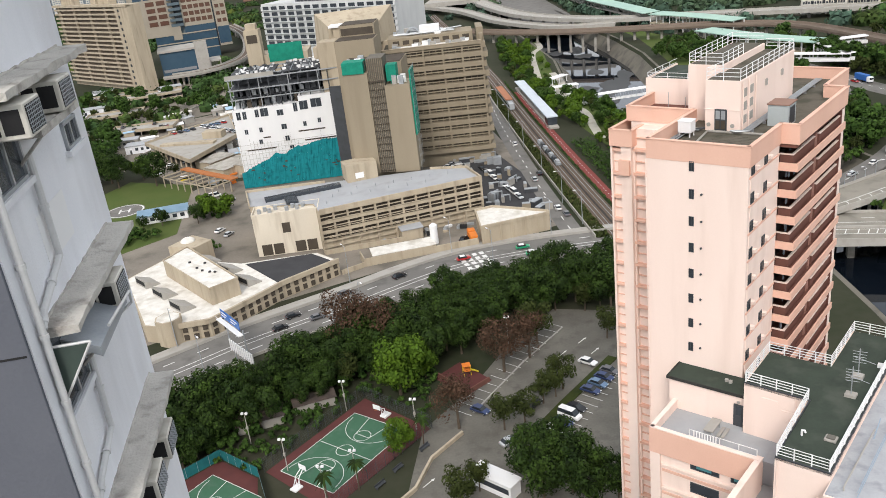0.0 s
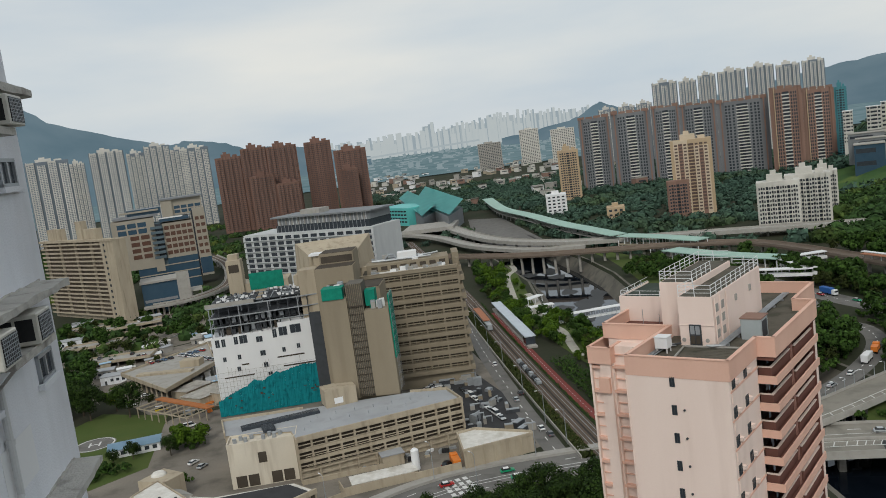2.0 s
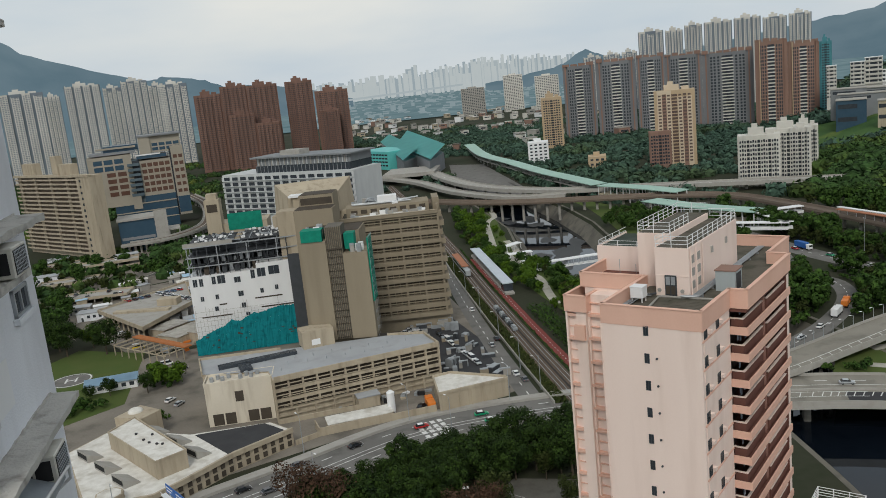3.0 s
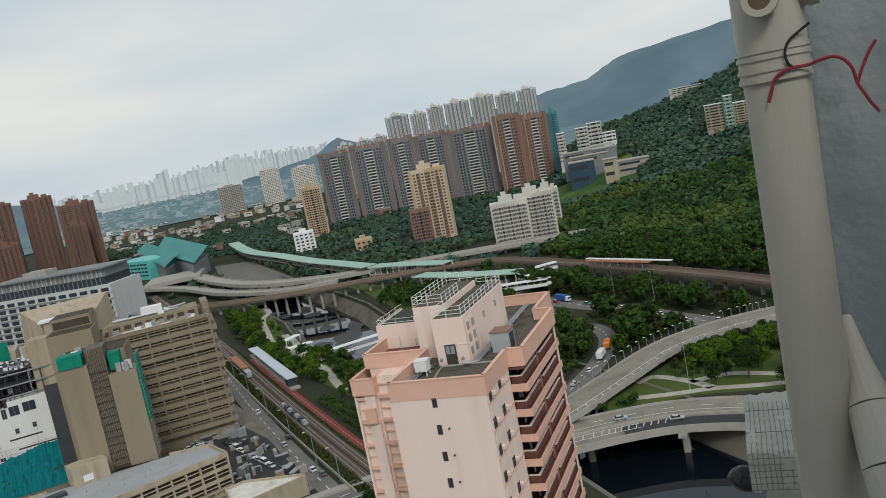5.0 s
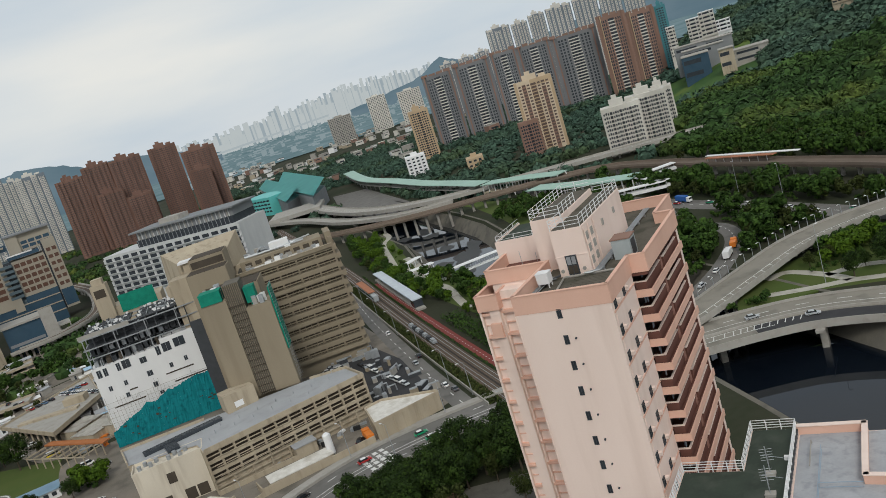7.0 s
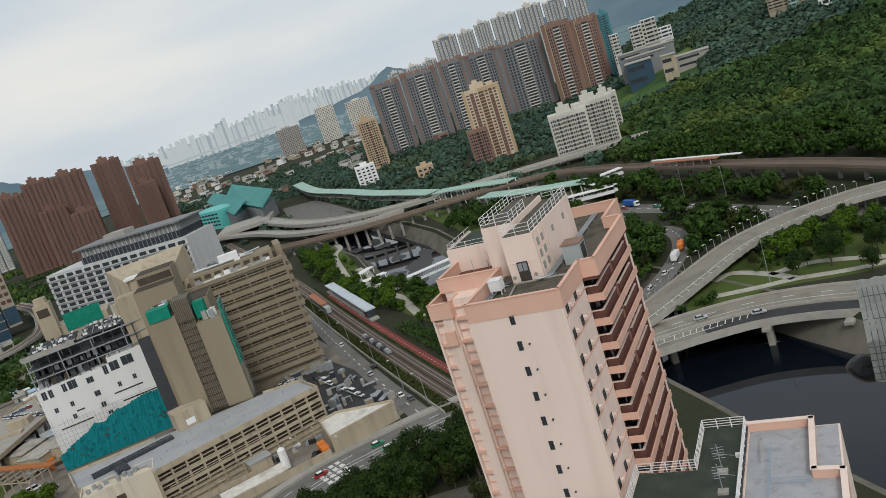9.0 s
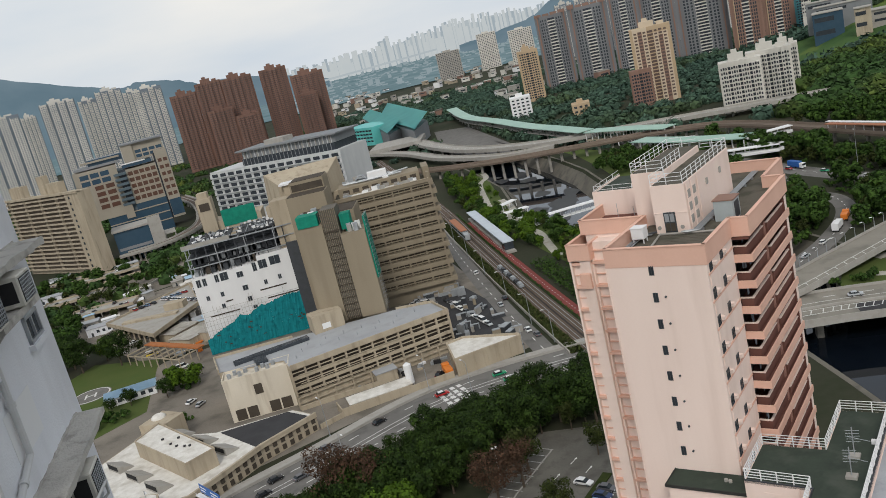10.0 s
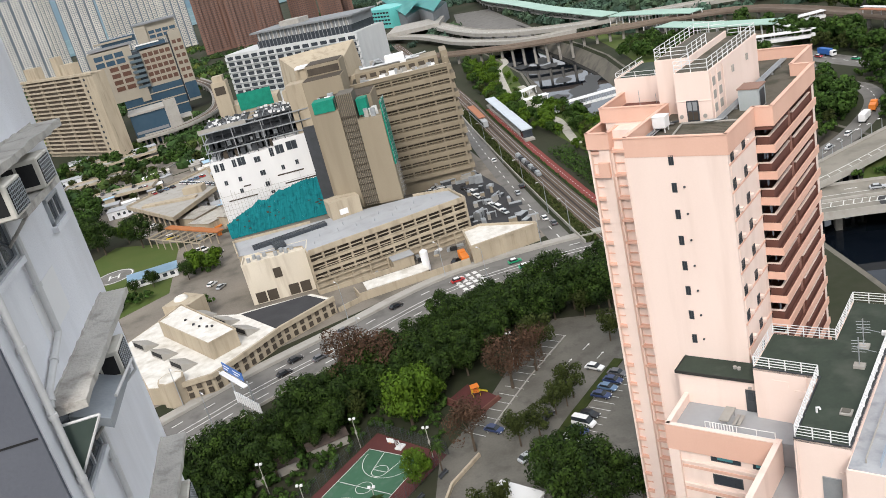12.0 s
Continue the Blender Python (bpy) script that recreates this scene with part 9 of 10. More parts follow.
def car(colour, roof, label, kind="car", length=4.4, width=1.78, height=1.45):
    e = thing(kind, 0, 0, 0, 0, label, "car" if kind != "van" else "van", "cars")
    l, w = length / 2, width / 2
    bm = bmesh.new()
    prof = [(-l, 0.35), (-l, 0.85), (-l * 0.62, 0.95), (l * 0.45, 0.92), (l * 0.94, 0.72), (l, 0.4)] if kind != "van" else [(-l, 0.35), (-l, 1.2), (l * 0.6, 1.2), (l * 0.95, 0.9), (l, 0.4)]
    a = [bm.verts.new((x, -w, z)) for x, z in prof]
    b = [bm.verts.new((x, w, z)) for x, z in prof]
    n = len(prof)
    for i in range(n):
        bm.faces.new((a[i], a[(i + 1) % n], b[(i + 1) % n], b[i]))
    bm.faces.new(a), bm.faces.new(b[::-1])
    bmesh.ops.bevel(bm, geom=bm.edges[:], offset=0.06, segments=1, affect="EDGES")
    part("body", bm, PAINTS[colour], e)
    bm = bmesh.new()
    low, high = (0.9, height - 0.06) if kind != "van" else (1.15, height - 0.06)
    c0, c1, r0, r1 = (-l * 0.82, l * 0.48, -l * 0.58, l * 0.18) if kind != "van" else (-l * 0.98, l * 0.72, -l * 0.95, l * 0.42)
    v = [bm.verts.new(p) for p in ((c0, -w * 0.94, low), (c1, -w * 0.94, low), (c1, w * 0.94, low), (c0, w * 0.94, low), (r0, -w * 0.78, high), (r1, -w * 0.78, high), (r1, w * 0.78, high), (r0, w * 0.78, high))]
    for f in ((0, 1, 5, 4), (1, 2, 6, 5), (2, 3, 7, 6), (3, 0, 4, 7), (4, 5, 6, 7)):
        bm.faces.new([v[i] for i in f])
    part("window_band", bm, CARGLASS, e)
    one("roof", r0 + 0.03, r1 - 0.03, -w * 0.77, w * 0.77, high - 0.01, high + 0.06, PAINTS[roof], e)
    for sx in (-0.6, 0.62):
        for sy in (-1, 1):
            bm = bmesh.new()
            rod(bm, (l * sx, sy * (w - 0.2), 0.33), (l * sx, sy * (w + 0.01), 0.33), 0.33, 12)
            wh = part("wheel", bm, TYRE, e)
            bm = bmesh.new()
            rod(bm, (l * sx, sy * (w + 0.0), 0.33), (l * sx, sy * (w + 0.02), 0.33), 0.18, 8)
            part("rim", bm, STEEL, wh)
    for sy in (-1, 1):
        one("headlight", l - 0.12, l + 0.01, sy * w * 0.7 - 0.16, sy * w * 0.7 + 0.16, 0.58, 0.72, WHITE, e)
        one("tail_light", -l - 0.01, -l + 0.08, sy * w * 0.75 - 0.12, sy * w * 0.75 + 0.12, 0.65, 0.8, RED, e)
    return e


CARS = {"white": car("white", "white", "white saloon car parked in a row"), "black": car("black", "black", "black saloon car on grey asphalt"), "navy": car("navy", "navy", "dark blue car parked in a row"),
        "silver": car("silver", "silver", "silver grey car on the asphalt"), "blue": car("blue", "blue", "steel blue car parked in a row"), "taxi": car("green", "white", "green taxi with a white roof", "taxi"),
        "red": car("red", "white", "red taxi with a pale roof", "taxi"), "van": car("white", "white", "white delivery van with square back", "van", 5.0, 1.9, 2.1), "grey": car("grey", "grey", "dark grey car on the asphalt"), "yellow": car("yellow", "white", "yellow van near the lawn", "van", 5.4, 2.0, 2.4)}
PARKED = set()


def park(kind, x, y, yaw, z=0.06):
    if kind not in PARKED:
        PARKED.add(kind)
        CARS[kind].location, CARS[kind].rotation_euler = (x, y, z), (0, 0, radians(yaw))
        return
    copy_thing(CARS[kind], pose(x, y, z, 0, 0, yaw))


def along(line, x, y):
    best = min(range(len(line) - 1), key=lambda i: (line[i].to_2d() - Vector((x, y))).length)
    d = line[best + 1] - line[best]
    return math.degrees(math.atan2(d.y, d.x))


for kind, x, y in (("black", -57.5, 217.0), ("grey", -71.4, 206.5), ("black", -82.7, 193.5), ("black", -84, 186.6), ("grey", -75.3, 192.3), ("red", -39.7, 228.0), ("taxi", -22.3, 235.0), ("taxi", -18.9, 230.0)):
    park(kind, x, y, along(MAIN, x, y), 0.08)
for kind, x, y in (("grey", -9.5, 262), ("silver", -22, 300), ("black", -20.5, 307), ("white", -33, 350), ("white", -12.5, 268)):
    park(kind, x, y, along(SIDE, x, y), 0.08)
for kind, x, y in (("white", 96, 297), ("silver", 86, 286), ("black", 116, 326)):
    park(kind, x, y, along(RURAL, x, y), 0.08)
for i, (kind, x, y) in enumerate((("navy", -11.2, 138.3), ("white", -9.6, 140.6), ("navy", -8.2, 142.9), ("van", -6.9, 145.3), ("black", -5.6, 148.0), ("navy", -2.6, 154.6), ("blue", -1.0, 157.2), ("navy", 0.4, 159.8), ("grey", 1.6, 162.4))):
    park(kind, x, y, -33 + (i % 3) * 1.5)
park("white", -3.1, 166.3, -32)
park("navy", -25.7, 147.4, -30)
park("black", -14.5, 149.5, 55)
park("silver", -18.5, 136.5, 40)
rng = random.Random(5)
for i in range(16):
    a = i / 15
    park(rng.choice(["white", "silver", "black", "grey", "red", "blue"]), -214 + 3.0 * i * 0.45 + 18 * a, 388 + 32 * a, 150, 6.02) if i % 5 else None
for i in range(14):
    park(rng.choice(["white", "silver", "black", "white"]), -200 + 1.9 * i, 402 - 1.3 * i, 62, 6.02)
for i in range(12):
    park(rng.choice(["white", "silver", "black", "grey", "van"]), -58 + rng.uniform(-3, 10), 335 + rng.uniform(-18, 8), rng.choice([0, 60, 90]), 0.08)
for i in range(9):
    park(rng.choice(["white", "silver", "black", "grey", "van"]), -44 + i * 2.2, 318 - i * 4.6, -64, 0.08)
park("yellow", -209, 349, 20, 0.08)
park("yellow", -176, 327, 20, 0.08)
park("white", -196, 338, 40, 0.08)
park("van", -60, 252, 20, 0.08)
park("white", -74, 249, 30, 0.08)
park("black", -41.6, 243.6, 70, 0.08)
for i in range(9):
    p = HWY[10 + 2 * i] if 10 + 2 * i < len(HWY) else HWY[-1]
    park(rng.choice(["white", "black", "taxi", "red"]), p.x + rng.uniform(-3, 3), p.y, along(HWY, p.x, p.y), 0.08)
for i in range(10):
    p = MAIN[46 + 2 * i] if 46 + 2 * i < len(MAIN) else None
    if p:
        park(rng.choice(["white", "silver"]), p.x, p.y + 4 * (-1) ** i, along(MAIN, p.x, p.y), 0.08) if i in (4, 7) else None


def lorry(x, y, yaw, load, label, length=12.0, cab=WHITE, box_high=0.7):
    e = thing("lorry", x, y, 0.06, yaw, label, "lorry", "lorries")
    one("chassis", -length / 2, length / 2 - 2.2, -1.1, 1.1, 0.7, 1.1, load, e)
    one("cargo", -length / 2, length / 2 - 2.8, -1.2, 1.2, 1.1, 1.1 + box_high, load, e, bevel=0.05)
    one("cab", length / 2 - 2.3, length / 2, -1.2, 1.2, 0.6, 3.0, cab, e, bevel=0.18)
    one("windscreen", length / 2 - 0.06, length / 2 + 0.03, -1.0, 1.0, 1.8, 2.7, CARGLASS, e)
    for sx in (-0.42, -0.3, 0.02, 0.38):
        for sy in (-1, 1):
            bm = bmesh.new()
            rod(bm, (length * sx, sy * 0.85, 0.5), (length * sx, sy * 1.15, 0.5), 0.5, 12)
            part("wheel", bm, TYRE, e)


lorry(-38.8, 243.5, 108, ORANGE, "orange lorry parked beside the low store", 7, ORANGE, 1.6)
lorry(128, 420, along(HWY, 128, 420), BLUE, "blue box lorry with a white cab", 11, WHITE, 2.4)
lorry(106, 310, along(RURAL, 106, 310), WHITE, "white lorry driving on the slip road", 8, WHITE, 2.2)
lorry(113, 321, along(RURAL, 113, 321), ORANGE, "orange lorry driving on the slip road", 7, ORANGE, 1.6)

# light rail train
e = thing("train", -28, 408, 0.2, -75.5, "light railway train of two cars with dark windows", "train")
for k in (0, 1):
    one("body", -20 + k * 20.5, 0 + k * 20.5, -1.3, 1.3, 0.5, 3.5, mat("train_silver", (0.40, 0.42, 0.44), (0.34, 0.36, 0.38), 0.4, 1, 8, 0.0) if k == 0 else bpy.data.materials["train_silver"], e, bevel=0.15)
    one("window_band", -19.5 + k * 20.5, -0.5 + k * 20.5, -1.34, 1.34, 1.5, 2.6, CARGLASS, e)
e.location = (-44, 432, 0.2)
e = thing("train", 2.5, 0, 0, 0, "string of dark flat wagons on the track", "train")
for k in range(7):
    bm = bmesh.new()
    box(bm, k * 5.2, k * 5.2 + 4.4, -1.0, 1.0, 0.4, 1.3)
    box(bm, k * 5.2 + 0.6, k * 5.2 + 3.6, -0.7, 0.7, 1.3, 2.0)
    part("wagon", bm, DARKSTEEL if k % 2 else STEEL, e)
e.location, e.rotation_euler = (-22.5, 350, 0.15), (0, 0, radians(-75))


# ---------------------------------------------------------------- lamps, fences, signs
def street_lamp(h, arm, label):
    e = thing("street_lamp", 0, 0, 0, 0, label, "street lamp", "street lamps")
    bm = bmesh.new()
    rod(bm, (0, 0, 0), (0, 0, h), 0.14, 8, 0.07)
    part("pole", bm, STEEL, e)
    bm = bmesh.new()
    tube(bm, [(0, 0, h), (arm * 0.5, 0, h + 0.25), (arm, 0, h + 0.3)], 0.05, 6)
    part("arm", bm, STEEL, e)
    one("lamp_head", arm - 0.1, arm + 0.8, -0.16, 0.16, h + 0.2, h + 0.38, WHITE, e)
    return e


lamp = street_lamp(11.5, 1.8, "tall steel street lamp beside the railway")
spots = [(-28.9, 345.1), (-19.4, 306.4), (-11.0, 273.6), (-4.2, 253.1), (-37.6, 378), (-46, 412), (-54, 447)]
for i, (x, y) in enumerate(spots):
    if i:
        copy_thing(lamp, pose(x, y, 0, 0, 0, 195))
    else:
        lamp.location, lamp.rotation_euler = (x, y, 0), (0, 0, radians(195))
for x, y in ((-95.5, 163.5), (-62, 190.5), (-44, 232.5), (-30, 222), (-14, 246), (-72, 214.5), (-110, 178.5)):
    copy_thing(lamp, pose(x, y, 0, 0, 0, 130 if y > 200 else -50))
mast = street_lamp(20, 0.6, "very tall steel mast lamp above the trees")
mast.location = (115.3, 253.4, 0)
for x, y in ((143.7, 385), (150, 352), (96, 420), (175, 270)):
    copy_thing(mast, pose(x, y, 0, 0, 0, 90))
post = street_lamp(3.4, 0.9, "short lamp post on the flyover parapet")
post.location = (0, 0, -50)
first = True
for i, p in enumerate(resample(FLY[8:], 15)):
    s = sides(FLY)[10]
    q = Vector((p.x, p.y, p.z + 0.8)) + Vector((-0.55, 0.83, 0)) * 6.2
    if first:
        post.location, first = q, False
    else:
        copy_thing(post, pose(q.x, q.y, q.z, 0, 0, 200))


def floodlight(x, y, h=7.5):
    e = thing("floodlight", x, y, 0, 0, "grey court floodlight on a slim pole", "floodlight", "floodlights")
    bm = bmesh.new()
    rod(bm, (0, 0, 0), (0, 0, h), 0.11, 8, 0.08)
    part("pole", bm, CONC_L, e)
    for s in (-0.45, 0.45):
        one("lamp", s - 0.25, s + 0.25, -0.2, 0.2, h - 0.15, h + 0.25, WHITE, e)
    one("switch_box", -0.2, 0.2, -0.2, 0.2, h * 0.5, h * 0.5 + 0.6, CONC_L, e)


for x, y in ((-55.5, 148.3), (-73.2, 136.3), (-62, 127.4), (-51.7, 119.2), (-38.4, 141.1), (-46.8, 124.0), (-22, 176)):
    floodlight(x, y)


def fence(pts, h, label, infill=None, every=2.6, wires=6):
    e = thing("fence", 0, 0, 0, 0, label, "fence", "court fences")
    pts = [Vector(p) for p in pts]
    for a, b in zip(pts, pts[1:]):
        n = max(1, round((b - a).length / every))
        for i in range(n + 1):
            p = a.lerp(b, i / n)
            bm = bmesh.new()
            rod(bm, p, p + Vector((0, 0, h)), 0.05, 5)
            part("post", bm, DARKSTEEL if not infill else STEEL, e)
        for k in range(wires):
            bm = bmesh.new()
            z = Vector((0, 0, h * (k + 1) / wires))
            rod(bm, a + z, b + z, 0.02, 4)
            part("wire", bm, DARKSTEEL, e)
        d = (b - a).normalized()
        if infill:
            bm = bmesh.new()
            strip(bm, [a + Vector((0, 0, 0.1)), b + Vector((0, 0, 0.1))], -0.02, 0.02, 0, h * 0.92)
            part("netting", bm, infill, e)
        else:
            bm = bmesh.new()
            m = int((b - a).length / 0.45)
            for i in range(m):
                p, q = a.lerp(b, i / m), a.lerp(b, min(1, (i + 2) / m))
                rod(bm, p, q + Vector((0, 0, h)), 0.012, 3)
                rod(bm, q, p + Vector((0, 0, h)), 0.012, 3)
            part("mesh_wire", bm, DARKSTEEL, e)


TEALNET = mat("teal_fence_netting", (0.02, 0.14, 0.15), (0.015, 0.11, 0.12), 0.8, 1, 8, 0.1)
fence([(-66.8, 127, 0), (-52.6, 153.4, 0), (-35.2, 141.6, 0), (-41, 131, 0), (-50, 116, 0)], 3.2, "dark wire mesh fence round a court")
fence([(-92, 112.5, 0), (-77.6, 131, 0), (-67.2, 125.2, 0), (-58, 109, 0)], 2.6, "fence hung with teal netting", TEALNET)


def hoop(x, y, yaw):
    e = thing("basketball_hoop", x, y, 0.06, yaw, "white portable basketball stand with backboard", "basketball hoop", "basketball hoops")
    bm = bmesh.new()
    for s in (-0.5, 0.5):
        tube(bm, [(s, 0, 0), (s, 0, 2.2), (s * 0.5, 1.7, 3.3)], 0.09, 6)
        tube(bm, [(s, -1.0, 0.1), (s, 0, 1.9)], 0.07, 6)
    part("frame", bm, WHITE, e)
    one("base", -0.8, 0.8, -1.6, 0.4, 0, 0.35, WHITE, e)
    one("backboard", -0.95, 0.95, 1.7, 1.78, 2.9, 4.0, WHITE, e, "white backboard")
    bm = bmesh.new()
    for i in range(12):
        a, b = 2 * math.pi * i / 12, 2 * math.pi * (i + 1) / 12
        rod(bm, (0.24 * math.cos(a), 2.05 + 0.24 * math.sin(a), 3.05), (0.24 * math.cos(b), 2.05 + 0.24 * math.sin(b), 3.05), 0.025, 4)
    part("ring", bm, ORANGE, e)


hoop(-46.5, 145.8, 153)
hoop(-58.2, 122.6, -27)


def gantry():
    e = thing("road_sign", -96.8, 179.6, 0, -44, "blue direction sign board on a white steel gantry", "road sign")
    for x in (2.0, 13.2):
        bm = bmesh.new()
        rod(bm, (x, 0.6, 0), (x, 0.6, 8.4), 0.22, 8)
        part("post", bm, STEEL, e)
    one("walkway", -0.5, 13.6, -0.9, 0.4, 7.3, 7.55, WHITE, e)
    one("walkway_rail", -0.5, 13.6, -0.95, -0.88, 8.2, 8.3, WHITE, e)
    one("board", 0.0, 11.5, 0.45, 0.6, 7.9, 10.2, BLUE, e, "blue sign panel")
    for x0, x1, z in ((0.6, 4.2, 9.3), (0.6, 3.2, 8.5), (6.4, 10.4, 9.3), (6.4, 9.0, 8.5)):
        one("text_bar", x0, x1, 0.4, 0.46, z, z + 0.3, WHITE, e)
    b = thing("roadside_sign", -89.9, 168.9, 0, -42, "white ribbed back of a roadside sign on posts", "road sign")
    one("panel", 0, 12.4, 0, 0.1, 4.6, 7.4, STEEL, b)
    for i in range(11):
        one("rib", 0.2 + i * 1.18, 0.5 + i * 1.18, -0.25, 0.0, 4.5, 7.5, WHITE, b)
    for x in (1.5, 6.2, 10.9):
        one("post", x - 0.12, x + 0.12, 0.1, 0.34, 0, 7.2, STEEL, b)


gantry()


# tank, walls and clutter before the clinic
e = thing("gas_tank", -50.6, 240.5, 0, 0, "tall white cylindrical gas tank", "tank")
bm = bmesh.new()
rod(bm, (0, 0, 0.8), (0, 0, 7.0), 1.25, 20)
rod(bm, (0, 0, 7.0), (0, 0, 7.6), 1.25, 20, 0.5)
part("vessel", bm, WHITE, e)
for k in range(3):
    bm = bmesh.new()
    rod(bm, (0.9 * math.cos(k * 2.1), 0.9 * math.sin(k * 2.1), 0), (0.9 * math.cos(k * 2.1), 0.9 * math.sin(k * 2.1), 0.9), 0.12, 6)
    part("leg", bm, WHITE, e)
e = thing("yard_wall", 0, 0, 0, 0, "cream wall round the hospital's gas yard", "wall")
for a, b, h in (((-70, 226), (-50, 234.5), 2.6), ((-50, 234.5), (-36.5, 240), 2.2), ((-70, 226), (-73, 232), 2.6), ((-86, 236.5), (-60, 246), 1.6), ((-76, 220.5), (-70, 226), 1.6)):
    bm = bmesh.new()
    strip(bm, [Vector((*a, 0)), Vector((*b, 0))], -0.2, 0.2, 0, h)
    part("wall", bm, CREAM, e)
e = thing("yard_shed", -69, 231, 0, 22, "low cream plant shed with a stained white roof", "shed")
one("wall", 0, 20, -3, 3.5, 0, 2.4, CREAM, e)
one("roof", -0.2, 20.2, -3.2, 3.7, 2.4, 2.6, ROOF_W, e)
e = thing("plant_house", -62, 245, 0, 24, "small beige plant house beside a white tank", "building")
one("wall", 0, 7, 0, 5, 0, 3.6, CREAM, e)
one("roof", -0.3, 7.3, -0.3, 5.3, 3.6, 3.9, ROOF_L, e)
rng = random.Random(44)
for i in range(22):
    x, y = rng.uniform(-70, -42), 0
    y = 250 + (x + 60) * 0.45 + rng.uniform(-4, 1.5)
    t = thing("crate", x, y, 0.05, rng.uniform(0, 90), "pale crate stacked before the clinic", "crate", "yard crates")
    one("box", 0, rng.uniform(0.8, 2.5), 0, rng.uniform(0.8, 1.6), 0, rng.uniform(0.6, 1.6), rng.choice([WHITE, CREAM, STEEL, BLACK, CONC_L]), t, bevel=0.04)
# painted box junction and crossing marks on the road
bm = bmesh.new()
mid = Vector((-35.5, 227.5, 0.1))
d = Vector((0.89, 0.45, 0)).normalized()
s = Vector((d.y, -d.x, 0))
for i in range(4):
    for j in range(4):
        c = mid + d * (i * 2.3 - 4) + s * (j * 3.0 - 4.5)
        bm.faces.new([bm.verts.new(c + d * a + s * b) for a, b in ((-0.7, -1.0), (0.7, -1.0), (0.7, 1.0), (-0.7, 1.0))])
tagged(part("road_marking", bm, LINE), "worn white blocks painted on the road", "road marking", kind="structure")

# car park bays, kerbs, planters
bm = bmesh.new()
for i in range(15):
    p = Vector((-27.5, 146, 0.075)).lerp(Vector((-9.0, 184, 0.075)), i / 14)
    dd = Vector((0.86, -0.5, 0))
    q = Vector((0.5, 0.86, 0)) * 0.07
    o = Vector((-0.86, 0.5, 0))
    bm.faces.new([bm.verts.new(v) for v in (p - q, p + q, p + o * 5 + q, p + o * 5 - q)])
for i in range(12):
    p = Vector((-6.5, 137.5, 0.075)).lerp(Vector((5.2, 162.5, 0.075)), i / 11)
    q = Vector((0.42, 0.9, 0)) * 0.07
    o = Vector((-0.85, 0.52, 0))
    bm.faces.new([bm.verts.new(v) for v in (p - q, p + q, p + o * 5 + q, p + o * 5 - q)])
for p in ((-9, 171), (-4.5, 177), (-1.5, 172), (-33, 124)):
    c = Vector((*p, 0.075))
    u, w = Vector((0.55, 0.83, 0)), Vector((0.83, -0.55, 0))
    bm.faces.new([bm.verts.new(c + u * a + w * b2) for a, b2 in ((-1.5, -0.1), (1.0, -0.1), (1.0, -0.35), (1.8, 0), (1.0, 0.35), (1.0, 0.1), (-1.5, 0.1))])
tagged(part("bay_marking", bm, LINE), "worn white bay lines and arrows", "road marking", kind="structure")
for pts, w, h, m, label in (([(-27.2, 147), (-18.2, 167), (-9.2, 184)], 0.15, 0.22, CONC_L, "pale concrete kerb along the parking bays"), ([(-41, 112), (-35, 122), (-33.5, 131), (-28.5, 139.5)], 0.25, 0.9, CREAM, "low cream wall beside the car park lane"),
                            ([(-15, 137), (-8.5, 149.5), (-2, 161), (2.5, 169)], 1.1, 0.3, LEAF_O, "planted strip between the parking rows"), ([(-37, 161.5), (-29, 154.5), (-25, 159.5)], 0.2, 1.2, SALMON_D, "dark red wall round the playground")):
    bm = bmesh.new()
    strip(bm, [Vector((*p, 0)) for p in pts], -w, w, -0.1, h)
    tagged(part("kerb" if h < 0.25 else "low_wall", bm, m), label, "low wall", kind="structure")
slab("playground", [(-38, 161), (-29, 154), (-24.5, 160), (-33, 168)], COURT_R, "dark red rubber playground floor", "playground", 0.09)
e = thing("climbing_frame", -31, 161.5, 0.09, 20, "yellow and orange climbing frame with a slide", "playground equipment")
for sx in (0, 1.6):
    for sy in (0, 1.6):
        one("post", sx, sx + 0.12, sy, sy + 0.12, 0, 2.4, PAINTS["yellow"], e)
one("platform", 0, 1.7, 0, 1.7, 1.1, 1.2, ORANGE, e)
bm = bmesh.new()
strip(bm, [Vector((1.7, 0.9, 1.1)), Vector((3.6, 0.9, 0.1))], -0.35, 0.35, 0, 0.08)
part("slide", bm, PAINTS["yellow"], e)
one("canopy", -0.1, 1.8, -0.1, 1.8, 2.4, 2.5, ORANGE, e)
e = thing("gate_house", -23, 126.5, 0, -32, "white gate house with a dark window strip", "building")
one("wall", 0, 9, -3, 0, 0, 3.0, WHITE, e)
one("roof", -0.3, 9.3, -3.3, 0.3, 3.0, 3.3, WHITE, e)
one("window_band", 0.5, 8.5, -3.06, -2.96, 1.2, 2.3, GLASS_D, e)
for i, (x, y) in enumerate(((-42.0, 123), (-39.6, 128), (-35.5, 134.6))):
    t = thing("bench", x, y, 0.05, 60, "dark park bench beneath small trees", "bench", "benches")
    one("seat", -1.3, 1.3, -0.3, 0.3, 0.42, 0.5, DARKSTEEL, t)
    one("back", -1.3, 1.3, 0.25, 0.33, 0.5, 0.95, DARKSTEEL, t)
    for sx in (-1.1, 1.1):
        one("leg", sx - 0.05, sx + 0.05, -0.25, 0.25, 0, 0.42, DARKSTEEL, t)
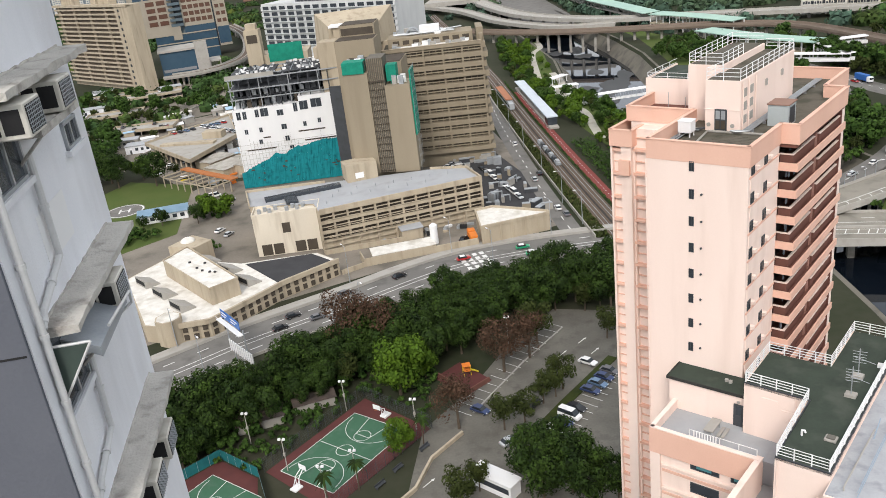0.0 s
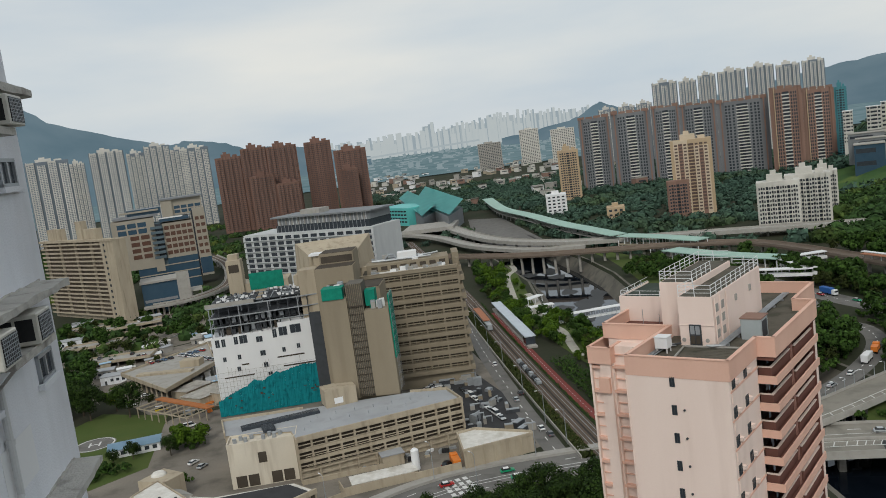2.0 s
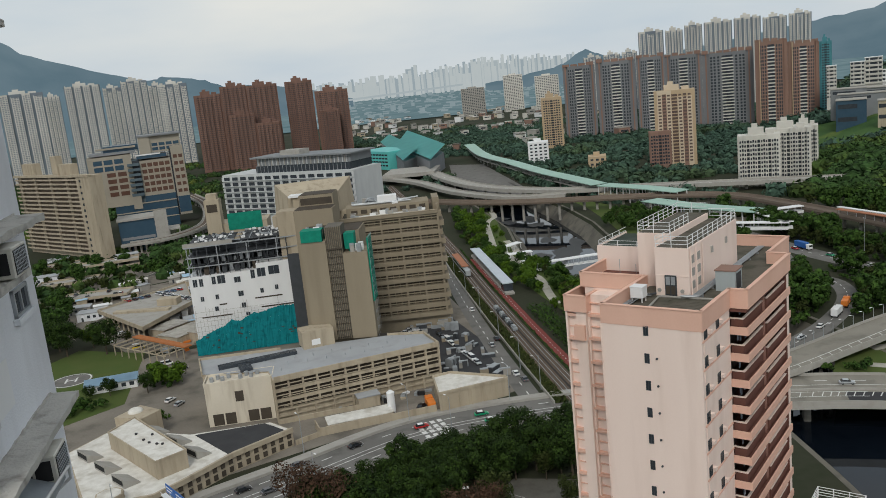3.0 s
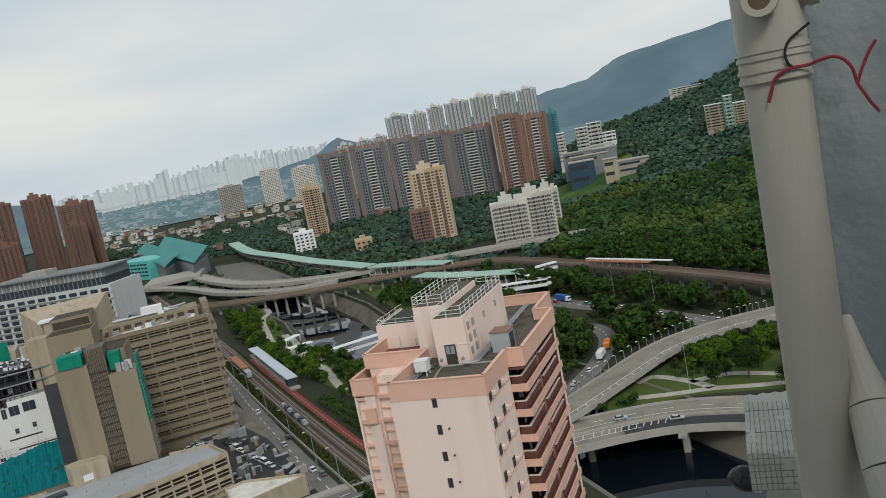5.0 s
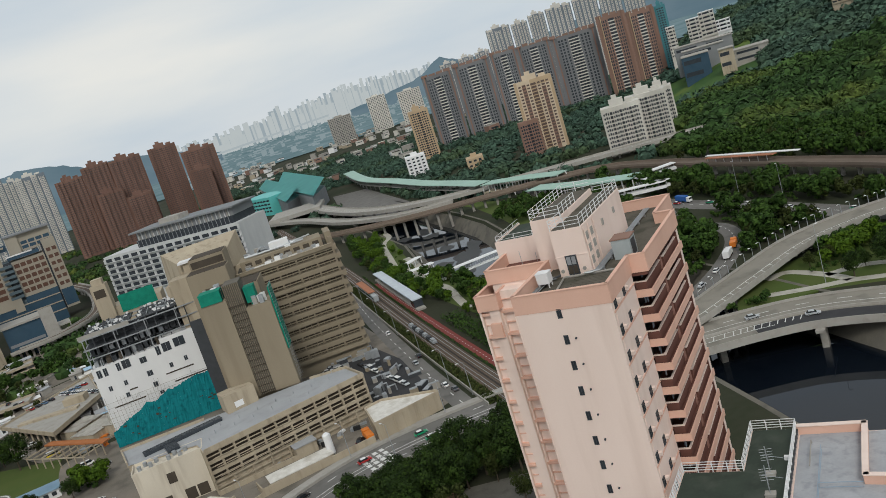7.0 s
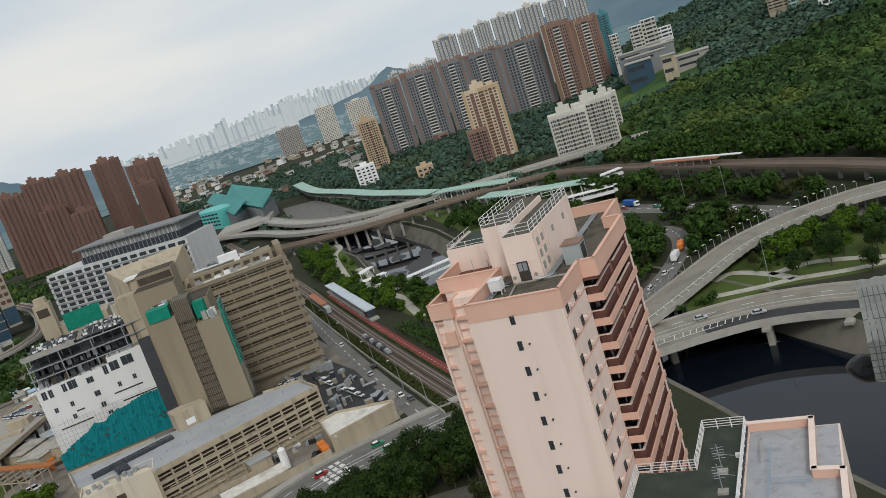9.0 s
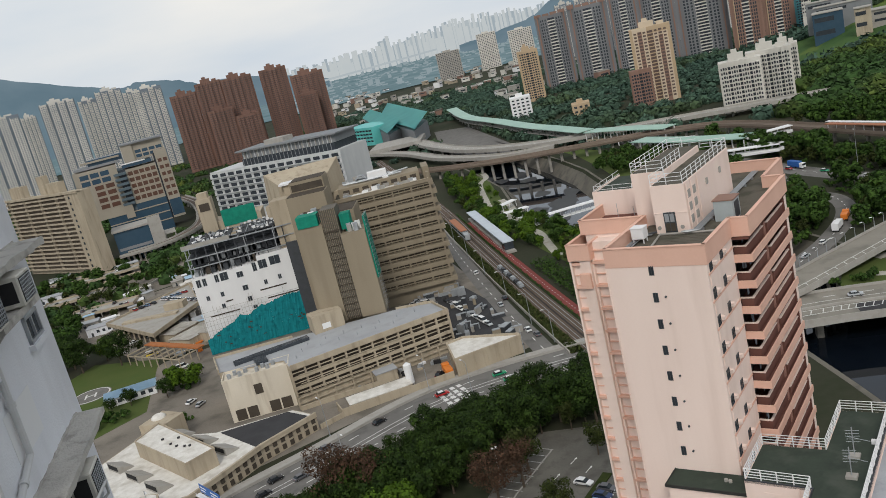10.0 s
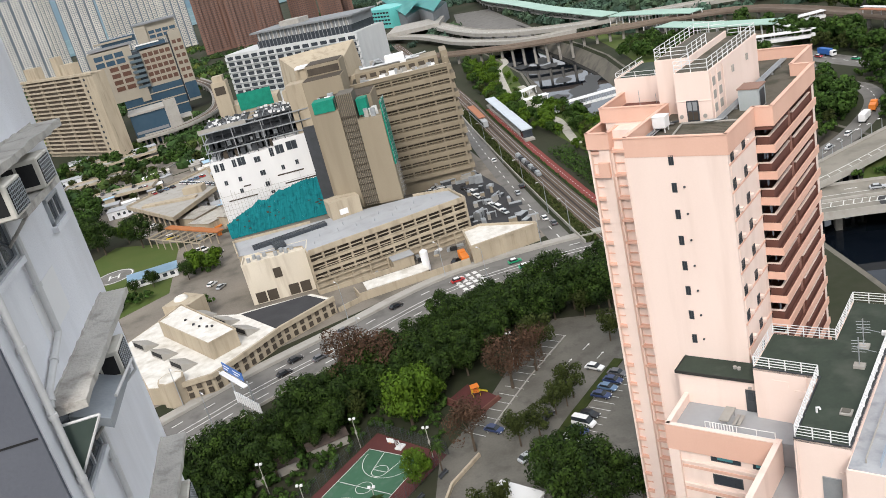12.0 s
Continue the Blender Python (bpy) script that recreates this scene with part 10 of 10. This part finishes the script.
for x, y, yaw, w, dd in ((-77, 139, 28, 10, 4.5), (-66.5, 146.5, 28, 9, 4)):
    t = thing("old_shed", x, y, 0, yaw, "old shed with a rusty patched roof", "shed", "old sheds")
    one("wall", 0, w, 0, dd, 0, 2.3, CONCRETE, t)
    bm = bmesh.new()
    v = [bm.verts.new(p) for p in ((-0.4, -0.5, 2.3), (w + 0.4, -0.5, 2.3), (w + 0.4, dd / 2, 3.2), (-0.4, dd / 2, 3.2), (w + 0.4, dd + 0.5, 2.3), (-0.4, dd + 0.5, 2.3))]
    bm.faces.new(v[:4]), bm.faces.new((v[3], v[2], v[4], v[5]))
    bmesh.ops.solidify(bm, geom=bm.faces[:], thickness=0.1)
    part("roof", bm, mat("rusty_patched_roof", (0.17, 0.13, 0.11), (0.10, 0.085, 0.08), 0.9, 0.8, 6, 0.3), t)


# low parking decks and sheds beyond the building site
def parking_deck(x, y, yaw, w, d, levels, seed):
    e = thing("parking_deck", x, y, 0, yaw, "low open concrete parking deck with pale parapets", "car park", "parking decks")
    rng = random.Random(seed)
    for k in range(levels):
        z = 3.2 * (k + 1)
        one("deck", 0, w, 0, d, z - 0.35, z, CONC_L, e)
        for a in ((0, w, -0.1, 0.1), (0, w, d - 0.1, d + 0.1), (-0.1, 0.1, 0.1, d - 0.1), (w - 0.1, w + 0.1, 0.1, d - 0.1)):
            one("parapet", *a, z - 0.5, z + 1.0, CREAM, e)
        for j in range(int(w / 9) + 1):
            for yy in (0.3, d - 0.7):
                one("column", min(j * 9, w - 0.5), min(j * 9, w - 0.5) + 0.4, yy, yy + 0.4, z - 3.2, z - 0.35, CONCRETE, e)
    c, q = math.cos(radians(yaw)), math.sin(radians(yaw))
    for j in range(int(w / 3.2)):
        if rng.random() < 0.3:
            u, v = 2 + j * 3.0, rng.choice([2.8, d - 2.8])
            park(rng.choice(["white", "silver", "black", "grey", "white", "red"]), x + u * c - v * q, y + u * q + v * c, yaw + 90, 3.2 * levels + 0.01)


parking_deck(-262, 412, 12, 36, 15, 1, 1)
parking_deck(-300, 452, 20, 34, 14, 1, 2)
parking_deck(-296, 486, 28, 40, 14, 2, 3)
parking_deck(-330, 512, 28, 30, 12, 1, 4)
for x, y, yaw, w, d, h, m, label in ((-233, 378, 15, 14, 8, 4, OLDWHITE, "low white site hut with a flat roof"), (-247, 392, 20, 12, 7, 3.4, CONC_L, "low grey shed with a flat roof"), (-318, 470, 22, 18, 9, 5, OLDWHITE, "low white house beside the parking decks"), (-286, 520, 30, 16, 9, 6, CREAM, "low cream house beside the parking decks"), (-340, 530, 28, 14, 9, 5, OLDWHITE, "low white house among trees")):
    e = thing("site_shed", x, y, 0, yaw, label, "shed", "sheds")
    one("wall", 0, w, 0, d, 0, h, m, e)
    one("roof", -0.3, w + 0.3, -0.3, d + 0.3, h, h + 0.3, ROOF_L, e)
    one("door", w * 0.15, w * 0.15 + 1.0, -0.06, 0.1, 0, 2.1, DARKSTEEL, e)
    for j in range(3):
        one("window", w * (0.35 + 0.2 * j), w * (0.35 + 0.2 * j) + 1.4, -0.06, 0.1, h * 0.4, h * 0.75, GLASS_D, e)


# ---------------------------------------------------------------- vehicles on the hospital forecourt
for kind, x, y, yaw in (("white", -133, 262, 70), ("silver", -128, 258, 75), ("van", -152, 302, 30), ("black", -143, 296, 20), ("white", -196, 352, 28), ("silver", -190, 356, 28), ("white", -232, 448, -62), ("black", -228, 441, -62)):
    park(kind, x, y, yaw, 0.08)


# ---------------------------------------------------------------- distance
def ridge(name, pts, dist, material, label, foot=-60.0, jag=0.0, seed=1):
    """A mountain range: its skyline given as azimuth and elevation, with a slope that runs down towards the town."""
    rng = random.Random(seed)
    bm = bmesh.new()
    cols = []
    fine = []
    for (a0, e0), (a1, e1) in zip(pts, pts[1:]):
        for i in range(6):
            fine.append((a0 + (a1 - a0) * i / 6, e0 + (e1 - e0) * i / 6 + rng.uniform(-jag, jag)))
    fine.append(pts[-1])
    for az, el in fine:
        col = []
        top = EYE + dist * math.tan(radians(el))
        for k in range(7):
            f = k / 6
            d = dist * (1.0 - 0.22 * f)
            x, y = polar(az, d)
            col.append(bm.verts.new((x, y, top * (1 - f) ** 1.3 + foot * f + rng.uniform(-1, 1) * 6 * (0 < k < 6))))
        cols.append(col)
    for c, d in zip(cols, cols[1:]):
        for k in range(6):
            bm.faces.new((c[k], c[k + 1], d[k + 1], d[k]))
    ob = part(name, bm, material)
    for p in ob.data.polygons:
        p.use_smooth = True
    return tagged(ob, label, "hills", kind="structure")


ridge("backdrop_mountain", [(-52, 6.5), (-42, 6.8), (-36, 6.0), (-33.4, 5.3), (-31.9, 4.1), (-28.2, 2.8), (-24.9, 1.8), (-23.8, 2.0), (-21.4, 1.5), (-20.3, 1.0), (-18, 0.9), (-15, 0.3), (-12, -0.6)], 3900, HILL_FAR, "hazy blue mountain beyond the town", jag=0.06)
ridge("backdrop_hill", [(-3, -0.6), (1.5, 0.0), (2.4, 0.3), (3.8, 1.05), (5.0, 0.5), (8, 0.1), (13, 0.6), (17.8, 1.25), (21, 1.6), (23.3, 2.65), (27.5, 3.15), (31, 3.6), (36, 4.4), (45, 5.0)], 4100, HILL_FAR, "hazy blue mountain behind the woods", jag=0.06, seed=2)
